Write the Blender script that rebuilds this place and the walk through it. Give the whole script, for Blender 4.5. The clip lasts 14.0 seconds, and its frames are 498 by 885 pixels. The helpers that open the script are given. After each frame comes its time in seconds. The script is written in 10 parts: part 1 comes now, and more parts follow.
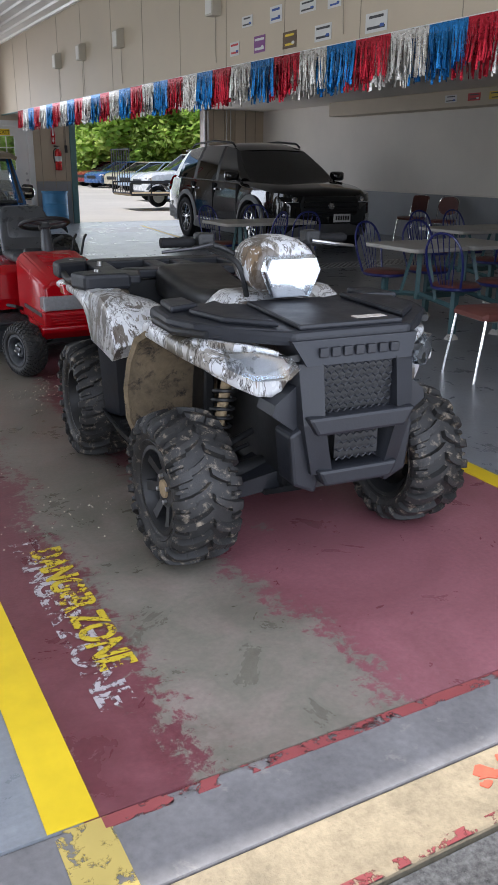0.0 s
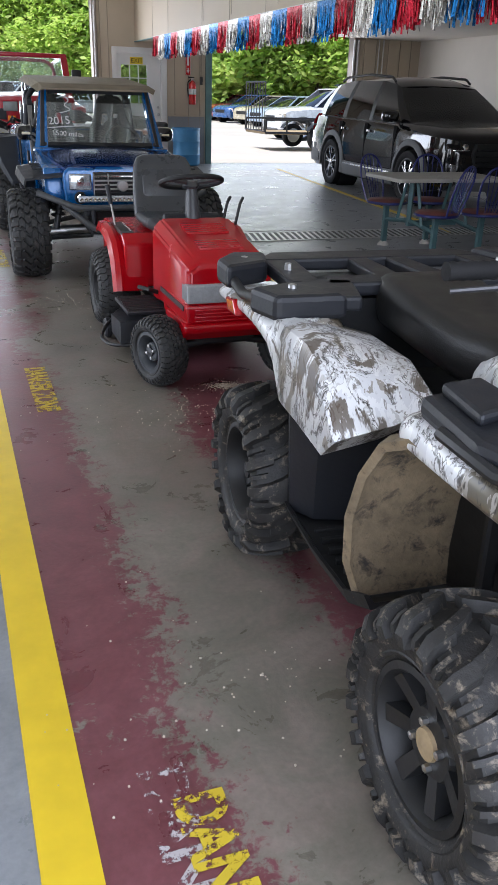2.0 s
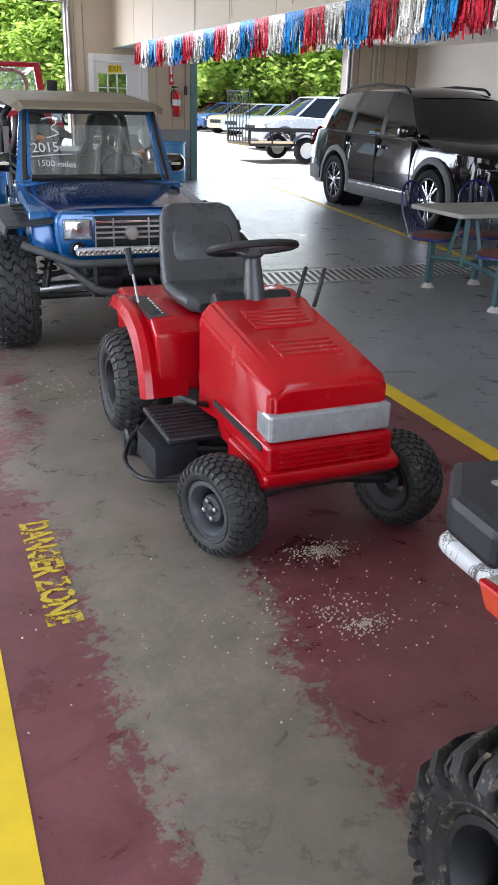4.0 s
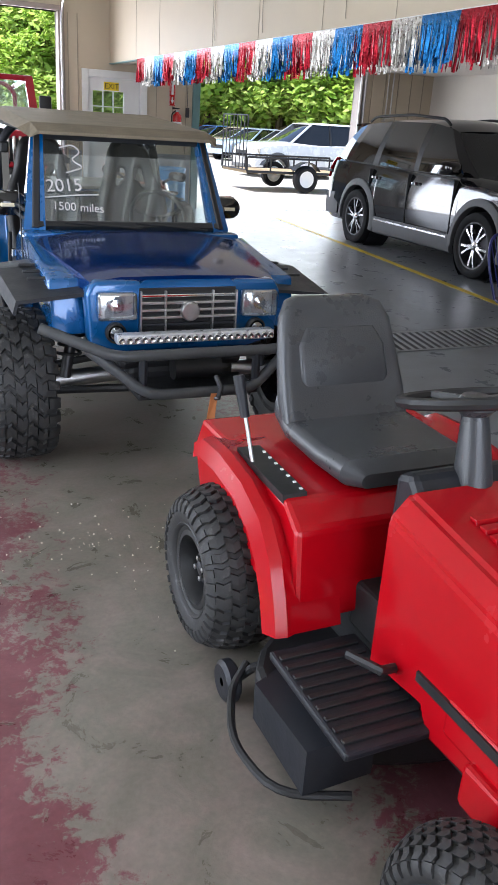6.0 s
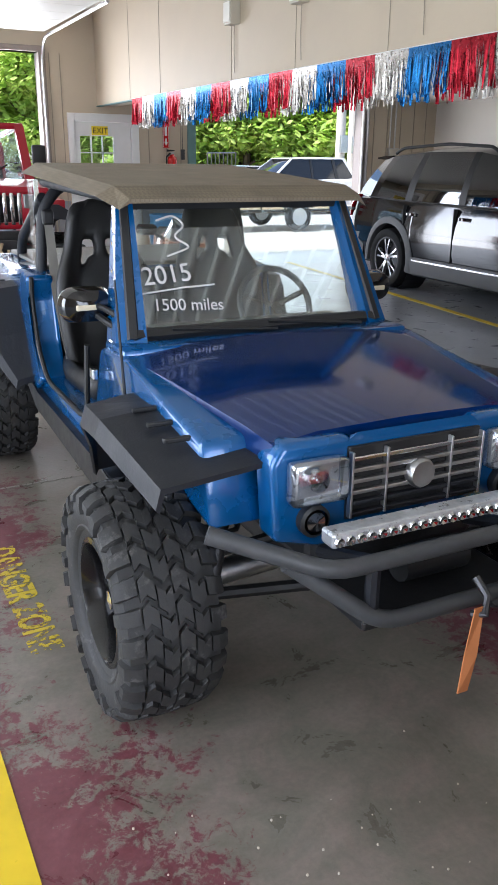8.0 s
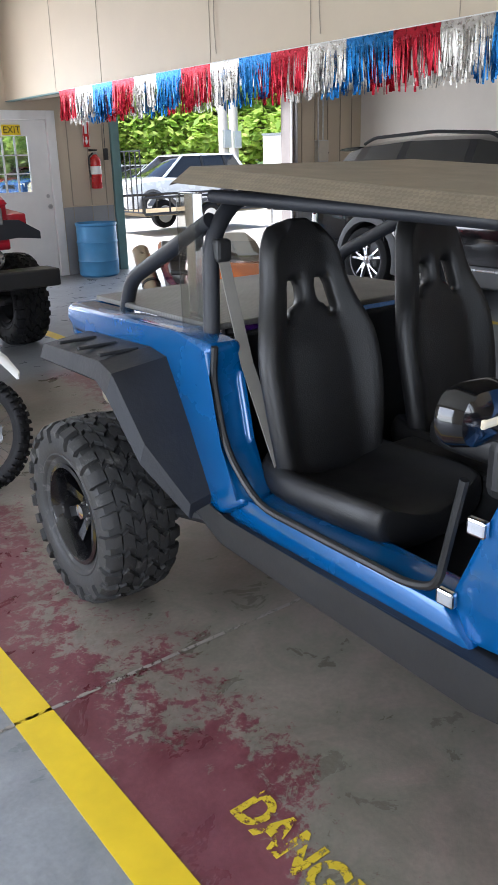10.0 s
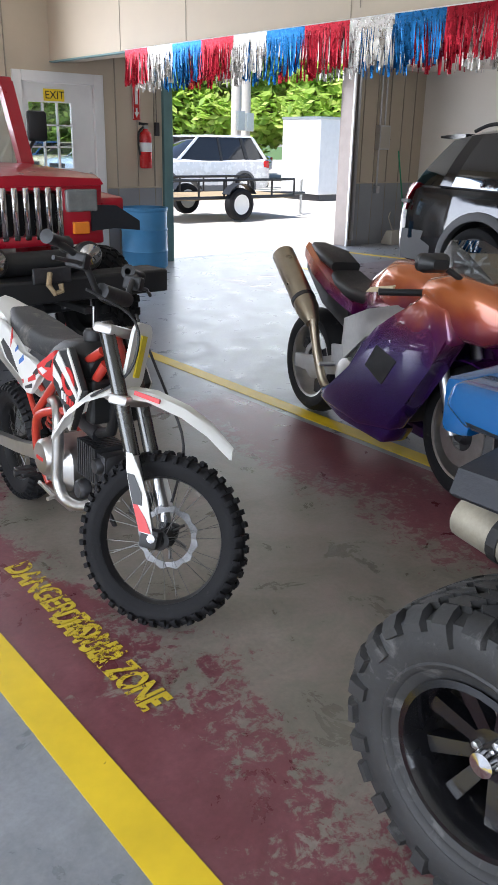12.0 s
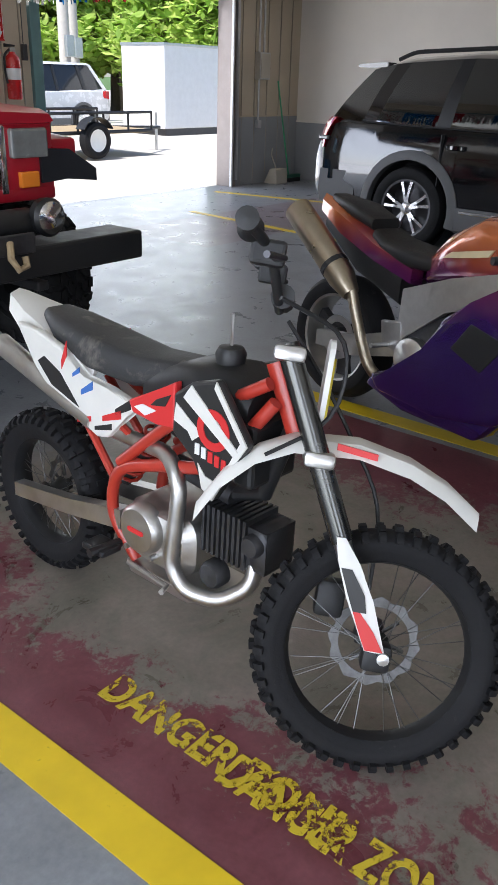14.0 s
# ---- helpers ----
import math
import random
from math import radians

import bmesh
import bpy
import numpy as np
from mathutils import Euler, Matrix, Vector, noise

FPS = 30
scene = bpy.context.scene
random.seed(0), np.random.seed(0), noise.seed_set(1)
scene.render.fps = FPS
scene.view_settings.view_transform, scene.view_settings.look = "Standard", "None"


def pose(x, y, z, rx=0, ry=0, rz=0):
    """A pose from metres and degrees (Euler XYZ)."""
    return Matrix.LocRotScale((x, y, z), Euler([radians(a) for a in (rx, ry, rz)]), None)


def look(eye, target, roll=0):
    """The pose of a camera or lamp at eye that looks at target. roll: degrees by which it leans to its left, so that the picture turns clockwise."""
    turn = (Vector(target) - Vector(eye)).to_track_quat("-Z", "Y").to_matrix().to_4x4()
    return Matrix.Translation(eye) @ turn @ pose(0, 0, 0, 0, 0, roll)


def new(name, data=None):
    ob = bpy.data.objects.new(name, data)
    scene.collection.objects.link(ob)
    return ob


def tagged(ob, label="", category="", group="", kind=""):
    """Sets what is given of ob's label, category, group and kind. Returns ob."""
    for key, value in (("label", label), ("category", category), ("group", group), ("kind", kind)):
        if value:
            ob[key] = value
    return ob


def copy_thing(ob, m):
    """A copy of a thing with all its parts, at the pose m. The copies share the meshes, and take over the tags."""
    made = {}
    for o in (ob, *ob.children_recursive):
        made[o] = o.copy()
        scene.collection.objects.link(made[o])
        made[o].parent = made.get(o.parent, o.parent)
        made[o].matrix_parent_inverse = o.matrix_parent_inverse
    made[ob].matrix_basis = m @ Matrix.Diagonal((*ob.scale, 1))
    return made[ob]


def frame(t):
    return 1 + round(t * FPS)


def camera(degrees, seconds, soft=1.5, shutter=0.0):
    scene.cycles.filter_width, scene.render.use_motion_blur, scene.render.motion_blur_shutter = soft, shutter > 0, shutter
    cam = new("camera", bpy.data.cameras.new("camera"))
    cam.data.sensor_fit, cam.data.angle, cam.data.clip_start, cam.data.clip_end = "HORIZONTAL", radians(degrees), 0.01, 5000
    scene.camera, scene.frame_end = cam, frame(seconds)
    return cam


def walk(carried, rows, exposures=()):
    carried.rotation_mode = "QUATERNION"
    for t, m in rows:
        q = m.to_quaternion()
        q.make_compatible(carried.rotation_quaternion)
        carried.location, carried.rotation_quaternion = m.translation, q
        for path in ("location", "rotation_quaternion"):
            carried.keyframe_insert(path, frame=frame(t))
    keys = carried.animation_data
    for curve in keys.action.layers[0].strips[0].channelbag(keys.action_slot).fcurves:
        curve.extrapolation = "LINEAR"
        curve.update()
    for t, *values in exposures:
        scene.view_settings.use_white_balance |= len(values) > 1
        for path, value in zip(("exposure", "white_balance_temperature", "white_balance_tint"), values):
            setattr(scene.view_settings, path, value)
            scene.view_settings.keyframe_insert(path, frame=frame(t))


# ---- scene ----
cam = camera(34.5, 14.0)
PATH = [
    (0, (-0.056, 0.075, 1.408), (0.841, 1.736, 0.749), 0.6),
    (0.5, (-0.016, 0.345, 1.38), (0.83, 2.02, 0.686), 0.8),
    (1, (0.063, 0.729, 1.401), (0.853, 2.41, 0.66), 0.8),
    (1.5, (0.202, 1.16, 1.408), (0.923, 2.849, 0.616), 1.4),
    (2, (0.193, 1.598, 1.434), (0.835, 3.317, 0.637), 1.8),
    (2.5, (0.164, 1.993, 1.517), (0.799, 3.724, 0.741), 1.6),
    (3, (0.24, 2.431, 1.504), (0.893, 4.162, 0.745), 0.9),
    (3.2, (0.264, 2.595, 1.51), (0.916, 4.324, 0.746), 0.5),
    (5.3, (0.244, 4.289, 1.494), (1.069, 5.927, 0.697), 4.1),
    (5.5, (0.285, 4.489, 1.469), (1.111, 6.13, 0.679), 3.8),
    (6, (0.278, 4.817, 1.525), (1.07, 6.5, 0.79), 3.7),
    (6.5, (0.237, 5.205, 1.529), (0.998, 6.912, 0.817), 3.3),
    (7, (0.214, 5.557, 1.531), (0.97, 7.278, 0.85), 2.7),
    (7.2, (0.217, 5.723, 1.552), (0.983, 7.445, 0.885), 2.3),
    (9.3, (-0.268, 7.696, 1.564), (0.8, 9.249, 0.896), -1.2),
    (9.5, (-0.326, 7.856, 1.58), (0.765, 9.393, 0.912), -1.3),
    (10, (-0.378, 8.353, 1.566), (0.758, 9.857, 0.896), -1.5),
    (10.5, (-0.483, 8.855, 1.559), (0.699, 10.326, 0.899), -0.3),
    (11, (-0.475, 9.363, 1.509), (0.738, 10.814, 0.858), 1.1),
    (11.5, (-0.416, 9.826, 1.518), (0.78, 11.283, 0.85), 1.0),
    (12, (-0.446, 10.205, 1.522), (0.744, 11.652, 0.822), 1.2),
    (12.5, (-0.426, 10.535, 1.505), (0.741, 11.983, 0.768), 0.5),
    (13, (-0.399, 10.881, 1.5), (0.741, 12.33, 0.724), -0.1),
    (13.5, (-0.488, 11.205, 1.494), (0.802, 12.502, 0.686), 1.2),
    (14, (-0.527, 11.545, 1.48), (0.916, 12.656, 0.652), 1.8),
]
walk(cam, [(t, look(eye, target, roll)) for t, eye, target, roll in PATH],
     [(0.0, -0.05, 6050, 13), (1.5, 0.22, 6050, 13), (3.0, 0.86, 6050, 13), (6.5, 1.05, 6050, 13), (9.5, 1.08, 6050, 13), (11.0, 0.97, 6050, 13), (12.5, 0.8, 6050, 13), (14.0, 0.68, 6050, 13)])

# ---- light ----
world = bpy.data.worlds.new("World")
scene.world = world
world.use_nodes = True
_nt = world.node_tree
_sky = _nt.nodes.new("ShaderNodeTexSky")
_sky.sky_type = "NISHITA"
_sky.sun_disc = False
_sky.sun_elevation = radians(60)
_sky.sun_rotation = radians(269)
_nt.nodes["Background"].inputs[1].default_value = 0.14
_nt.links.new(_sky.outputs[0], _nt.nodes["Background"].inputs[0])
sun_data = bpy.data.lights.new("sun", "SUN")
sun_data.energy, sun_data.angle, sun_data.color = 5.0, radians(0.6), (1.0, 0.95, 0.87)
sun = new("sun", sun_data)
sun.matrix_world = look((0, 0, 0), (0.51, 0.01, -0.857))


def sky_window(name, x, y, z, w, h, toward, power):
    """An area lamp set in an opening to stand in for sky light."""
    d = bpy.data.lights.new(name, "AREA")
    d.shape, d.size, d.size_y, d.energy, d.color = "RECTANGLE", w, h, power, (0.94, 0.96, 1.0)
    o = new(name, d)
    o.matrix_world = look((x, y, z), (x + toward[0], y + toward[1], z + toward[2]))
    return o


sky_window("front_door_sky", 0.9, 1.15, 1.6, 3.9, 2.9, (0, 1, -0.1), 100)
sky_window("back_door_sky", 7.4, 19.75, 1.2, 3.2, 2.3, (0, -1, -0.1), 38)
# two fill lamps added at unseen left-wall openings to brighten the middle
sky_window("side_fill", -3.15, 6.8, 1.6, 3.6, 2.9, (1, 0, -0.1), 95)
sky_window("side_fill", -3.15, 12.0, 1.6, 3.6, 2.9, (1, 0, -0.1), 95)
sky_window("left_door_sky", 1.4, 19.75, 1.5, 3.6, 2.9, (0, -1, -0.1), 150)


# ---- materials ----
def nodes_of(name):
    m = bpy.data.materials.new(name)
    m.use_nodes = True
    nt = m.node_tree
    return m, nt, nt.nodes["Principled BSDF"]


def link(nt, a, b):
    nt.links.new(a, b)


def noise_node(nt, scale, detail=4, rough=0.55, vec=None, dist=0.0):
    n = nt.nodes.new("ShaderNodeTexNoise")
    n.inputs["Scale"].default_value, n.inputs["Detail"].default_value = scale, detail
    n.inputs["Roughness"].default_value, n.inputs["Distortion"].default_value = rough, dist
    if vec is not None:
        link(nt, vec, n.inputs["Vector"])
    return n


def ramp(nt, fac, stops):
    r = nt.nodes.new("ShaderNodeValToRGB")
    while len(r.color_ramp.elements) < len(stops):
        r.color_ramp.elements.new(0.5)
    for e, (p, c) in zip(r.color_ramp.elements, stops):
        e.position = p
        e.color = (*c, 1) if len(c) == 3 else c
    link(nt, fac, r.inputs[0])
    return r


def mixc(nt, fac, a, b, mode="MIX"):
    n = nt.nodes.new("ShaderNodeMix")
    n.data_type, n.blend_type = "RGBA", mode
    for sock, v in ((n.inputs[0], fac), (n.inputs[6], a), (n.inputs[7], b)):
        if isinstance(v, (int, float)):
            sock.default_value = v
        elif isinstance(v, tuple):
            sock.default_value = (*v, 1)
        else:
            link(nt, v, sock)
    return n.outputs[2]


def mth(nt, op, a, b=0.0, c=None, clamp=False):
    n = nt.nodes.new("ShaderNodeMath")
    n.operation, n.use_clamp = op, clamp
    for k, v in enumerate((a, b, c)):
        if v is None:
            continue
        if isinstance(v, (int, float)):
            n.inputs[k].default_value = v
        else:
            link(nt, v, n.inputs[k])
    return n.outputs[0]


def bump(nt, bsdf, height, strength=0.2, dist=0.01):
    b = nt.nodes.new("ShaderNodeBump")
    b.inputs["Strength"].default_value, b.inputs["Distance"].default_value = strength, dist
    link(nt, height, b.inputs["Height"])
    link(nt, b.outputs[0], bsdf.inputs["Normal"])


def coords(nt):
    return nt.nodes.new("ShaderNodeTexCoord").outputs["Object"]


def mat(name, color, rough=0.5, metal=0.0, var=0.12, scale=6.0, fine=60.0, bumps=0.1, coat=0.0, dirt=None, dirt_at=0.62, spec=0.5):
    """A surface with broad and fine variation of colour, roughness and relief."""
    m, nt, b = nodes_of(name)
    v = coords(nt)
    n1, n2 = noise_node(nt, scale, 5, 0.6, v), noise_node(nt, fine, 3, 0.6, v)
    lo = tuple(max(0, c * (1 - var)) for c in color)
    hi = tuple(min(1, c * (1 + var)) for c in color)
    col = ramp(nt, n1.outputs[0], [(0.3, lo), (0.7, hi)]).outputs[0]
    col = mixc(nt, 0.35 * min(1, var * 4), col, ramp(nt, n2.outputs[0], [(0.3, lo), (0.7, hi)]).outputs[0])
    if dirt:
        n3 = noise_node(nt, scale * 1.7, 6, 0.7, v, 0.4)
        f = ramp(nt, n3.outputs[0], [(dirt_at, (0, 0, 0)), (min(0.99, dirt_at + 0.14), (1, 1, 1))]).outputs[0]
        col = mixc(nt, f, col, dirt)
    link(nt, col, b.inputs["Base Color"])
    r = ramp(nt, n1.outputs[0], [(0.25, (max(0.02, rough - 0.08),) * 3), (0.75, (min(1, rough + 0.1),) * 3)])
    link(nt, r.outputs[0], b.inputs["Roughness"])
    b.inputs["Metallic"].default_value = metal
    b.inputs["Coat Weight"].default_value = coat
    b.inputs["Coat Roughness"].default_value = 0.05
    b.inputs["Specular IOR Level"].default_value = spec
    if bumps:
        bump(nt, b, n2.outputs[0], bumps, 0.004)
    return m


def glass(name, tint=(0.9, 0.95, 0.95), see=0.85, rough=0.02):
    """A thin pane: mostly clear, with a mirror-like gloss."""
    m, nt, b = nodes_of(name)
    out = nt.nodes["Material Output"]
    nt.nodes.remove(b)
    t, g = nt.nodes.new("ShaderNodeBsdfTransparent"), nt.nodes.new("ShaderNodeBsdfGlossy")
    t.inputs[0].default_value = (*tint, 1)
    g.inputs["Roughness"].default_value = rough
    g.inputs["Color"].default_value = (0.9, 0.93, 0.95, 1)
    fr = nt.nodes.new("ShaderNodeFresnel")
    fr.inputs[0].default_value = 1.5
    k = mth(nt, "ADD", fr.outputs[0], 1 - see - 0.05, clamp=True)
    mix = nt.nodes.new("ShaderNodeMixShader")
    link(nt, k, mix.inputs[0])
    link(nt, t.outputs[0], mix.inputs[1])
    link(nt, g.outputs[0], mix.inputs[2])
    link(nt, mix.outputs[0], out.inputs[0])
    return m


CREAM = mat("cream_wall_paint", (0.52, 0.44, 0.33), 0.55, var=0.06, scale=1.2, fine=40, bumps=0.08)
CREAM_LIGHT = mat("pale_wall_paint", (0.76, 0.71, 0.64), 0.6, var=0.05, scale=1.0, fine=30, bumps=0.06)
GREY_WAIN = mat("grey_wainscot_paint", (0.30, 0.31, 0.32), 0.5, var=0.08, scale=2.0, bumps=0.06)
CEIL_W = mat("white_ceiling_steel", (0.74, 0.72, 0.66), 0.4, var=0.05, scale=1.5, bumps=0.03)
WHITE = mat("white_paint", (0.78, 0.78, 0.76), 0.45, var=0.05, scale=3)
TEAL = mat("teal_trim_paint", (0.13, 0.24, 0.24), 0.5, var=0.15, scale=4, dirt=(0.25, 0.18, 0.12), dirt_at=0.66)
JAMB = mat("brown_door_frame", (0.30, 0.25, 0.22), 0.5, var=0.12)
STEEL = mat("galvanised_steel", (0.55, 0.55, 0.55), 0.35, 1.0, var=0.12, scale=20)
DARKSTEEL = mat("dark_steel", (0.08, 0.08, 0.085), 0.45, 0.8, var=0.2, scale=15)
CHROME = mat("chrome", (0.82, 0.82, 0.82), 0.12, 1.0, var=0.03, bumps=0)
ALU = mat("cast_aluminium", (0.55, 0.54, 0.52), 0.38, 1.0, var=0.1, scale=25, bumps=0.15)
BLACK_PL = mat("black_plastic", (0.012, 0.0125, 0.0135), 0.48, var=0.2, scale=12, bumps=0.15)
GREY_PL = mat("dark_grey_plastic", (0.015, 0.0165, 0.021), 0.46, var=0.15, scale=10, bumps=0.2, dirt=(0.07, 0.066, 0.062), dirt_at=0.68, spec=0.4)
RUBBER = mat("tyre_rubber", (0.008, 0.008, 0.009), 0.75, spec=0.3, var=0.25, scale=9, fine=80, bumps=0.25, dirt=(0.05, 0.047, 0.043), dirt_at=0.62)
RUBBER_MUD = mat("muddy_tyre_rubber", (0.020, 0.0195, 0.019), 0.6, var=0.3, scale=16, fine=70, bumps=0.5, dirt=(0.24, 0.20, 0.15), dirt_at=0.55)
RUBBER_GREY = mat("dusty_tyre_rubber", (0.026, 0.026, 0.026), 0.62, var=0.25, scale=9, fine=60, bumps=0.3, dirt=(0.10, 0.097, 0.093), dirt_at=0.57)
GLOSS_BLACK = mat("gloss_black_alloy", (0.005, 0.005, 0.006), 0.22, var=0.1, bumps=0.02, coat=0.4)
RED = mat("red_enamel", (0.40, 0.001, 0.006), 0.22, var=0.08, scale=4, bumps=0.02, coat=0.15, spec=0.3)
JEEP_RED = mat("deep_red_car_paint", (0.33, 0.006, 0.018), 0.3, var=0.06, scale=3, bumps=0.0, coat=0.4)
BLUE = mat("metallic_blue_paint", (0.001, 0.092, 0.29), 0.24, 0.3, var=0.08, scale=3, fine=200, bumps=0.03, coat=0.9)
NAVY = mat("dark_blue_bonnet_paint", (0.001, 0.020, 0.11), 0.12, 0.15, var=0.08, scale=3, bumps=0.02, coat=0.35)
BLACK_CAR = mat("black_car_paint", (0.004, 0.004, 0.005), 0.08, 0.0, var=0.05, bumps=0.0, coat=0.6, spec=0.5)
VINYL = mat("black_vinyl", (0.009, 0.009, 0.0095), 0.42, var=0.15, scale=10, fine=220, bumps=0.25)
GREY_VINYL = mat("grey_moulded_seat", (0.05, 0.053, 0.058), 0.30, var=0.1, scale=8, fine=220, bumps=0.2)
GLASS = glass("clear_glass")
GLASS_DARK = glass("tinted_glass", (0.10, 0.11, 0.115), 0.85)
LENS = glass("clear_lens", (0.93, 0.95, 0.97), 0.62, 0.08)
BLUE_PL = mat("blue_drum_plastic", (0.07, 0.27, 0.52), 0.45, var=0.1, scale=5)
EXT_RED = mat("extinguisher_red", (0.55, 0.015, 0.015), 0.25, var=0.05, coat=0.4)
YELLOW = mat("yellow_plastic", (0.85, 0.62, 0.02), 0.5, var=0.05)
ORANGE = mat("orange_plastic", (0.85, 0.16, 0.02), 0.45, var=0.06)
AMBER = mat("amber_lens", (0.75, 0.22, 0.02), 0.2, var=0.1, coat=0.6)
RED_LENS = mat("red_lens", (0.5, 0.01, 0.015), 0.15, var=0.1, coat=0.8)
BELT = mat("grey_webbing", (0.22, 0.21, 0.19), 0.8, var=0.1, fine=300)


def floor_material():
    """Painted slab: blue-grey, maroon bays worn down to bare concrete in the wheel tracks."""
    m, nt, b = nodes_of("painted_concrete_floor")
    v = coords(nt)
    sep = nt.nodes.new("ShaderNodeSeparateXYZ")
    link(nt, v, sep.inputs[0])
    X, Y = sep.outputs[0], sep.outputs[1]
    big, mid, fin = noise_node(nt, 0.9, 5, 0.6, v), noise_node(nt, 4.5, 6, 0.68, v, 0.6), noise_node(nt, 55, 4, 0.6, v)
    chips = noise_node(nt, 17, 5, 0.72, v, 0.5)
    grey = ramp(nt, mid.outputs[0], [(0.3, (0.21, 0.225, 0.245)), (0.7, (0.29, 0.305, 0.325))]).outputs[0]
    conc = ramp(nt, mid.outputs[0], [(0.25, (0.130, 0.119, 0.092)), (0.5, (0.215, 0.200, 0.164)), (0.75, (0.31, 0.293, 0.246))]).outputs[0]
    red = ramp(nt, mid.outputs[0], [(0.3, (0.13, 0.035, 0.043)), (0.7, (0.21, 0.075, 0.088))]).outputs[0]
    wob = mth(nt, "MULTIPLY_ADD", big.outputs[0], 0.5, -0.25)
    wob2 = mth(nt, "MULTIPLY_ADD", chips.outputs[0], 0.36, -0.18)
    flake = noise_node(nt, 42, 5, 0.75, v, 0.4)
    ragged = mth(nt, "ADD", mth(nt, "MULTIPLY_ADD", chips.outputs[0], 3.4, -1.7), mth(nt, "MULTIPLY_ADD", flake.outputs[0], 1.8, -0.9))
    xw = mth(nt, "ADD", X, wob)
    far = mth(nt, "MULTIPLY_ADD", Y, 0.45, -2.3, clamp=True)

    def track(c, half, soft):
        d = mth(nt, "ABSOLUTE", mth(nt, "SUBTRACT", xw, c))
        return mth(nt, "MULTIPLY_ADD", d, -1.0 / soft, half / soft)
    near_t = track(0.88, 0.27, 0.16)
    far_t = mth(nt, "ADD", track(1.35, 0.78, 0.30), mth(nt, "MULTIPLY_ADD", big.outputs[0], 5.0, -2.7))
    both = mth(nt, "ADD", mth(nt, "MULTIPLY", near_t, mth(nt, "SUBTRACT", 1.0, far)), mth(nt, "MULTIPLY", mth(nt, "MINIMUM", far_t, 1.6), far))
    both = mth(nt, "MAXIMUM", both, mth(nt, "MULTIPLY_ADD", big.outputs[0], 9.0, -5.9))
    w = mth(nt, "MULTIPLY_ADD", mth(nt, "ADD", both, ragged), 2.6, 0.5, clamp=True)
    tint = mixc(nt, ramp(nt, mid.outputs[0], [(0.42, (0, 0, 0)), (0.70, (0.30, 0.30, 0.30))]).outputs[0], conc, red)
    dusty = mth(nt, "MULTIPLY", mth(nt, "MULTIPLY_ADD", xw, 3.0, -2.9, clamp=True), mth(nt, "MULTIPLY_ADD", Y, -0.55, 2.3, clamp=True))
    paint = mixc(nt, mth(nt, "MULTIPLY", dusty, 0.75), red, mixc(nt, flake.outputs[0], (0.26, 0.085, 0.105), (0.36, 0.17, 0.19)))
    bay = mixc(nt, w, paint, tint)
    inbay = mth(nt, "MULTIPLY", mth(nt, "GREATER_THAN", X, 0.30), mth(nt, "LESS_THAN", X, 2.62))
    inbay = mth(nt, "MULTIPLY", inbay, mth(nt, "MULTIPLY_ADD", mth(nt, "ADD", Y, wob2), -3.0, 43.0, clamp=True))
    bay2 = mth(nt, "MULTIPLY", mth(nt, "MULTIPLY", mth(nt, "GREATER_THAN", X, 5.3), mth(nt, "LESS_THAN", X, 10.0)), mth(nt, "MULTIPLY", mth(nt, "GREATER_THAN", Y, 16.6), mth(nt, "LESS_THAN", Y, 17.9)))
    pink = mixc(nt, mth(nt, "MULTIPLY", mid.outputs[0], 0.9), red, grey)
    bay3 = mth(nt, "MULTIPLY", mth(nt, "MULTIPLY", mth(nt, "GREATER_THAN", X, 4.6), mth(nt, "LESS_THAN", X, 10.5)), mth(nt, "MULTIPLY", mth(nt, "GREATER_THAN", Y, 6.0), mth(nt, "LESS_THAN", Y, 8.0)))
    col = mixc(nt, mth(nt, "MAXIMUM", mth(nt, "MULTIPLY", bay2, 0.7), mth(nt, "MULTIPLY", bay3, 0.25)), grey, pink)
    scuff = ramp(nt, chips.outputs[0], [(0.62, (0, 0, 0)), (0.72, (0.5, 0.5, 0.5))]).outputs[0]
    col = mixc(nt, scuff, col, (0.30, 0.31, 0.32))
    col = mixc(nt, inbay, col, bay)
    stain = ramp(nt, noise_node(nt, 1.7, 6, 0.7, v, 1.0).outputs[0], [(0.33, (0.66, 0.64, 0.62)), (0.6, (1, 1, 1))]).outputs[0]
    col = mixc(nt, 0.7, col, stain, "MULTIPLY")
    col = mixc(nt, 0.25, col, ramp(nt, fin.outputs[0], [(0.3, (0.6, 0.6, 0.6)), (0.7, (1.3, 1.3, 1.3))]).outputs[0], "MULTIPLY")
    link(nt, col, b.inputs["Base Color"])
    r = ramp(nt, mid.outputs[0], [(0.25, (0.21,) * 3), (0.75, (0.44,) * 3)])
    link(nt, r.outputs[0], b.inputs["Roughness"])
    b.inputs["Specular IOR Level"].default_value = 0.5
    h = mth(nt, "ADD", mth(nt, "MULTIPLY", fin.outputs[0], 0.35), mth(nt, "MULTIPLY", mid.outputs[0], 0.8))
    bump(nt, b, h, 0.16, 0.012)
    return m


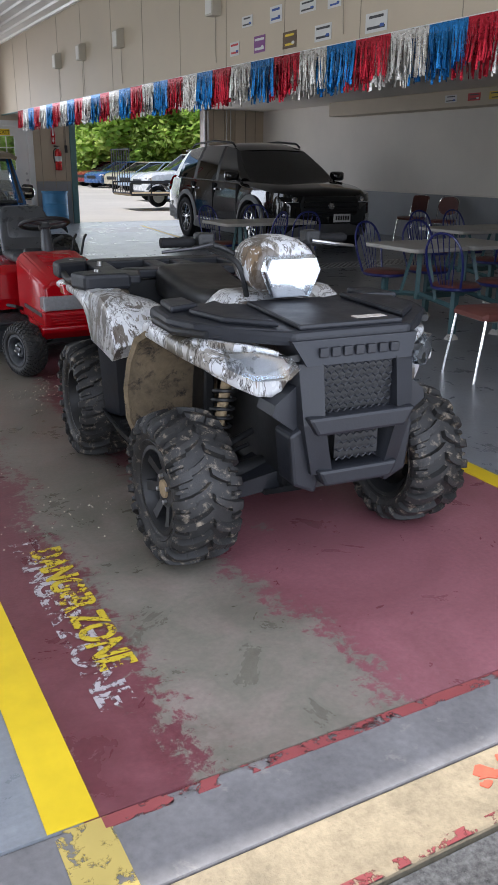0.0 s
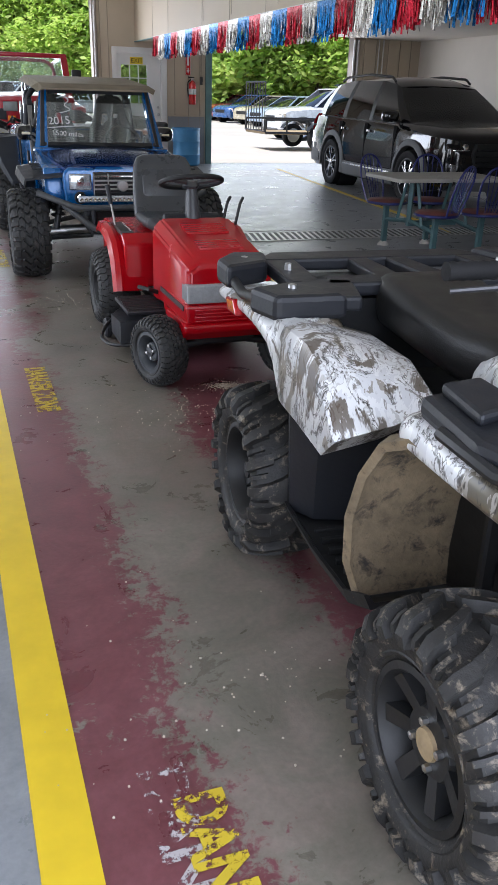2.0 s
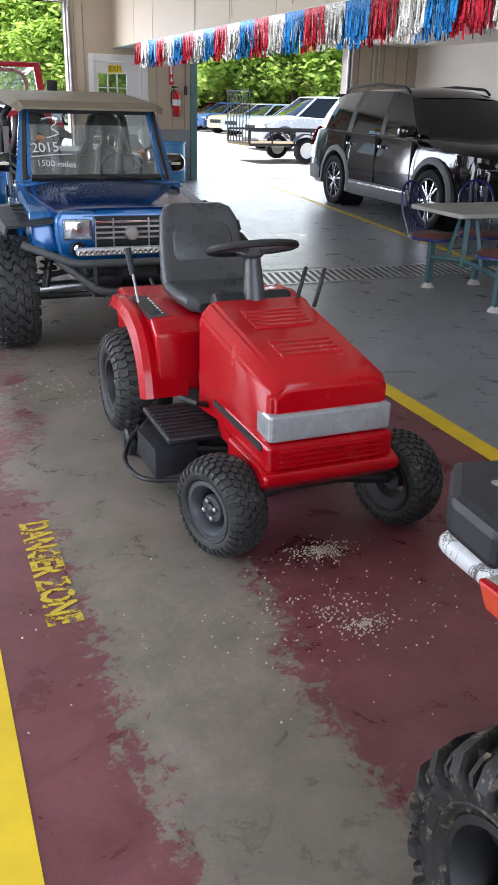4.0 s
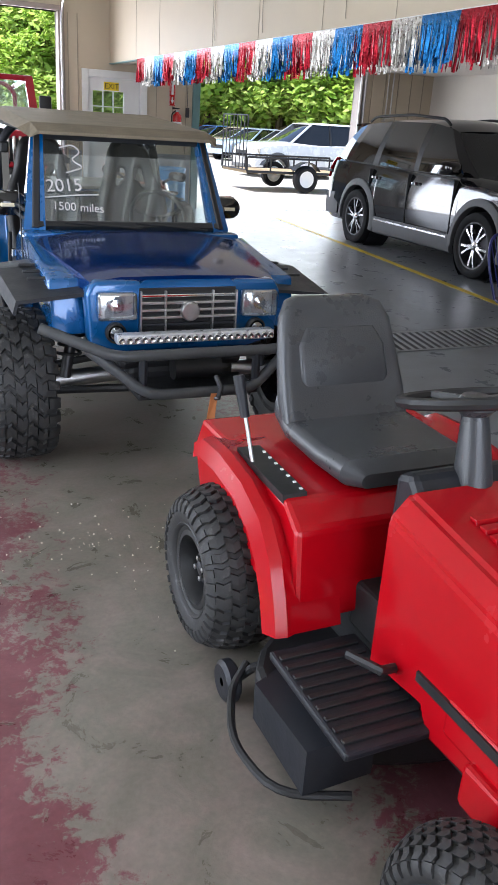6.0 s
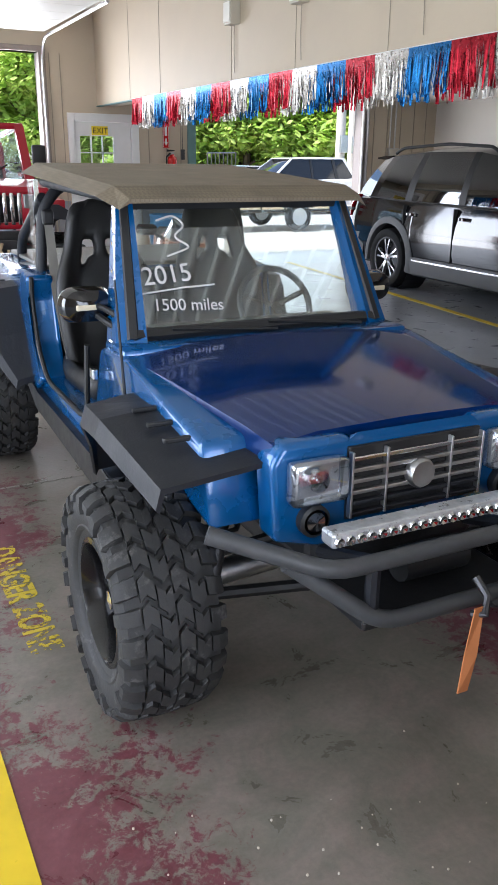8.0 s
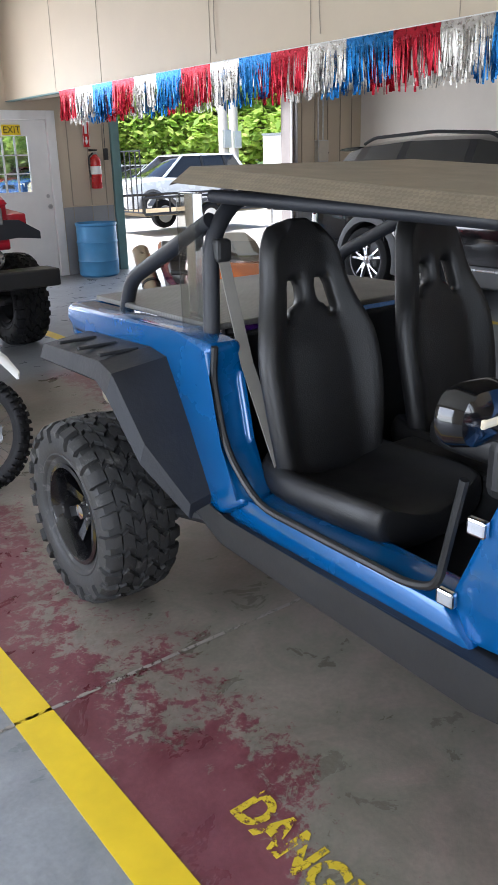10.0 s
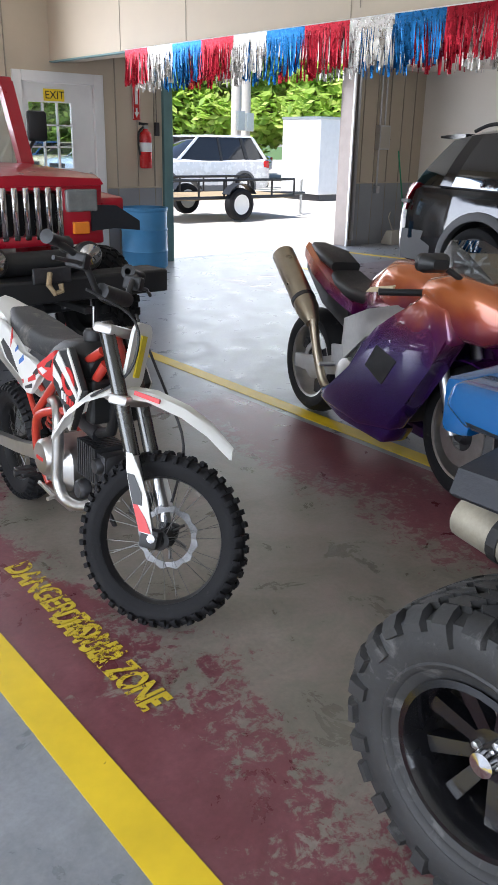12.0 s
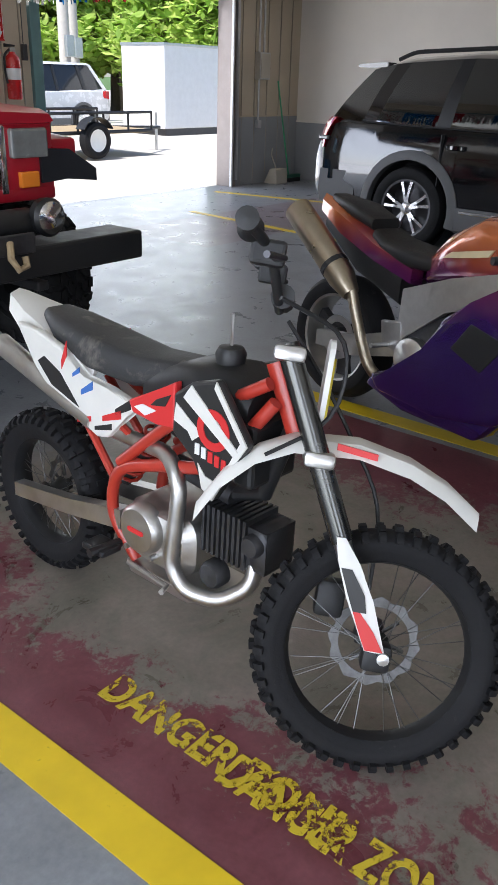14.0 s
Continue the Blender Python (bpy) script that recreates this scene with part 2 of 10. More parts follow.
def worn_paint(name, color, at=0.5, scale=30.0):
    """Paint with chips through to the floor."""
    m, nt, b = nodes_of(name)
    v = coords(nt)
    n1, n2 = noise_node(nt, scale, 6, 0.7, v, 0.3), noise_node(nt, 5, 4, 0.6, v)
    col = ramp(nt, n2.outputs[0], [(0.3, tuple(c * 0.82 for c in color)), (0.7, color)]).outputs[0]
    link(nt, col, b.inputs["Base Color"])
    b.inputs["Roughness"].default_value = 0.42
    a = ramp(nt, mth(nt, "ADD", n1.outputs[0], mth(nt, "MULTIPLY_ADD", n2.outputs[0], 0.5, -0.25)), [(at - 0.02, (1, 1, 1)), (at + 0.02, (0, 0, 0))]).outputs[0]
    link(nt, a, b.inputs["Alpha"])
    bump(nt, b, n1.outputs[0], 0.15, 0.003)
    return m


FLOOR = floor_material()
LINE_Y = worn_paint("yellow_line_paint", (0.80, 0.57, 0.015), 0.76, 40)
STENCIL_Y = worn_paint("yellow_stencil_paint", (0.64, 0.48, 0.03), 0.53, 38)
STENCIL_W = worn_paint("white_stencil_paint", (0.50, 0.46, 0.47), 0.485, 34)
RED_EDGE = worn_paint("red_edge_paint", (0.30, 0.075, 0.075), 0.53, 14)
APRON = mat("tan_concrete", (0.31, 0.25, 0.16), 0.8, var=0.38, scale=7, fine=70, bumps=0.8, dirt=(0.17, 0.13, 0.09), dirt_at=0.60)
SILL = mat("grey_painted_sill", (0.17, 0.163, 0.162), 0.65, var=0.35, scale=5, fine=50, bumps=0.3, dirt=(0.30, 0.28, 0.25), dirt_at=0.6)
ASPHALT = mat("asphalt", (0.12, 0.118, 0.115), 0.85, var=0.75, scale=60, fine=110, bumps=1.0, dirt=(0.22, 0.21, 0.20), dirt_at=0.60)
LOT = mat("pale_concrete_lot", (0.46, 0.43, 0.38), 0.9, var=0.15, scale=0.25, fine=9, bumps=0.2)
GRASS = mat("grass", (0.07, 0.13, 0.03), 0.9, var=0.3, scale=0.6, fine=20, bumps=0.6)


# ---- mesh tools ----
def part(name, bm, material, parent=None, label="", smooth=False, kind=""):
    bmesh.ops.recalc_face_normals(bm, faces=bm.faces[:])
    me = bpy.data.meshes.new(name)
    bm.to_mesh(me)
    bm.free()
    for mm in (material if isinstance(material, (list, tuple)) else [material]):
        me.materials.append(mm)
    if smooth:
        me.shade_smooth()
        me.set_sharp_from_angle(angle=radians(38))
    ob = new(name, me)
    if parent is not None:
        ob.parent = parent
    return tagged(ob, label, kind=kind)


def soften(ob, levels=2):
    """Rounds a coarse cage."""
    md = ob.modifiers.new("round", "SUBSURF")
    md.levels = md.render_levels = levels
    ob.data.shade_smooth()
    return ob


def thing(name, x, y, z, label, category, rz=0, group=""):
    e = new(name)
    e.empty_display_size = 0.1
    e.matrix_basis = pose(x, y, z, 0, 0, rz)
    return tagged(e, label, category, group)


def box(x0, x1, y0, y1, z0, z1, bev=0.0, seg=2, bm=None):
    own = bm is None
    if own:
        bm = bmesh.new()
    vs = [bm.verts.new((x, y, z)) for x in (x0, x1) for y in (y0, y1) for z in (z0, z1)]
    f = [bm.faces.new([vs[k] for k in q]) for q in ((0, 1, 3, 2), (4, 6, 7, 5), (0, 4, 5, 1), (2, 3, 7, 6), (0, 2, 6, 4), (1, 5, 7, 3))]
    if bev > 0:
        es = list({e for ff in f for e in ff.edges})
        bmesh.ops.bevel(bm, geom=es, offset=bev, segments=seg, profile=0.5, affect="EDGES")
    return bm


def prism(pts, axis, a, b, bev=0.0, seg=2, bm=None):
    """A flat outline, pushed from a to b along an axis. pts are the two other coordinates in order."""
    bm = bm or bmesh.new()

    def p3(u, v, w):
        return {"x": (w, u, v), "y": (u, w, v), "z": (u, v, w)}[axis]
    lo = [bm.verts.new(p3(u, v, a)) for u, v in pts]
    hi = [bm.verts.new(p3(u, v, b)) for u, v in pts]
    n = len(pts)
    f = [bm.faces.new(lo), bm.faces.new(hi[::-1])]
    f += [bm.faces.new((lo[i], lo[(i + 1) % n], hi[(i + 1) % n], hi[i])) for i in range(n)]
    if bev > 0:
        es = list({e for ff in f for e in ff.edges})
        bmesh.ops.bevel(bm, geom=es, offset=bev, segments=seg, profile=0.5, affect="EDGES")
    return bm


def loft(rings, caps=True, bm=None, closed=True):
    """A skin over rings of equally many points."""
    bm = bm or bmesh.new()
    rr = [[bm.verts.new(p) for p in r] for r in rings]
    n = len(rr[0])
    for r0, r1 in zip(rr, rr[1:]):
        for i in range(n if closed else n - 1):
            j = (i + 1) % n
            bm.faces.new((r0[i], r0[j], r1[j], r1[i]))
    if caps and closed:
        bm.faces.new(rr[0][::-1])
        bm.faces.new(rr[-1])
    return bm


def tube(pts, r, seg=10, bm=None, close=False, round_off=0.0):
    """A round bar along points; round_off rounds its corners."""
    P = [Vector(p) for p in pts]
    if round_off > 0 and len(P) > 2:
        Q = [P[0]]
        for a, b, c in zip(P, P[1:], P[2:]):
            d1, d2 = (a - b), (c - b)
            k = min(round_off, d1.length * 0.45, d2.length * 0.45)
            s, e = b + d1.normalized() * k, b + d2.normalized() * k
            for t in (0, 0.25, 0.5, 0.75, 1):
                Q.append((1 - t) ** 2 * s + 2 * t * (1 - t) * b + t * t * e)
        Q.append(P[-1])
        P = Q
    bm = bm or bmesh.new()
    n = len(P)
    rings, up = [], None
    for i, p in enumerate(P):
        a, b = P[i - 1] if (i or close) else p, P[(i + 1) % n] if (i < n - 1 or close) else p
        d = (b - a).normalized()
        if up is None:
            up = Vector((0, 0, 1)) if abs(d.z) < 0.9 else Vector((1, 0, 0))
        u = d.cross(up)
        u = u.normalized() if u.length > 1e-5 else Vector((1, 0, 0))
        w = u.cross(d).normalized()
        up = w
        rad = r[i * (len(r) - 1) // max(1, n - 1)] if isinstance(r, (list, tuple)) else r
        rings.append([p + (u * math.cos(q) + w * math.sin(q)) * rad for q in (2 * math.pi * k / seg for k in range(seg))])
    if close:
        rings.append(rings[0])
        vs = [[bm.verts.new(p) for p in rg] for rg in rings[:-1]]
        for i in range(len(vs)):
            a, b = vs[i], vs[(i + 1) % len(vs)]
            for k in range(seg):
                bm.faces.new((a[k], a[(k + 1) % seg], b[(k + 1) % seg], b[k]))
        return bm
    return loft(rings, True, bm)


def lathe(profile, axis="x", seg=32, at=(0, 0, 0), bm=None, cap=False):
    """Turns (radius, along) pairs about an axis."""
    bm = bm or bmesh.new()
    rings = []
    for r, a in profile:
        ring = []
        for k in range(seg):
            q = 2 * math.pi * k / seg
            c, s = r * math.cos(q), r * math.sin(q)
            p = {"x": (a, c, s), "y": (c, a, s), "z": (c, s, a)}[axis]
            ring.append((p[0] + at[0], p[1] + at[1], p[2] + at[2]))
        rings.append(ring)
    return loft(rings, cap, bm)


def rrect(cx, cy, w, h, r, n=4):
    """A rounded rectangle's outline."""
    out = []
    for sx, sy, a0 in ((1, 1, 0), (-1, 1, 90), (-1, -1, 180), (1, -1, 270)):
        for k in range(n + 1):
            q = radians(a0 + 90 * k / n)
            out.append((cx + sx * (w / 2 - r) + r * math.cos(q), cy + sy * (h / 2 - r) + r * math.sin(q)))
    return out


def text_mesh(name, words, size, material, m, parent=None, label="", thick=0.0006, category="", kind="", bold=0.0):
    cu = bpy.data.curves.new(name, "FONT")
    cu.body, cu.size, cu.extrude, cu.offset = words, size, thick, bold
    tmp = bpy.data.objects.new(name + "_tmp", cu)
    scene.collection.objects.link(tmp)
    dg = bpy.context.evaluated_depsgraph_get()
    me = bpy.data.meshes.new_from_object(tmp.evaluated_get(dg))
    bpy.data.objects.remove(tmp)
    me.name = name
    me.materials.clear()
    me.materials.append(material)
    ob = new(name, me)
    if parent is not None:
        ob.parent = parent
    ob.matrix_basis = m
    return tagged(ob, label, category, kind=kind)


# ---- the building ----
FAR, RIGHT, HDR, LEFT = 19.47, 10.74, 4.12, -3.2
CEIL, CEIL_R, HB = 3.66, 2.64, 2.35

bm = bmesh.new()
for x0, x1 in ((LEFT, RIGHT),):
    for y0, y1 in ((1.5, 10.3475), (10.3495, FAR + 0.2)):
        box(x0, x1, y0, y1, -0.15, 0.0, bm=bm)
tagged(part("floor", bm, FLOOR), "worn maroon and blue-grey painted concrete floor", "floor", kind="structure")
tagged(part("door_sill", box(LEFT, 6.0, 1.27, 1.4985, -0.15, -0.004, 0.006), SILL), "chipped grey painted concrete sill", "sill", kind="structure")
tagged(part("apron", box(LEFT - 3, 8, 1.07, 1.268, -0.15, -0.008, 0.008), APRON), "sunlit tan concrete apron edge", "apron", kind="structure")
tagged(part("red_edge_line", box(0.34, 2.7, 1.462, 1.497, -0.004, -0.001), RED_EDGE), "chipped red paint along the sill", "paint line", kind="structure")
tagged(part("asphalt", box(-60, 60, -60, 1.068, -0.2, -0.03), ASPHALT), "coarse grey asphalt outside the door", "asphalt", kind="structure")
tagged(part("ground", box(-300, 300, -300, 500, -0.5, -0.21), GRASS), "grass ground reaching far away", "ground", kind="structure")
tagged(part("lot", box(-60, 70, FAR + 0.2, 75, -0.2, -0.02), LOT), "pale sunlit concrete car lot", "car lot", kind="structure")


def wall_y(name, y0, y1, x0, x1, z1, holes, material, label):
    """A wall along x with openings (x0, x1, z0, z1)."""
    bm = bmesh.new()
    x = x0
    for a, b, lo, hi in sorted(holes):
        box(x, a, y0, y1, 0, z1, bm=bm)
        if lo > 0:
            box(a, b, y0, y1, 0, lo, bm=bm)
        box(a, b, y0, y1, hi, z1, bm=bm)
        x = b
    box(x, x1, y0, y1, 0, z1, bm=bm)
    return tagged(part(name, bm, material), label, "wall", kind="structure")


wall_far = wall_y("wall_far", FAR, FAR + 0.2, LEFT, RIGHT + 0.2, CEIL + 0.3,
       [(-0.5, 3.27, 0, 3.05), (3.74, 4.66, 0, 2.15), (5.74, 9.05, 0, 2.75)], CREAM, "cream panelled end wall with overhead doors")
wall_near = wall_y("wall_near", 1.28, 1.48, LEFT, RIGHT + 0.2, CEIL + 0.3, [(-1.1, 2.95, 0, 3.05)], CREAM, "cream front wall with a wide door opening")
wall_right = tagged(part("wall_right", box(RIGHT, RIGHT + 0.2, 1.48, FAR, 0, CEIL + 0.3), CREAM_LIGHT), "pale painted side wall", "wall", kind="structure")
# left wall is unseen; its two openings are assumed, to let side light in
bm = bmesh.new()
for y0, y1, z0 in ((1.28, 5.0, 0), (5.0, 8.6, 3.05), (8.6, 10.2, 0), (10.2, 13.8, 3.05), (13.8, FAR + 0.2, 0)):
    box(LEFT - 0.2, LEFT, y0, y1, z0, CEIL + 0.3, bm=bm)
wall_left = tagged(part("wall_left", bm, CREAM), "cream side wall", "wall", kind="structure")
wall_header = tagged(part("wall_header", box(HDR, HDR + 0.32, 1.48, FAR, HB, CEIL + 0.3, 0.006), CREAM), "cream boxed beam wall above the middle of the hall", "beam", kind="structure")
bm = box(LEFT, HDR, 1.48, FAR, CEIL + 0.03, CEIL + 0.1)
x = LEFT + 0.1
while x < HDR - 0.05:
    prism([(x - 0.035, CEIL + 0.03), (x - 0.018, CEIL), (x + 0.018, CEIL), (x + 0.035, CEIL + 0.03)], "y", 1.48, FAR, bm=bm)
    x += 0.23
tagged(part("ceiling", bm, CEIL_W), "white ribbed steel ceiling", "ceiling", kind="structure")
tagged(part("ceiling_low", box(HDR + 0.32, RIGHT, 1.48, FAR, CEIL_R, CEIL_R + 0.1), CREAM_LIGHT), "pale flat lower ceiling", "ceiling", kind="structure")
tagged(part("roof", box(LEFT - 0.4, RIGHT + 0.6, 1.25, FAR + 0.205, CEIL + 0.3, CEIL + 0.45), CEIL_W), "flat roof deck", "roof", kind="structure")
tagged(part("soffit", box(RIGHT - 0.45, RIGHT - 0.003, 1.5, 15.75, 2.36, CEIL_R - 0.003, 0.006), CREAM), "cream boxed duct along the side wall", "soffit", kind="structure")

# wainscot and trim
bm = box(RIGHT - 0.012, RIGHT - 0.002, 1.5, FAR, 0, 0.86)
tagged(part("wainscot", bm, GREY_WAIN), "grey painted lower wall", "wainscot", kind="structure")
tagged(part("trim", box(RIGHT - 0.026, RIGHT - 0.002, 1.5, FAR, 0.862, 0.885, 0.004), CREAM_LIGHT), "thin pale rail above the wainscot", "trim", kind="structure")
for k, (a, b) in enumerate(((4.80, 5.60), (9.19, RIGHT - 0.014), (3.40, 3.62))):
    tagged(part("wainscot_far", box(a, b, FAR - 0.012, FAR - 0.002, 0, 0.95), GREY_WAIN), "grey painted lower wall panel", "wainscot", kind="structure")
    tagged(part("trim_far", box(a, b, FAR - 0.02, FAR - 0.002, 0.952, 0.97, 0.003), CREAM), "thin rail above the wainscot", "trim", kind="structure")

SEAM = mat("panel_seam", (0.33, 0.29, 0.23), 0.7, var=0.1)
for y in (17.9, 16.76, 14.72, 13.4, 12.0, 10.8, 9.6, 8.4, 7.2, 6.0, 4.8, 3.6):
    part("panel_seam", box(HDR - 0.004, HDR + 0.002, y - 0.003, y + 0.003, HB + 0.01, CEIL), SEAM, wall_header)
for x in (4.95, 5.25, 5.5, 9.32, 9.62, 9.92, 10.22, 10.5, 3.42, 3.58):
    part("panel_seam", box(x - 0.004, x + 0.004, FAR - 0.016, FAR + 0.002, 0.0, 3.05 if x < 4 else CEIL_R), SEAM, wall_far)
tagged(part("trim_header", box(HDR - 0.014, HDR + 0.06, 1.6, FAR - 0.01, HB - 0.016, HB - 0.002, 0.003), TEAL), "teal metal edge under the beam", "trim", kind="structure")

# jambs of the openings
for nm, x0, x1, m_ in (("jamb", 9.035, 9.17, JAMB), ("jamb", 5.62, 5.755, TEAL), ("jamb", 3.255, 3.36, JAMB)):
    tagged(part(nm, box(x0, x1, FAR - 0.05, FAR + 0.21, 0, 2.75 if x0 > 4 else 3.05, 0.006), m_), "painted steel door jamb", "door jamb", kind="structure")
tagged(part("jamb", box(9.02, 9.05, FAR - 0.09, FAR - 0.052, 0, 2.6, 0.004), WHITE), "white door track flange", "door track", kind="structure")
tagged(part("jamb", box(-0.5, 3.36, FAR - 0.05, FAR + 0.21, 3.05, 3.13, 0.006), JAMB), "painted steel door head", "door head", kind="structure")


# ---- wheels ----
def tyre_mesh(R, w, rim, h, style, seg=48):
    """A tyre about the x axis with its tread blocks standing proud of the carcass."""
    Rc = R - h
    crown = {"round": 0.20, "knob": 0.22, "turf": 0.15, "lug": 0.09}.get(style, 0.05) * w

    def skin(u):
        """Radius and place across for u: 0 at the crown, 1 at the shoulder, 2 at the bead."""
        s_, v = (1 if u >= 0 else -1), abs(u)
        if v <= 1:
            return Rc - crown * v ** 2.4, s_ * 0.475 * w * v
        k = min(1.0, v - 1)
        return (Rc - crown) - (Rc - crown - rim) * k, s_ * w * (0.475 + 0.055 * math.sin(math.pi * min(1, k * 1.15)) - 0.075 * k * k)
    us = [-2, -1.85, -1.65, -1.45, -1.25, -1.1, -1, -0.85, -0.6, -0.3, 0, 0.3, 0.6, 0.85, 1, 1.1, 1.25, 1.45, 1.65, 1.85, 2]
    lip = [(rim - 0.006, -0.34 * w)]
    bm = lathe(lip + [skin(u) for u in us] + [(r, -a) for r, a in lip], "x", seg)
    if style in ("lug", "mud", "turf"):
        for s_ in (-1, 1):
            lathe([skin(s_ * 1.78), (skin(1.74)[0], s_ * (abs(skin(1.74)[1]) + 0.005)), (skin(1.68)[0], s_ * (abs(skin(1.68)[1]) + 0.005)), skin(s_ * 1.64)], "x", seg, bm=bm)

    def block(u0, u1, th, dth, skew, hh, taper=0.8, n=3, bend=0.0):
        rings = []
        for i in range(n):
            t = i / (n - 1)
            u = u0 + (u1 - u0) * t
            c = th + skew * (t - 0.5) + bend * math.sin(math.pi * t)
            (r0, a0), (r1, a1) = skin(u - 0.02), skin(u + 0.02)
            r, a = skin(u)
            nr, na = a1 - a0, -(r1 - r0)
            k = math.hypot(nr, na) or 1
            nr, na = nr / k, na / k
            lift = hh * (1.0 if abs(u) < 1.05 else max(0.25, 1.0 - (abs(u) - 1.05) * 1.6))
            rb, ab = r - nr * 0.004, a - na * 0.004
            rt, at = r + nr * lift, a + na * lift
            rings.append([(x_, q_ * math.cos(g), q_ * math.sin(g)) for x_, q_, g in ((ab, rb, c - dth / 2), (at, rt, c - dth / 2 * taper), (at, rt, c + dth / 2 * taper), (ab, rb, c + dth / 2))])
        loft(rings, True, bm)
    rnd = random.Random(5)
    two = 2 * math.pi
    if style == "lug":
        n = 19
        for k in range(n):
            for s_ in (-1, 1):
                th = two * (k + (0.5 if s_ > 0 else 0)) / n + rnd.uniform(-0.01, 0.01)
                block(s_ * 0.04, s_ * 0.62, th, 0.115, 0.13, h, 0.72, 4, 0.02)
                block(s_ * 0.58, s_ * 1.34, th + 0.12, 0.15, 0.07, h * 1.05, 0.75, 5)
                block(s_ * 0.74, s_ * 1.22, th + 0.12 + two / n * 0.5, 0.07, 0.03, h * 0.6, 0.7, 4)
    elif style == "turf":
        n = 34
        for k in range(n):
            th = two * k / n
            for row, a in enumerate((-0.80, -0.48, -0.16, 0.16, 0.48, 0.80)):
                o = (row % 2) * two / n / 2
                block(a - 0.15, a, th + o, two / n * 0.70, 0.035, h, 0.80, 2)
                block(a, a + 0.15, th + o, two / n * 0.70, -0.035, h, 0.80, 2)
            for s_ in (-1, 1):
                block(s_ * 0.97, s_ * 1.30, th, two / n * 0.66, 0.0, h * 0.9, 0.8, 4)
    elif style == "mud":
        n = 27
        for k in range(n):
            th = two * k / n
            for row, a in enumerate((-0.52, -0.175, 0.175, 0.52)):
                o = (row % 2) * two / n / 2 + rnd.uniform(-0.012, 0.012)
                sk = 0.055 * (1 if row % 2 else -1)
                block(a - 0.155, a + 0.01, th + o, two / n * 0.80, sk, h, 0.84)
                block(a - 0.01, a + 0.155, th + o + 0.02, two / n * 0.72, -sk, h, 0.84)
            for s_ in (-1, 1):
                block(s_ * 0.72, s_ * (1.34 if k % 2 else 1.16), th + 0.5 * two / n * (s_ > 0), two / n * (0.60 if k % 2 else 0.72), 0.03, h * 1.1, 0.82, 5)
    elif style == "knob":
        n = 44
        for k in range(n):
            th = two * k / n
            if k % 2:
                block(-0.34, 0.34, th, 0.07, 0.0, h)
            else:
                for s_ in (-1, 1):
                    block(s_ * 0.28, s_ * 0.70, th, 0.07, 0.0, h)
            for s_ in (-1, 1):
                block(s_ * 0.78, s_ * 1.12, th, 0.068, 0.0, h * 1.1, 0.85, 4)
    return bm


def steel_rim(rim, w, parent, face=-1, material=None, spokes=8, hub_mat=None, hub_r=0.05, flat=False):
    """A dished rim; face is the side (in x) that shows."""
    material = material or BLACK_PL
    o = face
    prof = [(rim + 0.008, o * 0.44 * w), (rim - 0.008, o * 0.45 * w), (rim - 0.02, o * 0.36 * w), (rim - 0.028, o * 0.1 * w), (rim - 0.028, -o * 0.3 * w), (rim + 0.004, -o * 0.44 * w)]
    part("rim", lathe(prof, "x", 36), material, parent, smooth=True)
    d = 0.16 * w if not flat else 0.3 * w
    bm = lathe([(0.0, o * (d + 0.004)), (hub_r * 1.2, o * (d + 0.002)), (hub_r * 1.3, o * (d - 0.01))], "x", 20)
    for k in range(spokes):
        q = 2 * math.pi * k / spokes
        c, s = math.cos(q), math.sin(q)

        def pt(r, t, a):
            return (a, r * c - t * s, r * s + t * c)
        r1 = rim - 0.02
        loft([[pt(hub_r, -0.016, o * d), pt(hub_r, 0.016, o * d), pt(hub_r, 0.016, o * (d - 0.03)), pt(hub_r, -0.016, o * (d - 0.03))],
              [pt(r1, -0.02, o * (d + 0.02)), pt(r1, 0.02, o * (d + 0.02)), pt(r1, 0.02, o * (d - 0.02)), pt(r1, -0.02, o * (d - 0.02))]], True, bm)
    part("spokes", bm, material, parent, smooth=False)
    up = 0.016 if flat else 0.05
    part("hub", lathe([(0.0, o * (d + up)), (hub_r * 0.55, o * (d + up - 0.005)), (hub_r * 0.6, o * d), (hub_r, o * d), (hub_r, o * (d - 0.08)), (0, o * (d - 0.08))], "x", 18), hub_mat or DARKSTEEL, parent, smooth=True)
    for k in range(4):
        q = 2 * math.pi * (k + 0.5) / 4
        part("lug_nut", lathe([(0.009, o * (d + 0.0)), (0.009, o * (d + 0.016)), (0.0, o * (d + 0.018))], "x", 6, (0, hub_r * 0.8 * math.cos(q), hub_r * 0.8 * math.sin(q))), STEEL, parent)


def wheel(parent, x, y, R, w, rim, h, style, rubber, face=-1, name="wheel", cache={}, turn=0, **kw):
    key = (R, w, rim, h, style, rubber.name)
    e = new(name)
    e.parent = parent
    e.matrix_basis = pose(x, y, R - 0.004, 37 * (x + 2 * y), 0, turn)
    if key in cache:
        t = new("tyre", cache[key])
        t.parent = e
    else:
        t = part("tyre", tyre_mesh(R, w, rim, h, style), rubber, e, smooth=True)
        cache[key] = t.data
    steel_rim(rim, w, e, face, **kw)
    return e


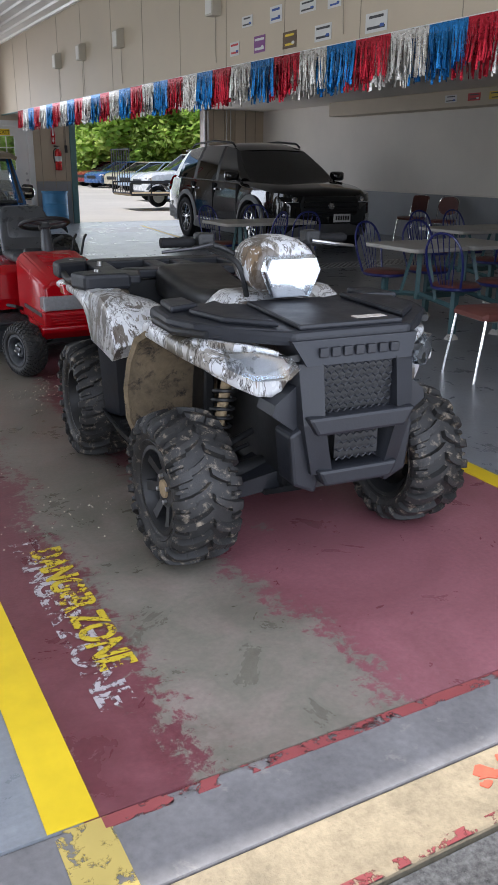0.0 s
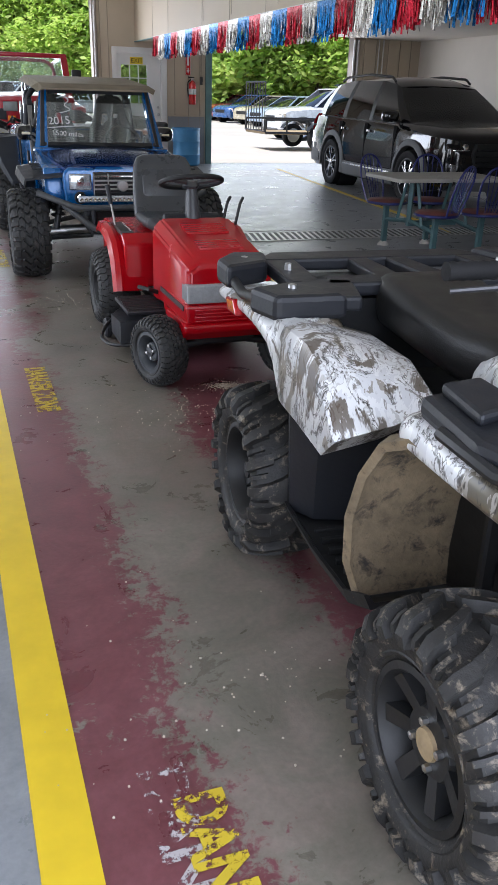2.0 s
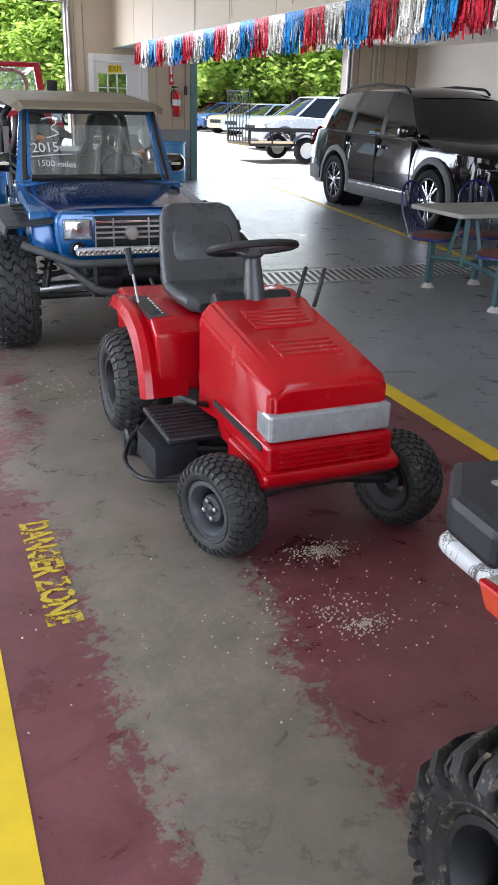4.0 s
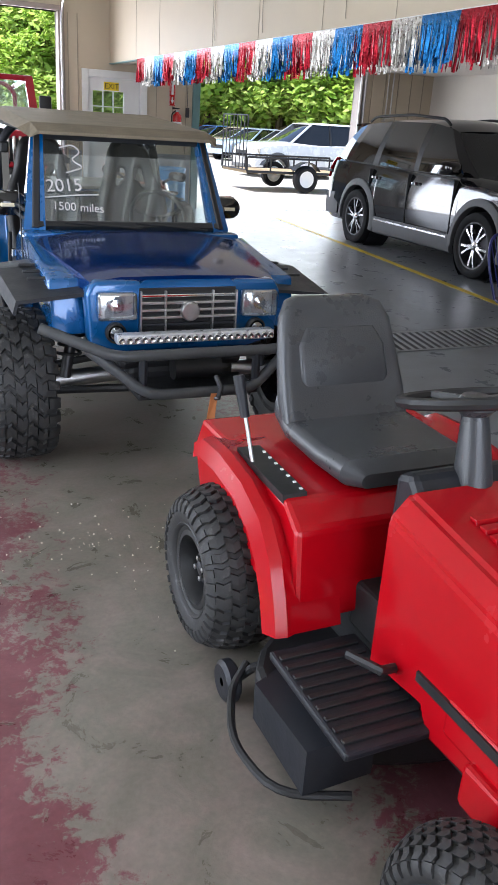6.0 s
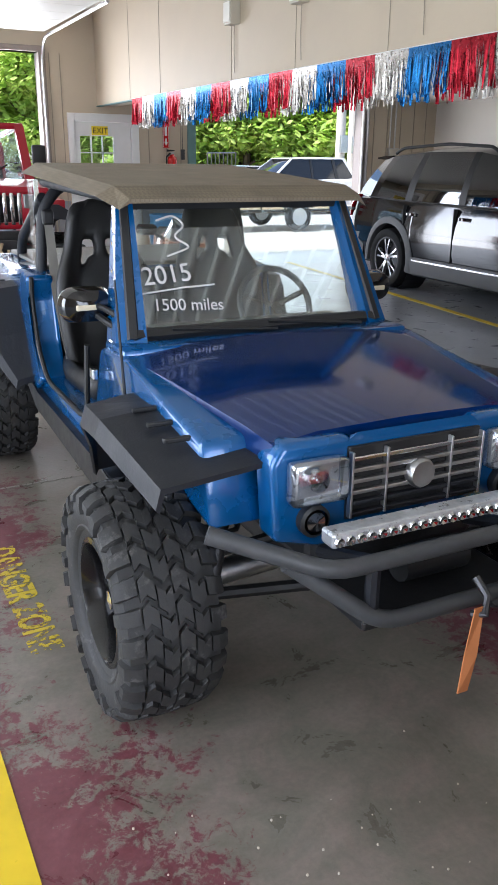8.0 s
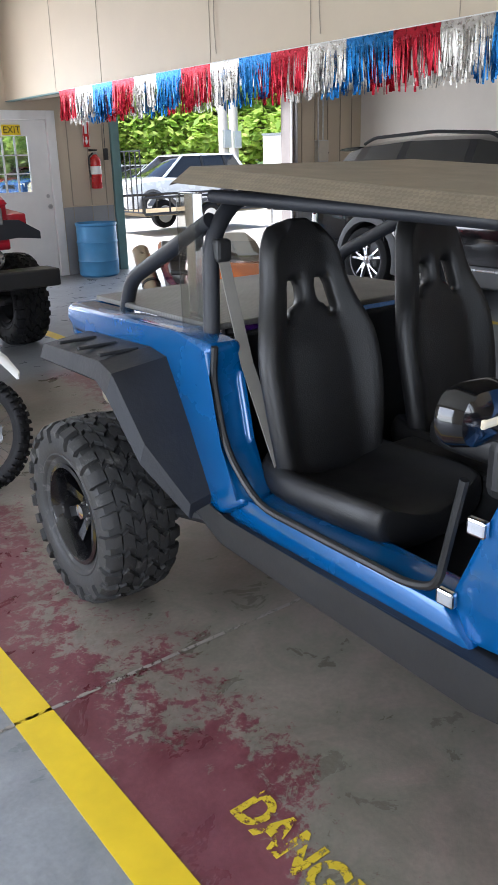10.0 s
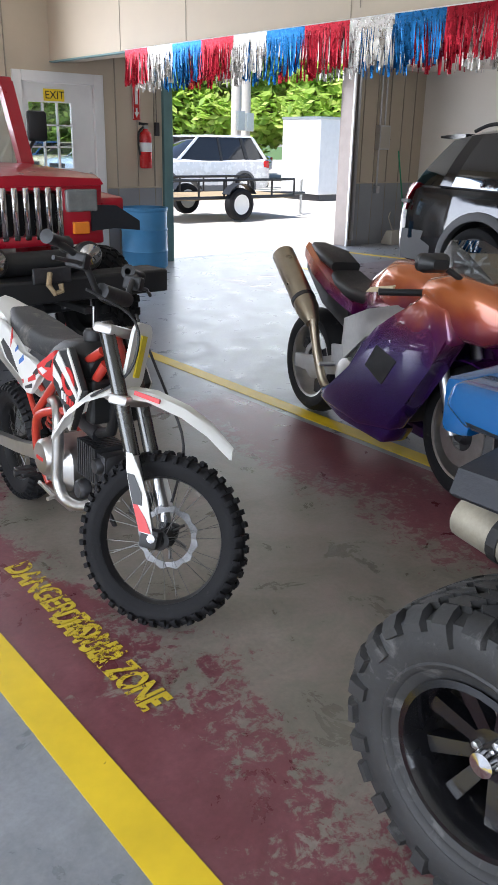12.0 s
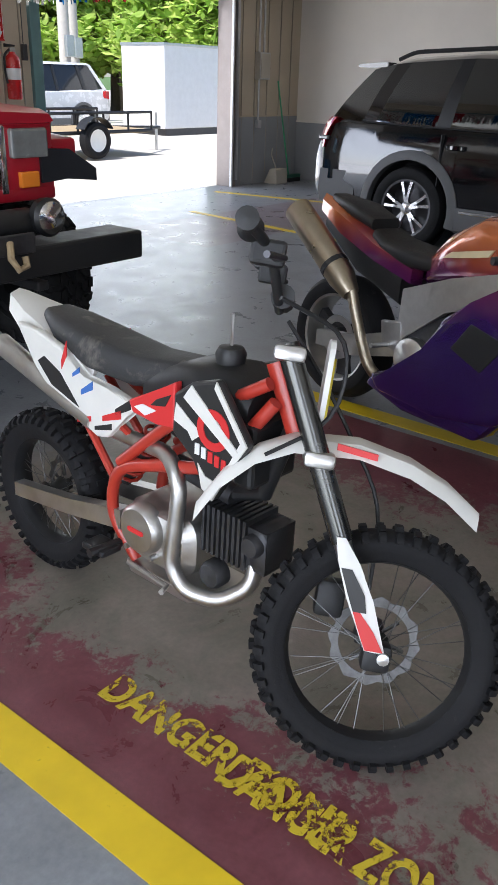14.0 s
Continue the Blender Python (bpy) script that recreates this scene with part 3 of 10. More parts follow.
def arc_sheet(cy, cz, r, a0, a1, x0, x1, t=0.012, n=12, r1=None):
    """A curved guard round an axle; angles in degrees from ahead (-y), over the top."""
    rings = []
    for k in range(n + 1):
        f = k / n
        q = radians(a0 + (a1 - a0) * f)
        rr = r if r1 is None else r + (r1 - r) * f
        c, s = -math.cos(q), math.sin(q)
        rings.append([(x0, cy + c * rr, cz + s * rr), (x1, cy + c * rr, cz + s * rr), (x1, cy + c * (rr + t), cz + s * (rr + t)), (x0, cy + c * (rr + t), cz + s * (rr + t))])
    return loft(rings)


def spring(p0, p1, r, turns, wire, bm=None):
    P0, P1 = Vector(p0), Vector(p1)
    d = (P1 - P0).normalized()
    u = d.cross(Vector((1, 0, 0))).normalized()
    w = d.cross(u)
    n = int(turns * 10)
    return tube([P0.lerp(P1, k / n) + (u * math.cos(k * 0.628) + w * math.sin(k * 0.628)) * r for k in range(n + 1)], wire, 6, bm)


def shock(parent, p0, p1, r, coil_mat, body_mat):
    s = part("shock_absorber", tube([p0, p1], r * 0.5, 10), body_mat, parent, smooth=True)
    P0, P1 = Vector(p0), Vector(p1)
    part("coil_spring", spring(P0.lerp(P1, 0.2), P0.lerp(P1, 0.85), r, 7, r * 0.16), coil_mat, s, smooth=True)


def rounded(bm, w, seg=2):
    """Breaks the folds of a shell."""
    es = [e for e in bm.edges if len(e.link_faces) == 2 and e.calc_face_angle(0) > 0.3]
    bmesh.ops.bevel(bm, geom=es, offset=w, segments=seg, profile=0.5, affect="EDGES", clamp_overlap=True)
    return bm


def rings_y(sections):
    """Rounded sections across x at stations y: (y, cx, half width, z0, z1, corner)."""
    return [[(px, y, pz) for px, pz in rrect(cx, (z0 + z1) / 2, 2 * hw, z1 - z0, min(c, hw * 0.98, (z1 - z0) * 0.49), 4)] for y, cx, hw, z0, z1, c in sections]


def camo_material():
    """Pale bark print: long white shards, dark cracks, a few brown and green leaves."""
    m, nt, b = nodes_of("bark_camouflage")
    v = coords(nt)
    mp = nt.nodes.new("ShaderNodeMapping")
    mp.inputs["Scale"].default_value = (5.0, 4.2, 1.5)
    mp.inputs["Rotation"].default_value = (0.35, 0.25, 0.3)
    link(nt, v, mp.inputs[0])
    warp = noise_node(nt, 1.6, 4, 0.6, mp.outputs[0])
    wv = nt.nodes.new("ShaderNodeMix")
    wv.data_type = "VECTOR"
    wv.inputs[0].default_value = 0.35
    link(nt, mp.outputs[0], wv.inputs[4])
    link(nt, warp.outputs[1], wv.inputs[5])
    tone = noise_node(nt, 1.5, 5, 0.62, wv.outputs[1], 0.8)
    shard = ramp(nt, tone.outputs[0], [(0.0, (0.10, 0.085, 0.06)), (0.38, (0.30, 0.28, 0.25)), (0.43, (0.62, 0.63, 0.65)), (0.50, (0.72, 0.73, 0.74)), (0.56, (0.50, 0.50, 0.50)), (0.585, (0.66, 0.67, 0.68)), (0.64, (0.20, 0.14, 0.085)), (0.68, (0.55, 0.54, 0.52))])
    shard.color_ramp.interpolation = "CONSTANT"
    crack = noise_node(nt, 2.4, 5, 0.65, wv.outputs[1], 1.4)
    line = mth(nt, "ABSOLUTE", mth(nt, "SUBTRACT", crack.outputs[0], 0.5))
    grain = noise_node(nt, 4.5, 4, 0.65, mp.outputs[0], 1.2)
    col = mixc(nt, ramp(nt, grain.outputs[0], [(0.60, (0, 0, 0)), (0.64, (0.85, 0.85, 0.85))]).outputs[0], shard.outputs[0], (0.14, 0.125, 0.105))
    col = mixc(nt, ramp(nt, line, [(0.0, (1, 1, 1)), (0.024, (0, 0, 0))]).outputs[0], col, (0.025, 0.02, 0.016))
    blot = noise_node(nt, 1.1, 5, 0.7, mp.outputs[0], 1.0)
    col = mixc(nt, ramp(nt, blot.outputs[0], [(0.55, (0, 0, 0)), (0.58, (0.9, 0.9, 0.9))]).outputs[0], col, (0.085, 0.062, 0.040))
    link(nt, col, b.inputs["Base Color"])
    b.inputs["Roughness"].default_value = 0.28
    b.inputs["Coat Weight"].default_value = 0.3
    return m


CAMO = camo_material()
HEAD_SILVER = mat("lamp_reflector", (0.62, 0.64, 0.67), 0.3, 0.6, var=0.25, scale=25, bumps=0.3)
MUD = mat("mud_caked_plastic", (0.19, 0.145, 0.09), 0.85, var=0.4, scale=9, fine=45, bumps=1.0, dirt=(0.035, 0.03, 0.025), dirt_at=0.52)
TAN = mat("rusty_tan_metal", (0.35, 0.26, 0.15), 0.7, var=0.25, scale=20, bumps=0.3)


RIM_GREY = mat("grey_painted_rim", (0.05, 0.055, 0.062), 0.45, var=0.15, scale=14)


# ---- quad bike ----
def quad_bike(x, y):
    q = thing("quad_bike", x, y, 0, "muddy four-wheel quad bike with bark camouflage panels and black racks", "quad bike", -3.5)
    for sx in (-1, 1):
        wheel(q, sx * 0.485, -0.62, 0.288, 0.225, 0.158, 0.024, "lug", RUBBER_MUD, sx, "front_wheel", spokes=7, hub_mat=TAN, hub_r=0.06, turn=3, flat=True)
        wheel(q, sx * 0.475, 0.64, 0.292, 0.25, 0.155, 0.026, "lug", RUBBER_MUD, sx, "rear_wheel", spokes=5, hub_mat=DARKSTEEL, hub_r=0.05)
        # suspension
        part("lower_arm", loft([[(sx * 0.40, -0.66, 0.20), (sx * 0.40, -0.54, 0.20), (sx * 0.40, -0.54, 0.25), (sx * 0.40, -0.66, 0.25)],
                                [(sx * 0.12, -0.74, 0.27), (sx * 0.12, -0.50, 0.27), (sx * 0.12, -0.50, 0.34), (sx * 0.12, -0.74, 0.34)]]), GREY_PL, q)
        part("upper_arm", tube([(sx * 0.42, -0.60, 0.36), (sx * 0.14, -0.50, 0.42)], 0.014, 8), DARKSTEEL, q, smooth=True)
        part("tie_rod", tube([(sx * 0.42, -0.52, 0.30), (sx * 0.10, -0.46, 0.36)], 0.009, 8), DARKSTEEL, q, smooth=True)
        part("axle", tube([(sx * 0.45, -0.61, 0.28), (sx * 0.1, -0.60, 0.32)], [0.035, 0.016, 0.016, 0.035], 10), BLACK_PL, q, smooth=True)
        part("rear_axle", tube([(sx * 0.45, 0.67, 0.28), (sx * 0.1, 0.66, 0.30)], 0.02, 10), DARKSTEEL, q, smooth=True)
        shock(q, (sx * 0.36, -0.60, 0.33), (sx * 0.27, -0.55, 0.68), 0.042, BLACK_PL, TAN)
        shock(q, (sx * 0.33, 0.66, 0.32), (sx * 0.26, 0.55, 0.70), 0.038, BLACK_PL, STEEL)
        # front guard: narrow camouflage lip above the muddy wheel arch
        soften(part("fender_lip", loft([[(sx * (xo + a), yy, z0 + b_) for a, b_ in ((-0.10, 0.075), (-0.02, 0.07), (0.0, 0.045), (0.0, 0.0), (-0.02, -0.005), (-0.025, 0.04), (-0.10, 0.05))] for yy, xo, z0 in ((-0.28, 0.515, 0.775), (-0.31, 0.525, 0.785), (-0.45, 0.525, 0.785), (-0.60, 0.51, 0.775), (-0.74, 0.475, 0.755), (-0.84, 0.42, 0.735), (-0.88, 0.40, 0.73))]), CAMO, q, "bark camouflage front fender lip"))
        part("mud_flap", rounded(loft([[(sx * a, yy + ny * d, z + nz * d) for a, d in ((0.16, 0.0), (xo - 0.03, 0.0), (xo, -0.02), (xo + 0.012, 0.0), (xo - 0.02, 0.018), (0.16, 0.016))] for yy, z, xo, ny, nz in ((-0.17, 0.315, 0.51, 1, 0), (-0.162, 0.42, 0.545, 1, 0), (-0.175, 0.55, 0.555, 1, 0.1), (-0.205, 0.67, 0.545, 0.9, 0.3), (-0.26, 0.765, 0.53, 0.7, 0.7), (-0.35, 0.81, 0.515, 0.2, 1), (-0.52, 0.815, 0.50, 0, 1))]), 0.006), MUD, q, "plastic wheel arch caked with dry mud", smooth=True)
        # footwell: rear wall of two facets, tray and toe board
        part("side_panel", loft([[(sx * a, yy, 0.65) for a, yy in ((0.555, 0.26), (0.50, 0.17), (0.27, 0.10), (0.27, 0.16), (0.49, 0.24), (0.545, 0.30))],
                                 [(sx * a, yy, 0.30) for a, yy in ((0.515, 0.33), (0.47, 0.25), (0.27, 0.19), (0.27, 0.25), (0.46, 0.31), (0.505, 0.37))]]), GREY_PL, q, "dusty black plastic panel")
        part("footwell", loft([[(sx * a, yy, zz + b_) for a, b_ in ((0.26, 0.0), (0.51, 0.0), (0.53, 0.045), (0.52, 0.045), (0.50, 0.018), (0.26, 0.018))] for yy, zz in ((0.34, 0.275), (0.10, 0.255), (-0.12, 0.265), (-0.24, 0.325))]), BLACK_PL, q, "black plastic footwell tray")
        for k in range(6):
            part("foot_rib", box(*sorted((sx * 0.30, sx * 0.48)), 0.20 - k * 0.055, 0.215 - k * 0.055, 0.272, 0.292, 0.003), BLACK_PL, q)
        part("inner_panel", prism([(-0.30, 0.36), (-0.05, 0.26), (0.32, 0.26), (0.34, 0.66), (-0.05, 0.70), (-0.30, 0.66)], "x", sx * 0.22, sx * 0.27, 0.012), BLACK_PL, q)
        part("panel_bolt", lathe([(0.0, 0.105), (0.010, 0.107), (0.013, 0.115)], "y", 10, (sx * 0.30, 0, 0.60)), TAN, q)
        # rear guard: pale shield over the wheel, running back in a thin strip to the lamp
        part("rear_fender", rounded(loft([[(sx * a, yy, z) for yy, z in ((0.33, z0), (0.20, z0 - 0.005), (0.02, z0 - 0.02), (-0.06, z0 + 0.05), (0.02, z1 - 0.05), (0.16, z1), (0.42, z1), (0.46, z1 - 0.05), (0.40, (z0 + z1) / 2))] for a, z0, z1 in ((0.26, 0.72, 0.80), (0.40, 0.665, 0.845), (0.505, 0.645, 0.865), (0.555, 0.635, 0.86), (0.565, 0.65, 0.83))]), 0.014, 3), CAMO, q, "white bark camouflage rear fender", smooth=True)
        soften(part("fender_tail", loft([[(sx * a, yy, z) for a, z in ((0.575, z0), (0.585, (z0 + z1) / 2), (0.55, z1), (0.34, z1), (0.34, z0 + 0.02), (0.54, z0 + 0.01))] for yy, z0, z1 in ((0.34, 0.74, 0.86), (0.44, 0.78, 0.87), (0.60, 0.805, 0.87), (0.80, 0.80, 0.87), (0.95, 0.79, 0.85), (0.99, 0.80, 0.84))]), CAMO, q, "camouflage strip under the rear rack"))
        part("tail_light", prism([(0.70, 0.795), (0.80, 0.79), (0.83, 0.83), (0.74, 0.84)], "x", sx * 0.565, sx * 0.592, 0.006), RED_LENS, q, "red tail light")
        # headlights: slanted lens in a pale housing
        soften(part("headlight_surround", loft([[(sx * a, yy + dy, z) for a, dy, z in ((0.475, 0.16, 0.845), (0.425, 0.0, 0.85), (0.25, -0.155, 0.845), (0.205, -0.165, 0.79), (0.245, -0.135, 0.685), (0.30, -0.10, 0.655), (0.43, 0.02, 0.73), (0.475, 0.15, 0.77))] for yy in (-0.825, -0.80, -0.66)]), CAMO, q, "pale camouflage headlight housing"), 1)
        hl = part("headlight", loft([[(sx * (a + o), yy + d, z) for a, yy, z in ((0.405, -0.825, 0.825), (0.33, -0.91, 0.838), (0.25, -0.972, 0.825), (0.222, -0.985, 0.79), (0.25, -0.968, 0.752), (0.33, -0.90, 0.738), (0.395, -0.84, 0.77))] for o, d in ((0.0, 0.01), (0.012, -0.02), (0.0, -0.034))]), LENS, q, "clear headlight lens", smooth=True)
        part("reflector", loft([[(sx * (a + 0.002), yy + d, z) for a, yy, z in ((0.39, -0.835, 0.815), (0.33, -0.905, 0.828), (0.26, -0.962, 0.815), (0.235, -0.975, 0.79), (0.26, -0.958, 0.762), (0.33, -0.897, 0.75), (0.38, -0.85, 0.775))] for d in (-0.004, 0.002)]), HEAD_SILVER, hl)
        part("bumper_wing", loft([[(sx * a, yy, z) for a, z in ((0.20, 0.735), (0.29, 0.665), (0.30, 0.63), (0.22, 0.57), (0.17, 0.60))] for yy in (-1.05, -0.93)]), GREY_PL, q)
        part("bumper_post", loft([[(sx * a, yy, 0.80) for a, yy in ((0.14, -1.09), (0.22, -1.07), (0.22, -0.96), (0.14, -0.96))],
                                  [(sx * a, yy, 0.60) for a, yy in ((0.14, -1.12), (0.21, -1.10), (0.21, -1.0), (0.14, -1.0))],
                                  [(sx * a, yy, 0.42) for a, yy in ((0.10, -1.11), (0.17, -1.09), (0.17, -0.98), (0.10, -0.98))]]), GREY_PL, q)
        part("handlebar", tube([(0, -0.28, 1.02), (sx * 0.10, -0.28, 1.05), (sx * 0.18, -0.26, 1.10), (sx * 0.26, -0.22, 1.11)], 0.013, 10, round_off=0.05), BLACK_PL, q, smooth=True)
        part("grip", lathe([(0.0, 0.0), (0.02, 0.002)] + [(0.0185 + 0.002 * (k % 2), 0.004 + 0.012 * k) for k in range(11)] + [(0.012, 0.14)], "x", 14, (sx * 0.41 - (0.14 if sx > 0 else 0) if sx > 0 else -0.41, -0.215, 1.115)), RUBBER, q, "ribbed rubber grip", smooth=True)
        part("switch_box", box(*sorted((sx * 0.20, sx * 0.27)), -0.26, -0.19, 1.085, 1.15, 0.012), BLACK_PL, q)
        part("brake_lever", tube([(sx * 0.22, -0.27, 1.11), (sx * 0.30, -0.30, 1.10), (sx * 0.42, -0.26, 1.085)], [0.009, 0.007, 0.006], 8), STEEL if sx > 0 else DARKSTEEL, q, smooth=True)
        part("brake_cable", tube([(sx * 0.22, -0.25, 1.09), (sx * 0.16, -0.40, 1.06), (sx * 0.12, -0.38, 0.92), (sx * 0.08, -0.3, 0.84)], 0.011, 8, round_off=0.08), BLACK_PL, q, smooth=True)
    # middle
    part("frame", box(-0.15, 0.15, -0.80, 0.85, 0.26, 0.60, 0.03), BLACK_PL, q)
    part("engine", box(-0.23, 0.23, -0.15, 0.35, 0.28, 0.62, 0.05), DARKSTEEL, q)
    part("skid_plate", loft([[(-0.14, -1.06, 0.36), (0.14, -1.06, 0.36), (0.14, -1.06, 0.385), (-0.14, -1.06, 0.385)], [(-0.2, -0.8, 0.24), (0.2, -0.8, 0.24), (0.2, -0.8, 0.26), (-0.2, -0.8, 0.26)], [(-0.22, 0.4, 0.2), (0.22, 0.4, 0.2), (0.22, 0.4, 0.22), (-0.22, 0.4, 0.22)]]), BLACK_PL, q)
    part("tank_cover", loft(rings_y([(-0.52, 0, 0.20, 0.66, 0.86, 0.05), (-0.35, 0, 0.21, 0.66, 0.93, 0.07), (-0.15, 0, 0.19, 0.64, 0.92, 0.08), (0.02, 0, 0.16, 0.62, 0.85, 0.07)])), CAMO, q, smooth=True)
    part("seat", loft(rings_y([(-0.10, 0, 0.07, 0.78, 0.86, 0.03), (-0.02, 0, 0.13, 0.74, 0.895, 0.05), (0.15, 0, 0.155, 0.74, 0.885, 0.05), (0.35, 0, 0.17, 0.76, 0.90, 0.05), (0.55, 0, 0.18, 0.78, 0.935, 0.05), (0.64, 0, 0.15, 0.80, 0.93, 0.05), (0.67, 0, 0.10, 0.82, 0.90, 0.03)])), VINYL, q, "black vinyl saddle", smooth=True)
    # front rack
    fr = part("front_rack", prism([(-0.52, -0.60), (-0.47, -0.76), (-0.38, -0.86), (-0.22, -1.05), (0.22, -1.05), (0.38, -0.86), (0.47, -0.76), (0.52, -0.60), (0.50, -0.33), (0.36, -0.30), (0.20, -0.42), (-0.20, -0.42), (-0.36, -0.30), (-0.50, -0.33)], "z", 0.85, 0.90, 0.018), GREY_PL, q, "black plastic cargo deck")
    part("rib", prism([(-0.20, -1.0), (0.20, -1.0), (0.16, -0.50), (-0.16, -0.50)], "z", 0.899, 0.918, 0.008), GREY_PL, fr)
    for sx in (-1, 1):
        part("rib", prism([(sx * 0.24, -0.94), (sx * 0.38, -0.80), (sx * 0.43, -0.60), (sx * 0.27, -0.45)], "z", 0.899, 0.922, 0.010), GREY_PL, fr)
        part("rib", prism([(sx * 0.36, -0.52), (sx * 0.48, -0.56), (sx * 0.46, -0.38), (sx * 0.36, -0.36)], "z", 0.899, 0.925, 0.010), GREY_PL, fr)
        part("tie_down", tube([(sx * 0.44, -0.80, 0.865), (sx * 0.515, -0.68, 0.865), (sx * 0.52, -0.50, 0.87)], 0.014, 8), BLACK_PL, fr, smooth=True)
        part("vent", prism([(sx * 0.20, 0.832), (sx * 0.27, 0.826), (sx * 0.255, 0.805), (sx * 0.215, 0.808)], "y", -1.063, -1.052), BLACK_PL, q)
    part("warning_label", box(0.04, 0.16, -0.92, -0.88, 0.918, 0.920), mat("label_paper", (0.55, 0.5, 0.45), 0.5), q)
    # front panel with raised lettering as plain bars
    part("front_panel", loft([[(-0.24, -1.06, 0.872), (0.24, -1.06, 0.872), (0.24, -0.9, 0.872), (-0.24, -0.9, 0.872)], [(-0.20, -1.09, 0.795), (0.20, -1.09, 0.795), (0.20, -0.9, 0.795), (-0.20, -0.9, 0.795)]]), GREY_PL, q)
    for k in range(7):
        part("raised_letter", prism([(-0.152 + k * 0.045, 0.818), (-0.118 + k * 0.045, 0.818), (-0.118 + k * 0.045, 0.85), (-0.152 + k * 0.045, 0.85)], "y", -1.088, -1.072, 0.004), GREY_PL, q)
    # grilles: woven bars
    for z0, z1, hw, yy in ((0.635, 0.79, 0.135, -1.085), (0.47, 0.555, 0.085, -1.10)):
        g = part("grille", box(-hw, hw, yy + 0.012, yy + 0.02, z0, z1), BLACK_PL, q)
        bm = bmesh.new()
        n = int((z1 - z0) / 0.022)
        for k in range(n + 1):
            z = z0 + (z1 - z0) * k / n
            tube([(-hw + 0.0132 * i, yy, z + (0.005 if (i + k) % 2 else -0.005)) for i in range(int(2 * hw / 0.0132) + 1)], 0.0034, 4, bm)
        part("grille_mesh", bm, GREY_PL, g, kind="stuff")
    part("bumper_bar", prism([(-0.21, 0.632), (0.21, 0.632), (0.17, 0.565), (-0.17, 0.565)], "y", -1.13, -1.03, 0.012), GREY_PL, q)
    part("bumper_plate", prism([(-0.16, 0.44), (0.16, 0.44), (0.13, 0.38), (-0.13, 0.38)], "y", -1.12, -1.02, 0.012), GREY_PL, q)
    for sx in (-1, 1):
        part("bumper_plate", prism([(sx * 0.17, 0.60), (sx * 0.245, 0.56), (sx * 0.225, 0.38), (sx * 0.14, 0.34), (sx * 0.12, 0.42)], "y", -1.07, -0.95, 0.012), GREY_PL, q)
    # handlebar pod
    pod = part("headlight_pod", loft([[(a * 0.9, -0.50, z) for a, z in ((0.115, 0.93), (0.15, 1.03), (0.10, 1.12), (-0.10, 1.12), (-0.15, 1.03), (-0.115, 0.93))],
                                      [(a, -0.42, z) for a, z in ((0.13, 0.92), (0.165, 1.04), (0.12, 1.15), (-0.12, 1.15), (-0.165, 1.04), (-0.13, 0.92))],
                                      [(a, -0.30, z) for a, z in ((0.12, 0.93), (0.155, 1.04), (0.11, 1.16), (-0.11, 1.16), (-0.155, 1.04), (-0.12, 0.93))],
                                      [(a * 0.8, -0.20, z) for a, z in ((0.12, 0.98), (0.155, 1.04), (0.11, 1.12), (-0.11, 1.12), (-0.155, 1.04), (-0.12, 0.98))]]), CAMO, q, smooth=True)
    lz = part("pod_lens", loft([[(a, -0.498, z) for a, z in ((0.075, 0.925), (0.12, 1.03), (0.10, 1.085), (-0.10, 1.085), (-0.12, 1.03), (-0.075, 0.925))],
                           [(a * 0.93, -0.535, z) for a, z in ((0.075, 0.935), (0.12, 1.03), (0.10, 1.075), (-0.10, 1.075), (-0.12, 1.03), (-0.075, 0.935))]]), LENS, pod, "clear pod headlight lens", smooth=True)
    part("reflector", prism([(0.07, 0.935), (0.105, 1.03), (0.09, 1.07), (-0.09, 1.07), (-0.105, 1.03), (-0.07, 0.935)], "y", -0.512, -0.5), HEAD_SILVER, pod)
    soften(pod)
    part("steering_stem", tube([(0, -0.36, 0.82), (0, -0.28, 1.03)], 0.03, 12), BLACK_PL, q, smooth=True)
    # rear rack: moulded deck with open slots and raised corners
    rr = part("rear_rack", prism([(-0.46, 0.96), (0.46, 0.96), (0.36, 1.10), (-0.36, 1.10)], "z", 0.874, 0.917, 0.010), GREY_PL, q, "black plastic rear cargo rack with open slots")
    for pts in ([(-0.55, 0.44), (-0.30, 0.40), (-0.24, 0.62), (-0.34, 0.66), (-0.50, 0.60)], [(0.55, 0.44), (0.30, 0.40), (0.24, 0.62), (0.34, 0.66), (0.50, 0.60)],
                [(-0.34, 0.58), (0.34, 0.58), (0.30, 0.70), (-0.30, 0.70)],
                [(-0.44, 0.62), (-0.34, 0.62), (-0.30, 1.04), (-0.42, 1.04)], [(0.44, 0.62), (0.34, 0.62), (0.30, 1.04), (0.42, 1.04)],
                [(-0.13, 0.68), (-0.04, 0.68), (-0.03, 1.02), (-0.11, 1.02)], [(0.13, 0.68), (0.04, 0.68), (0.03, 1.02), (0.11, 1.02)]):
        part("rack_bar", prism(pts, "z", 0.872, 0.915, 0.010), GREY_PL, rr)
    for sx in (-1, 1):
        part("rack_corner", prism([(sx * 0.60, 0.78), (sx * 0.44, 0.86), (sx * 0.40, 1.02), (sx * 0.52, 1.04), (sx * 0.60, 0.92)], "z", 0.86, 0.935, 0.018), GREY_PL, rr)
        part("rack_corner", prism([(sx * 0.34, 0.40), (sx * 0.56, 0.40), (sx * 0.60, 0.54), (sx * 0.44, 0.60)], "z", 0.85, 0.925, 0.018), GREY_PL, rr)
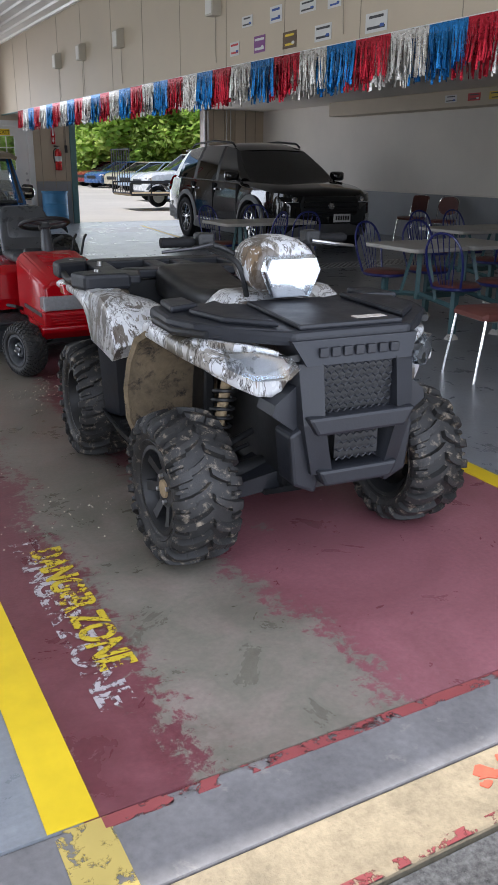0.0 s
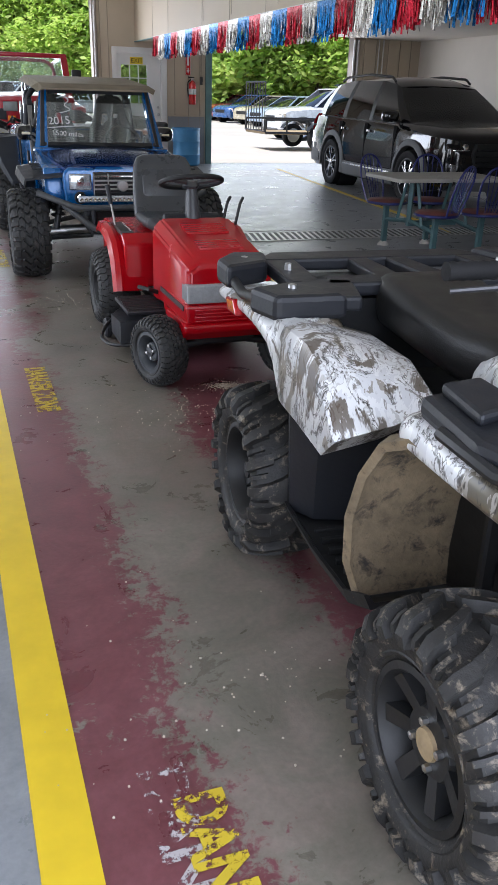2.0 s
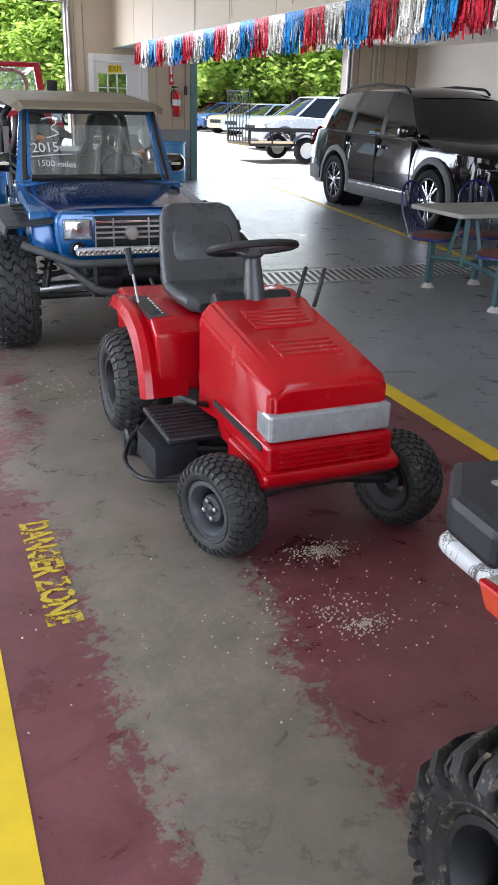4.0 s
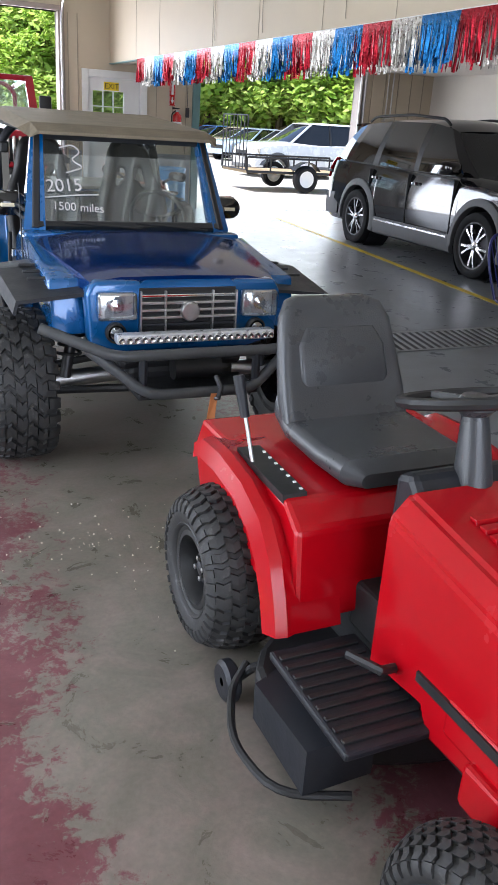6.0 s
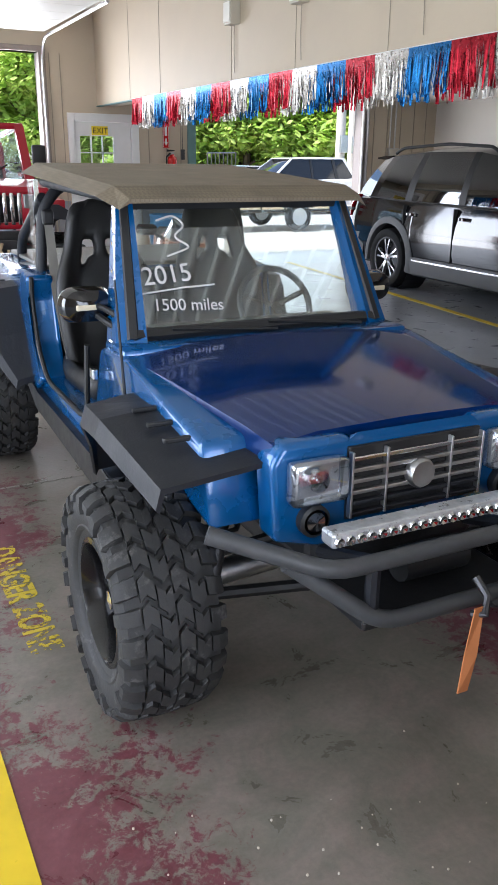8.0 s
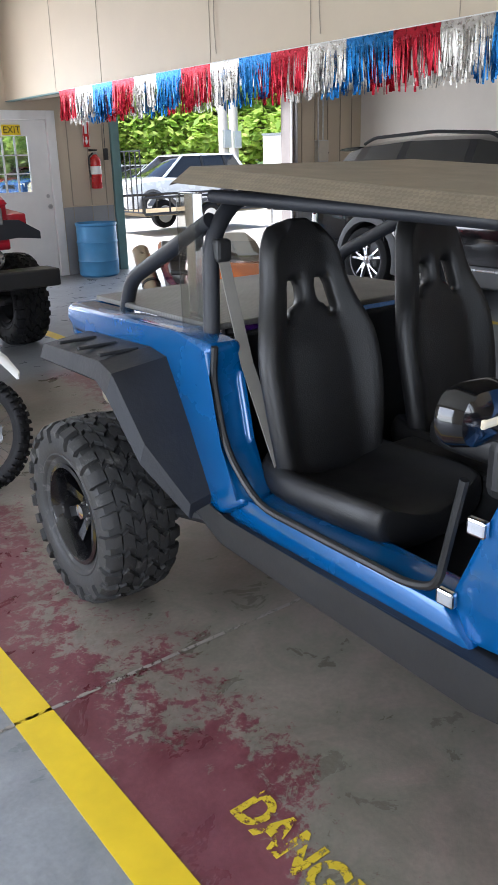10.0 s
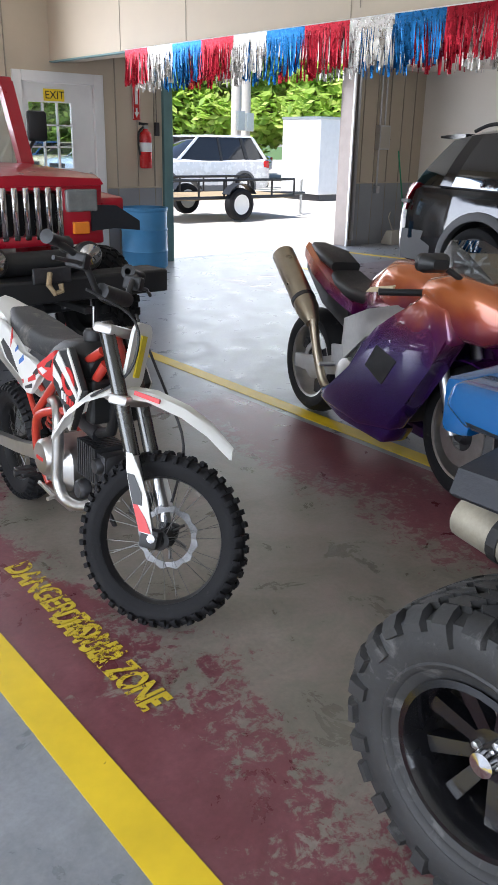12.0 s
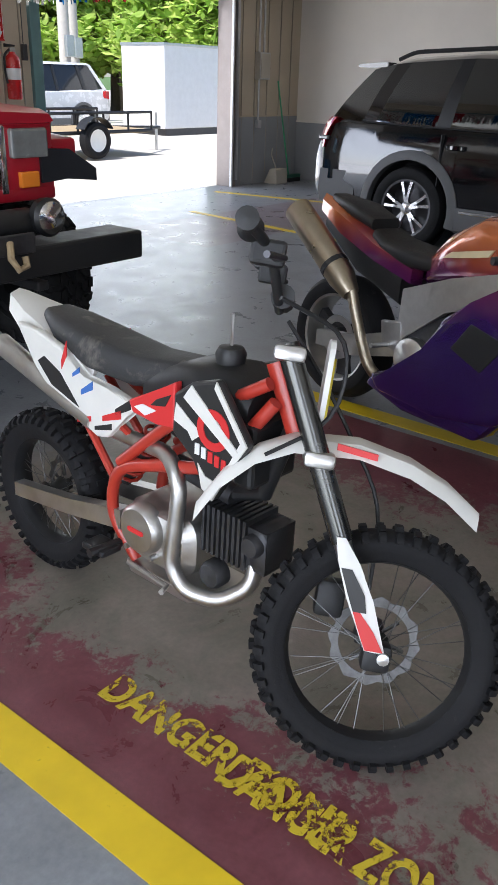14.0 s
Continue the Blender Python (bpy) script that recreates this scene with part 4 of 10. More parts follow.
        part("rack_rail", tube([(sx * 0.57, 0.52, 0.89), (sx * 0.575, 0.68, 0.87), (sx * 0.57, 0.84, 0.89)], 0.016, 10), BLACK_PL, rr, smooth=True)
        for bx, by in ((0.48, 0.50), (0.50, 0.93), (0.39, 0.80)):
            part("rack_bolt", lathe([(0.0, 0.939), (0.012, 0.936), (0.014, 0.91)], "z", 10, (sx * bx, by, 0)), STEEL, rr)
    part("tail_box", loft(rings_y([(0.60, 0, 0.30, 0.62, 0.86, 0.04), (1.0, 0, 0.30, 0.66, 0.86, 0.04), (1.08, 0, 0.24, 0.70, 0.84, 0.03)])), BLACK_PL, q, smooth=True)
    nose = ("bumper_post", "bumper_wing", "bumper_bar", "bumper_plate", "front_panel", "raised_letter", "grille", "vent", "skid_plate")
    for o in q.children:
        if o.name.split(".")[0] in nose:
            o.location.y += 0.07
    fr.data.transform(Matrix.Translation((0, -0.34, 0)) @ Matrix.Diagonal((1, 0.90, 1, 1)) @ Matrix.Translation((0, 0.34, 0)))
    for o in fr.children:
        o.location.y += 0.04
    return q


quad_bike(1.55, 3.185)


# ---- lawn tractor ----
def lawn_tractor(x, y):
    t = thing("lawn_tractor", x, y, 0, "red ride-on lawn tractor with a grey moulded seat", "lawn tractor")
    for sx in (-1, 1):
        wheel(t, sx * 0.36, -0.705, 0.188, 0.15, 0.10, 0.008, "turf", RUBBER_GREY, sx, "front_wheel", turn=20, spokes=0, material=RIM_GREY, hub_mat=DARKSTEEL, hub_r=0.04, flat=True)
        wheel(t, sx * 0.352, 0.535, 0.258, 0.255, 0.115, 0.009, "turf", RUBBER_GREY, sx, "rear_wheel", spokes=0, material=BLACK_PL, hub_r=0.04, flat=True)
    part("front_axle", tube([(-0.32, -0.705, 0.185), (-0.12, -0.70, 0.22), (0.12, -0.70, 0.22), (0.32, -0.705, 0.185)], 0.022, 10), BLACK_PL, t, smooth=True)
    part("rear_axle", tube([(-0.36, 0.535, 0.255), (0.36, 0.535, 0.255)], 0.028, 10), BLACK_PL, t, smooth=True)
    part("chassis", box(-0.17, 0.17, -0.72, 0.60, 0.20, 0.36, 0.015), BLACK_PL, t)
    # bonnet: wedge with chamfered shoulders
    def sec(yy, hw, z0, z1, top, zs):
        return [(-hw, yy, z0), (-hw, yy, zs), (-top, yy, z1), (top, yy, z1), (hw, yy, zs), (hw, yy, z0)]
    hood = loft([sec(-0.80, 0.215, 0.40, 0.63, 0.165, 0.60), sec(-0.765, 0.235, 0.40, 0.665, 0.185, 0.62), sec(-0.45, 0.24, 0.36, 0.72, 0.19, 0.67), sec(-0.11, 0.245, 0.32, 0.775, 0.195, 0.72)])
    bmesh.ops.bevel(hood, geom=hood.edges[:], offset=0.012, segments=2, affect="EDGES")
    h = part("bonnet", hood, RED, t, "glossy red bonnet", smooth=True)
    for y0, n in ((-0.40, 5), (-0.64, 4)):
        for k in range(n):
            yy = y0 + k * 0.034
            zz = 0.72 + (yy + 0.45) * 0.17
            part("louvre", prism([(yy, zz - 0.002), (yy + 0.024, zz + 0.004), (yy + 0.026, zz + 0.011), (yy + 0.004, zz + 0.010)], "x", -0.12, 0.12, 0.002), RED, h)
    hl = part("headlight_band", box(-0.236, 0.236, -0.818, -0.70, 0.445, 0.545, 0.012), mat("frosted_lens", (0.30, 0.31, 0.32), 0.15, var=0.25, scale=14, coat=0.8), t, "full-width frosted headlight lens")
    part("nose", box(-0.245, 0.245, -0.83, -0.40, 0.34, 0.44, 0.014), RED, t)
    for k in range(4):
        part("nose_slat", box(-0.20, 0.20, -0.838, -0.825, 0.355 + k * 0.019, 0.365 + k * 0.019, 0.003), RED, t)
    part("bumper", prism([(-0.86, 0.31), (-0.86, 0.345), (-0.80, 0.355), (-0.50, 0.355), (-0.50, 0.25), (-0.78, 0.25)], "x", -0.265, 0.265, 0.012), RED, t)
    part("side_stripe", box(-0.2485, -0.236, -0.78, -0.30, 0.405, 0.43), BLACK_PL, t)
    part("side_panel", prism([(-0.78, 0.31), (-0.34, 0.28), (-0.115, 0.70), (-0.78, 0.45)], "x", -0.235, 0.235, 0.01), RED, t)
    # dash and wheel
    part("dash", prism([(-0.16, 0.71), (-0.08, 0.80), (-0.02, 0.78), (-0.01, 0.50), (-0.14, 0.46)], "x", -0.17, 0.17, 0.02), GREY_PL, t)
    col = part("steering_column", tube([(0, -0.10, 0.74), (0, -0.06, 0.95)], [0.05, 0.032, 0.03], 14), GREY_VINYL, t, smooth=True)
    ring = []
    tilt = radians(-16)
    for k in range(28):
        a = 2 * math.pi * k / 28
        ring.append((0.175 * math.cos(a), -0.06 + 0.175 * math.sin(a) * math.cos(tilt), 0.965 + 0.175 * math.sin(a) * math.sin(tilt)))
    sw = part("steering_wheel", tube(ring, 0.0145, 8, close=True), BLACK_PL, t, smooth=True)
    for a in (90, 210, 330):
        c, s = math.cos(radians(a)), math.sin(radians(a))
        part("spoke", tube([(0, -0.06, 0.955), (0.17 * c, -0.06 + 0.17 * s * math.cos(tilt), 0.965 + 0.17 * s * math.sin(tilt))], 0.014, 6), GREY_VINYL, sw, smooth=True)
    part("hub", lathe([(0, 0.975), (0.035, 0.97), (0.05, 0.945), (0.03, 0.92)], "z", 16, (0, -0.06, 0)), GREY_VINYL, sw, smooth=True)
    for xx, yy in ((0.17, -0.13), (0.23, -0.18)):
        part("control_lever", tube([(xx, yy, 0.74), (xx + 0.02, yy - 0.02, 0.86), (xx + 0.05, yy + 0.02, 0.885)], 0.009, 8, round_off=0.02), BLACK_PL, t, smooth=True)
    # fender deck
    for sx in (-1, 1):
        arch = ((0.03, 0.335, -1, 0.25), (0.055, 0.42, -1, 0.35), (0.10, 0.52, -1, 0.6), (0.17, 0.595, -0.7, 1), (0.29, 0.645, -0.2, 1), (0.45, 0.665, 0, 1), (0.575, 0.66, 0.2, 1), (0.64, 0.625, 0.6, 0.7))
        part("rear_fender", rounded(loft([[(sx * a, yy + ny * o, z + nz * o) for a, o in ((0.24, 0.0), (0.375, 0.0), (0.40, 0.012), (0.43, 0.004), (0.445, -0.045), (0.436, -0.045), (0.418, -0.012), (0.24, -0.02))] for yy, z, ny, nz in arch]), 0.006), RED, t, "red pressed-steel rear fender", smooth=True)
        part("footrest", box(*sorted((sx * 0.20, sx * 0.45)), -0.36, 0.02, 0.285, 0.31, 0.008), GREY_PL, t)
        for k in range(9):
            part("tread_rib", box(*sorted((sx * 0.22, sx * 0.44)), -0.335 + k * 0.038, -0.32 + k * 0.038, 0.309, 0.317, 0.002), BLACK_PL, t)
    part("seat_deck", prism([(0.045, 0.35), (0.075, 0.60), (0.15, 0.652), (0.74, 0.665), (0.80, 0.56), (0.72, 0.36)], "x", -0.37, 0.37, 0.015), RED, t)
    part("tunnel", prism([(-0.36, 0.30), (-0.36, 0.40), (-0.05, 0.44), (0.08, 0.44), (0.08, 0.30)], "x", -0.19, 0.19, 0.015), BLACK_PL, t)
    part("tunnel_badge", box(-0.195, -0.189, -0.20, -0.08, 0.345, 0.395), mat("pale_badge", (0.4, 0.4, 0.42), 0.5), t)
    # shift gate and lever
    g = part("shift_gate", loft([[(-0.37, 0.16, 0.64), (-0.30, 0.16, 0.64), (-0.30, 0.165, 0.662), (-0.37, 0.165, 0.662)], [(-0.37, 0.46, 0.655), (-0.30, 0.46, 0.655), (-0.30, 0.46, 0.676), (-0.37, 0.46, 0.676)]]), BLACK_PL, t, "black slotted shift gate")
    for k in range(7):
        part("gate_mark", box(-0.312, -0.304, 0.18 + k * 0.038, 0.188 + k * 0.038, 0.650 + k * 0.002, 0.6655 + k * 0.002), WHITE, g)
    part("gear_lever", tube([(-0.36, 0.36, 0.64), (-0.38, 0.40, 0.80)], 0.006, 8), STEEL, t, smooth=True)
    part("lever_knob", tube([(-0.38, 0.398, 0.79), (-0.392, 0.43, 0.90)], [0.013, 0.017, 0.02, 0.016], 10), GREY_PL, t, smooth=True)
    # seat
    s = part("seat", loft(rings_y([(0.13, 0, 0.16, 0.665, 0.705, 0.02), (0.17, 0, 0.205, 0.66, 0.735, 0.035), (0.30, 0, 0.215, 0.665, 0.73, 0.035), (0.48, 0, 0.215, 0.675, 0.735, 0.035), (0.58, 0, 0.20, 0.69, 0.80, 0.04)])), GREY_VINYL, t, "grey moulded tractor seat", smooth=True)
    back = []
    for z, yc, hw, th in ((0.70, 0.53, 0.21, 0.05), (0.80, 0.575, 0.21, 0.045), (0.90, 0.615, 0.20, 0.04), (1.0, 0.65, 0.185, 0.038), (1.045, 0.665, 0.16, 0.03), (1.06, 0.67, 0.12, 0.015)):
        back.append([(px, yc + py + 0.9 * px * px * -1.0, z) for px, py in rrect(0, 0, 2 * hw, 2 * th, th * 0.8, 4)])
    part("backrest", loft(back), GREY_VINYL, s, smooth=True)
    part("back_pad", loft([[(px, yc + py, z) for px, py in rrect(0, 0, 2 * hw, 0.03, 0.013, 4)] for z, yc, hw in ((0.80, 0.525, 0.13), (0.84, 0.53, 0.15), (0.93, 0.565, 0.145), (0.98, 0.595, 0.12))]), GREY_VINYL, s, smooth=True)
    # mower deck
    out = []
    for k in range(24):
        a = 2 * math.pi * k / 24
        out.append((0.0 + 0.50 * math.cos(a) * (1.0 if math.cos(a) > 0 else 0.92), 0.02 + 0.30 * math.sin(a)))
    part("mower_deck", prism(out, "z", 0.09, 0.205, 0.02), BLACK_PL, t, "black mower deck under the frame")
    part("discharge_chute", loft([[(-0.30, -0.26, 0.12), (-0.30, 0.10, 0.12), (-0.30, 0.10, 0.22), (-0.30, -0.26, 0.24)], [(-0.47, -0.24, 0.09), (-0.47, 0.04, 0.09), (-0.47, 0.04, 0.20), (-0.47, -0.24, 0.22)]]), GREY_PL, t, smooth=False)
    part("deck_guard", tube([(-0.36, -0.28, 0.09), (-0.52, -0.20, 0.075), (-0.55, 0.0, 0.075), (-0.48, 0.16, 0.10), (-0.42, 0.20, 0.14)], 0.011, 8, round_off=0.08), BLACK_PL, t, smooth=True)
    part("gauge_wheel", lathe([(0.012, -0.02), (0.05, -0.022), (0.062, -0.012), (0.062, 0.012), (0.05, 0.022), (0.012, 0.02)], "x", 20, (-0.46, 0.23, 0.066)), GREY_PL, t, smooth=True)
    part("wheel_bracket", tube([(-0.43, 0.23, 0.066), (-0.42, 0.16, 0.15), (-0.30, 0.12, 0.19)], 0.013, 8), BLACK_PL, t, smooth=True)
    part("brake_pedal", tube([(-0.20, -0.2, 0.36), (-0.30, -0.24, 0.40), (-0.34, -0.16, 0.40)], 0.012, 8), BLACK_PL, t, smooth=True)
    return t


lawn_tractor(1.515, 6.275)


# ---- blue side-by-side buggy ----
def plate_material(name, color, rough, metal, scale):
    """Tread plate: raised lozenges."""
    m, nt, b = nodes_of(name)
    v = coords(nt)
    mp = nt.nodes.new("ShaderNodeMapping")
    mp.inputs["Rotation"].default_value = (0, 0, 0.785)
    link(nt, v, mp.inputs[0])
    ch = nt.nodes.new("ShaderNodeTexChecker")
    ch.inputs["Scale"].default_value = scale
    link(nt, mp.outputs[0], ch.inputs[0])
    n1 = noise_node(nt, 8, 5, 0.6, v)
    col = ramp(nt, n1.outputs[0], [(0.3, tuple(c * 0.8 for c in color)), (0.7, tuple(c * 1.15 for c in color))]).outputs[0]
    col = mixc(nt, mth(nt, "MULTIPLY", ch.outputs[1], 0.35), col, tuple(c * 0.45 for c in color))
    link(nt, col, b.inputs["Base Color"])
    b.inputs["Roughness"].default_value, b.inputs["Metallic"].default_value = rough, metal
    bump(nt, b, ch.outputs[1], 0.5, 0.004)
    return m


ROOF_PLATE = plate_material("tan_tread_plate", (0.22, 0.18, 0.125), 0.55, 0.3, 85)
BED_PLATE = plate_material("grey_tread_plate", (0.22, 0.215, 0.20), 0.5, 0.5, 85)
CLEAR = glass("clear_vinyl", (0.80, 0.80, 0.78), 0.97, 0.12)
TUBE_GREY = mat("grey_painted_tube", (0.055, 0.058, 0.062), 0.45, var=0.15, scale=15)
CHALK = mat("white_marker", (0.62, 0.62, 0.62), 0.7, var=0.1)


def bucket_seat(parent, cx, cy):
    """A shell with wrapped shoulders, a tall head and two openings below it."""
    s = part("seat", loft([[(cx + px * hw, cy + yy, z + pz) for px, pz in ((-1.0, 0.0), (-1.02, 0.075), (-0.86, 0.115), (-0.66, 0.07), (-0.3, 0.05), (0.3, 0.05), (0.66, 0.07), (0.86, 0.115), (1.02, 0.075), (1.0, 0.0), (0.6, -0.05), (-0.6, -0.05))] for yy, z, hw in ((-0.37, 0.585, 0.20), (-0.35, 0.60, 0.225), (-0.22, 0.605, 0.245), (0.0, 0.585, 0.245), (0.14, 0.60, 0.225), (0.17, 0.62, 0.20))]), VINYL, parent, "black vinyl bucket seat")
    soften(s)
    rows = ((0.60, 0.205, 0.04), (0.68, 0.225, 0.07), (0.78, 0.24, 0.085), (0.90, 0.25, 0.095), (1.0, 0.25, 0.09), (1.06, 0.235, 0.075), (1.10, 0.215, 0.055), (1.135, 0.195, 0.04), (1.17, 0.18, 0.03), (1.205, 0.168, 0.025), (1.25, 0.16, 0.022), (1.31, 0.148, 0.022), (1.36, 0.125, 0.025), (1.385, 0.09, 0.03))
    cols = (-1.0, -0.86, -0.70, -0.52, -0.34, -0.16, 0.0, 0.16, 0.34, 0.52, 0.70, 0.86, 1.0)

    def skin(z, hw, wing, u):
        pad = -0.022 * max(0.0, 1 - (u / 0.6) ** 2) if z < 1.06 else -0.012
        return (cx + u * hw, cy + 0.12 + (z - 0.65) * 0.22 + pad - wing * max(0.0, abs(u) - 0.45) ** 1.5 * 2.2, z)
    bm = bmesh.new()
    grid = [[bm.verts.new(skin(z, hw, wing, u)) for u in cols] for z, hw, wing in rows]
    for r, (a, b) in enumerate(zip(grid, grid[1:])):
        for k in range(len(cols) - 1):
            hole = (r in (7, 8) and k in (3, 4, 7, 8)) or (r == 6 and k in (3, 8))
            if not hole:
                bm.faces.new((a[k], a[k + 1], b[k + 1], b[k]))
    bmesh.ops.recalc_face_normals(bm, faces=bm.faces[:])
    bmesh.ops.solidify(bm, geom=bm.faces[:], thickness=0.065)
    soften(part("backrest", bm, VINYL, s, "black vinyl shell back with two openings"), 1)
    for u in (-0.62, 0.62):
        part("seam", tube([tuple(Vector(skin(z, hw, wing, u)) + Vector((0, -0.004, 0))) for z, hw, wing in rows[1:7]], 0.003, 5), BLACK_PL, s)
    return s


def buggy(x, y):
    u = thing("off_road_buggy", x, y, 0, "metallic blue two-seat off-road buggy with open sides", "buggy", -0.8)
    for sx in (-1, 1):
        wheel(u, sx * 0.715, -1.265, 0.35, 0.27, 0.185, 0.016, "mud", RUBBER_GREY, sx, "front_wheel", spokes=9, material=GLOSS_BLACK, hub_mat=CHROME, hub_r=0.05)
        wheel(u, sx * 0.70, 1.14, 0.35, 0.27, 0.185, 0.016, "mud", RUBBER_GREY, sx, "rear_wheel", spokes=9, material=GLOSS_BLACK, hub_mat=CHROME, hub_r=0.05)
        for yy in (-1.265, 1.14):
            part("control_arm", tube([(sx * 0.58, yy, 0.30), (sx * 0.22, yy - 0.16, 0.34)], 0.02, 8), BLACK_PL, u, smooth=True)
            part("control_arm", tube([(sx * 0.58, yy, 0.30), (sx * 0.22, yy + 0.16, 0.34)], 0.02, 8), BLACK_PL, u, smooth=True)
            part("control_arm", tube([(sx * 0.57, yy, 0.42), (sx * 0.24, yy - 0.1, 0.50)], 0.018, 8), BLACK_PL, u, smooth=True)
            part("drive_shaft", tube([(sx * 0.60, yy, 0.346), (sx * 0.2, yy, 0.37)], [0.04, 0.016, 0.016, 0.04], 10), STEEL if yy < 0 else BLACK_PL, u, smooth=True)
            shock(u, (sx * 0.50, yy - 0.06, 0.38), (sx * 0.40, yy - 0.02, 0.84), 0.052, BLACK_PL, DARKSTEEL)
        part("trailing_arm", tube([(sx * 0.56, 1.0, 0.36), (sx * 0.55, 0.30, 0.50)], 0.022, 8), BLACK_PL, u, smooth=True)
        # front flares
        part("front_flare", rounded(loft([[(sx * a, -1.55, z) for a, z in ((0.42, 0.82), (0.735, 0.79), (0.750, 0.735), (0.740, 0.725), (0.725, 0.775), (0.42, 0.805))],
                                  [(sx * a, -1.10, z) for a, z in ((0.44, 0.875), (0.755, 0.845), (0.775, 0.79), (0.765, 0.78), (0.745, 0.83), (0.44, 0.86))],
                                  [(sx * a, -0.90, z) for a, z in ((0.48, 0.87), (0.745, 0.835), (0.765, 0.77), (0.755, 0.76), (0.735, 0.82), (0.48, 0.855))],
                                  [(sx * a, -0.76, z) for a, z in ((0.50, 0.72), (0.690, 0.70), (0.705, 0.65), (0.695, 0.64), (0.680, 0.68), (0.50, 0.70))],
                                  [(sx * a, -0.67, z) for a, z in ((0.52, 0.55), (0.66, 0.54), (0.67, 0.51), (0.66, 0.50), (0.65, 0.52), (0.52, 0.53))]]), 0.010), GREY_PL, u, "black plastic front fender flare")
        for k in range(3):
            part("flare_groove", box(*sorted((sx * 0.52, sx * 0.66)), -1.38 + k * 0.13, -1.36 + k * 0.13, 0.842 + k * 0.007, 0.856 + k * 0.007, 0.004), BLACK_PL, u)
        # rear flares
        part("rear_flare", rounded(loft([[(sx * a, 1.27, z) for a, z in ((0.60, 0.985), (0.80, 0.96), (0.82, 0.915), (0.81, 0.905), (0.79, 0.935), (0.60, 0.96))],
                                 [(sx * a, 0.82, z) for a, z in ((0.60, 1.0), (0.81, 0.98), (0.83, 0.925), (0.82, 0.915), (0.80, 0.955), (0.60, 0.975))],
                                 [(sx * a, 0.72, z) for a, z in ((0.60, 0.985), (0.82, 0.96), (0.845, 0.895), (0.835, 0.885), (0.80, 0.935), (0.60, 0.96))],
                                 [(sx * a, 0.60, z) for a, z in ((0.60, 0.78), (0.79, 0.76), (0.81, 0.70), (0.80, 0.69), (0.78, 0.73), (0.60, 0.75))],
                                 [(sx * a, 0.50, z) for a, z in ((0.60, 0.59), (0.70, 0.57), (0.71, 0.53), (0.70, 0.52), (0.69, 0.54), (0.60, 0.56))]]), 0.010), GREY_PL, u, "black plastic rear fender flare")
        for k in range(3):
            part("flare_groove", box(*sorted((sx * 0.66, sx * 0.80)), 0.83 + k * 0.15, 0.85 + k * 0.15, 0.988 - k * 0.005, 1.0 - k * 0.005, 0.004), BLACK_PL, u)
        # body sides
        part("cowl_side", prism([(-0.93, 0.56), (-0.45, 0.52), (-0.40, 0.62), (-0.52, 0.92), (-0.62, 0.955), (-0.80, 0.945), (-1.45, 0.86), (-1.50, 0.62), (-1.38, 0.66), (-1.2, 0.72), (-1.02, 0.72)], "x", sx * 0.40, sx * 0.585, 0.02), BLUE, u, smooth=True)
        part("side_emblem", prism([(-0.93, 0.64), (-0.68, 0.62), (-0.60, 0.70), (-0.70, 0.80)], "x", sx * 0.58, sx * 0.596, 0.012), BLUE, u)
        part("side_marker", lathe([(0.0, sx * 0.609), (0.026, sx * 0.606), (0.03, sx * 0.592)], "x", 16, (0, -0.64, 0.715)), AMBER, u, "round amber side marker", smooth=True)
        part("sill", prism([(-0.50, 0.50), (0.52, 0.50), (0.48, 0.60), (0.36, 0.605), (-0.40, 0.60)], "x", sx * 0.46, sx * 0.60, 0.012), BLUE, u, smooth=True)
        part("rock_rail", prism([(-0.80, 0.49), (-0.62, 0.52), (0.40, 0.52), (0.62, 0.58), (0.64, 0.52), (0.45, 0.43), (-0.52, 0.40), (-0.74, 0.42)], "x", sx * 0.48, sx * 0.635, 0.014), BLACK_PL, u)
        part("quarter_panel", prism([(0.46, 0.52), (0.60, 0.56), (0.72, 0.90), (0.88, 0.96), (1.40, 0.96), (1.46, 1.0), (1.44, 1.06), (0.66, 1.07), (0.475, 1.055), (0.50, 0.95), (0.455, 0.75), (0.33, 0.60)], "x", sx * 0.50, sx * 0.625, 0.022, 3), BLUE, u, "metallic blue rear quarter panel", smooth=True)
        part("door_seal", tube([(sx * 0.605, -0.44, 0.92), (sx * 0.605, -0.385, 0.64), (sx * 0.605, -0.30, 0.612), (sx * 0.605, 0.28, 0.612), (sx * 0.605, 0.435, 0.74), (sx * 0.605, 0.49, 0.95), (sx * 0.605, 0.475, 1.05)], 0.011, 8, round_off=0.08), BLACK_PL, u, smooth=True)
        part("door_hinge", box(*sorted((sx * 0.585, sx * 0.606)), -0.43, -0.38, 0.60, 0.64, 0.006), CHROME, u)
        part("door_hinge", box(*sorted((sx * 0.585, sx * 0.606)), -0.50, -0.45, 0.80, 0.84, 0.006), CHROME, u)
        # screen pillar
        part("pillar", loft([[(sx * 0.46, -0.70, 0.945), (sx * 0.565, -0.66, 0.945), (sx * 0.56, -0.54, 0.945), (sx * 0.46, -0.58, 0.945)],
                             [(sx * 0.42, -0.46, 1.43), (sx * 0.475, -0.44, 1.43), (sx * 0.47, -0.38, 1.43), (sx * 0.42, -0.40, 1.43)]]), BLUE, u)
        for k in range(5):
            f = (k + 0.5) / 5
            part("rivet", lathe([(0.0, 0.003), (0.006, 0.0)], "x", 8, (sx * (0.562 - 0.085 * f) + sx * 0.001, -0.60 + 0.19 * f, 0.96 + 0.46 * f)), TAN, u)
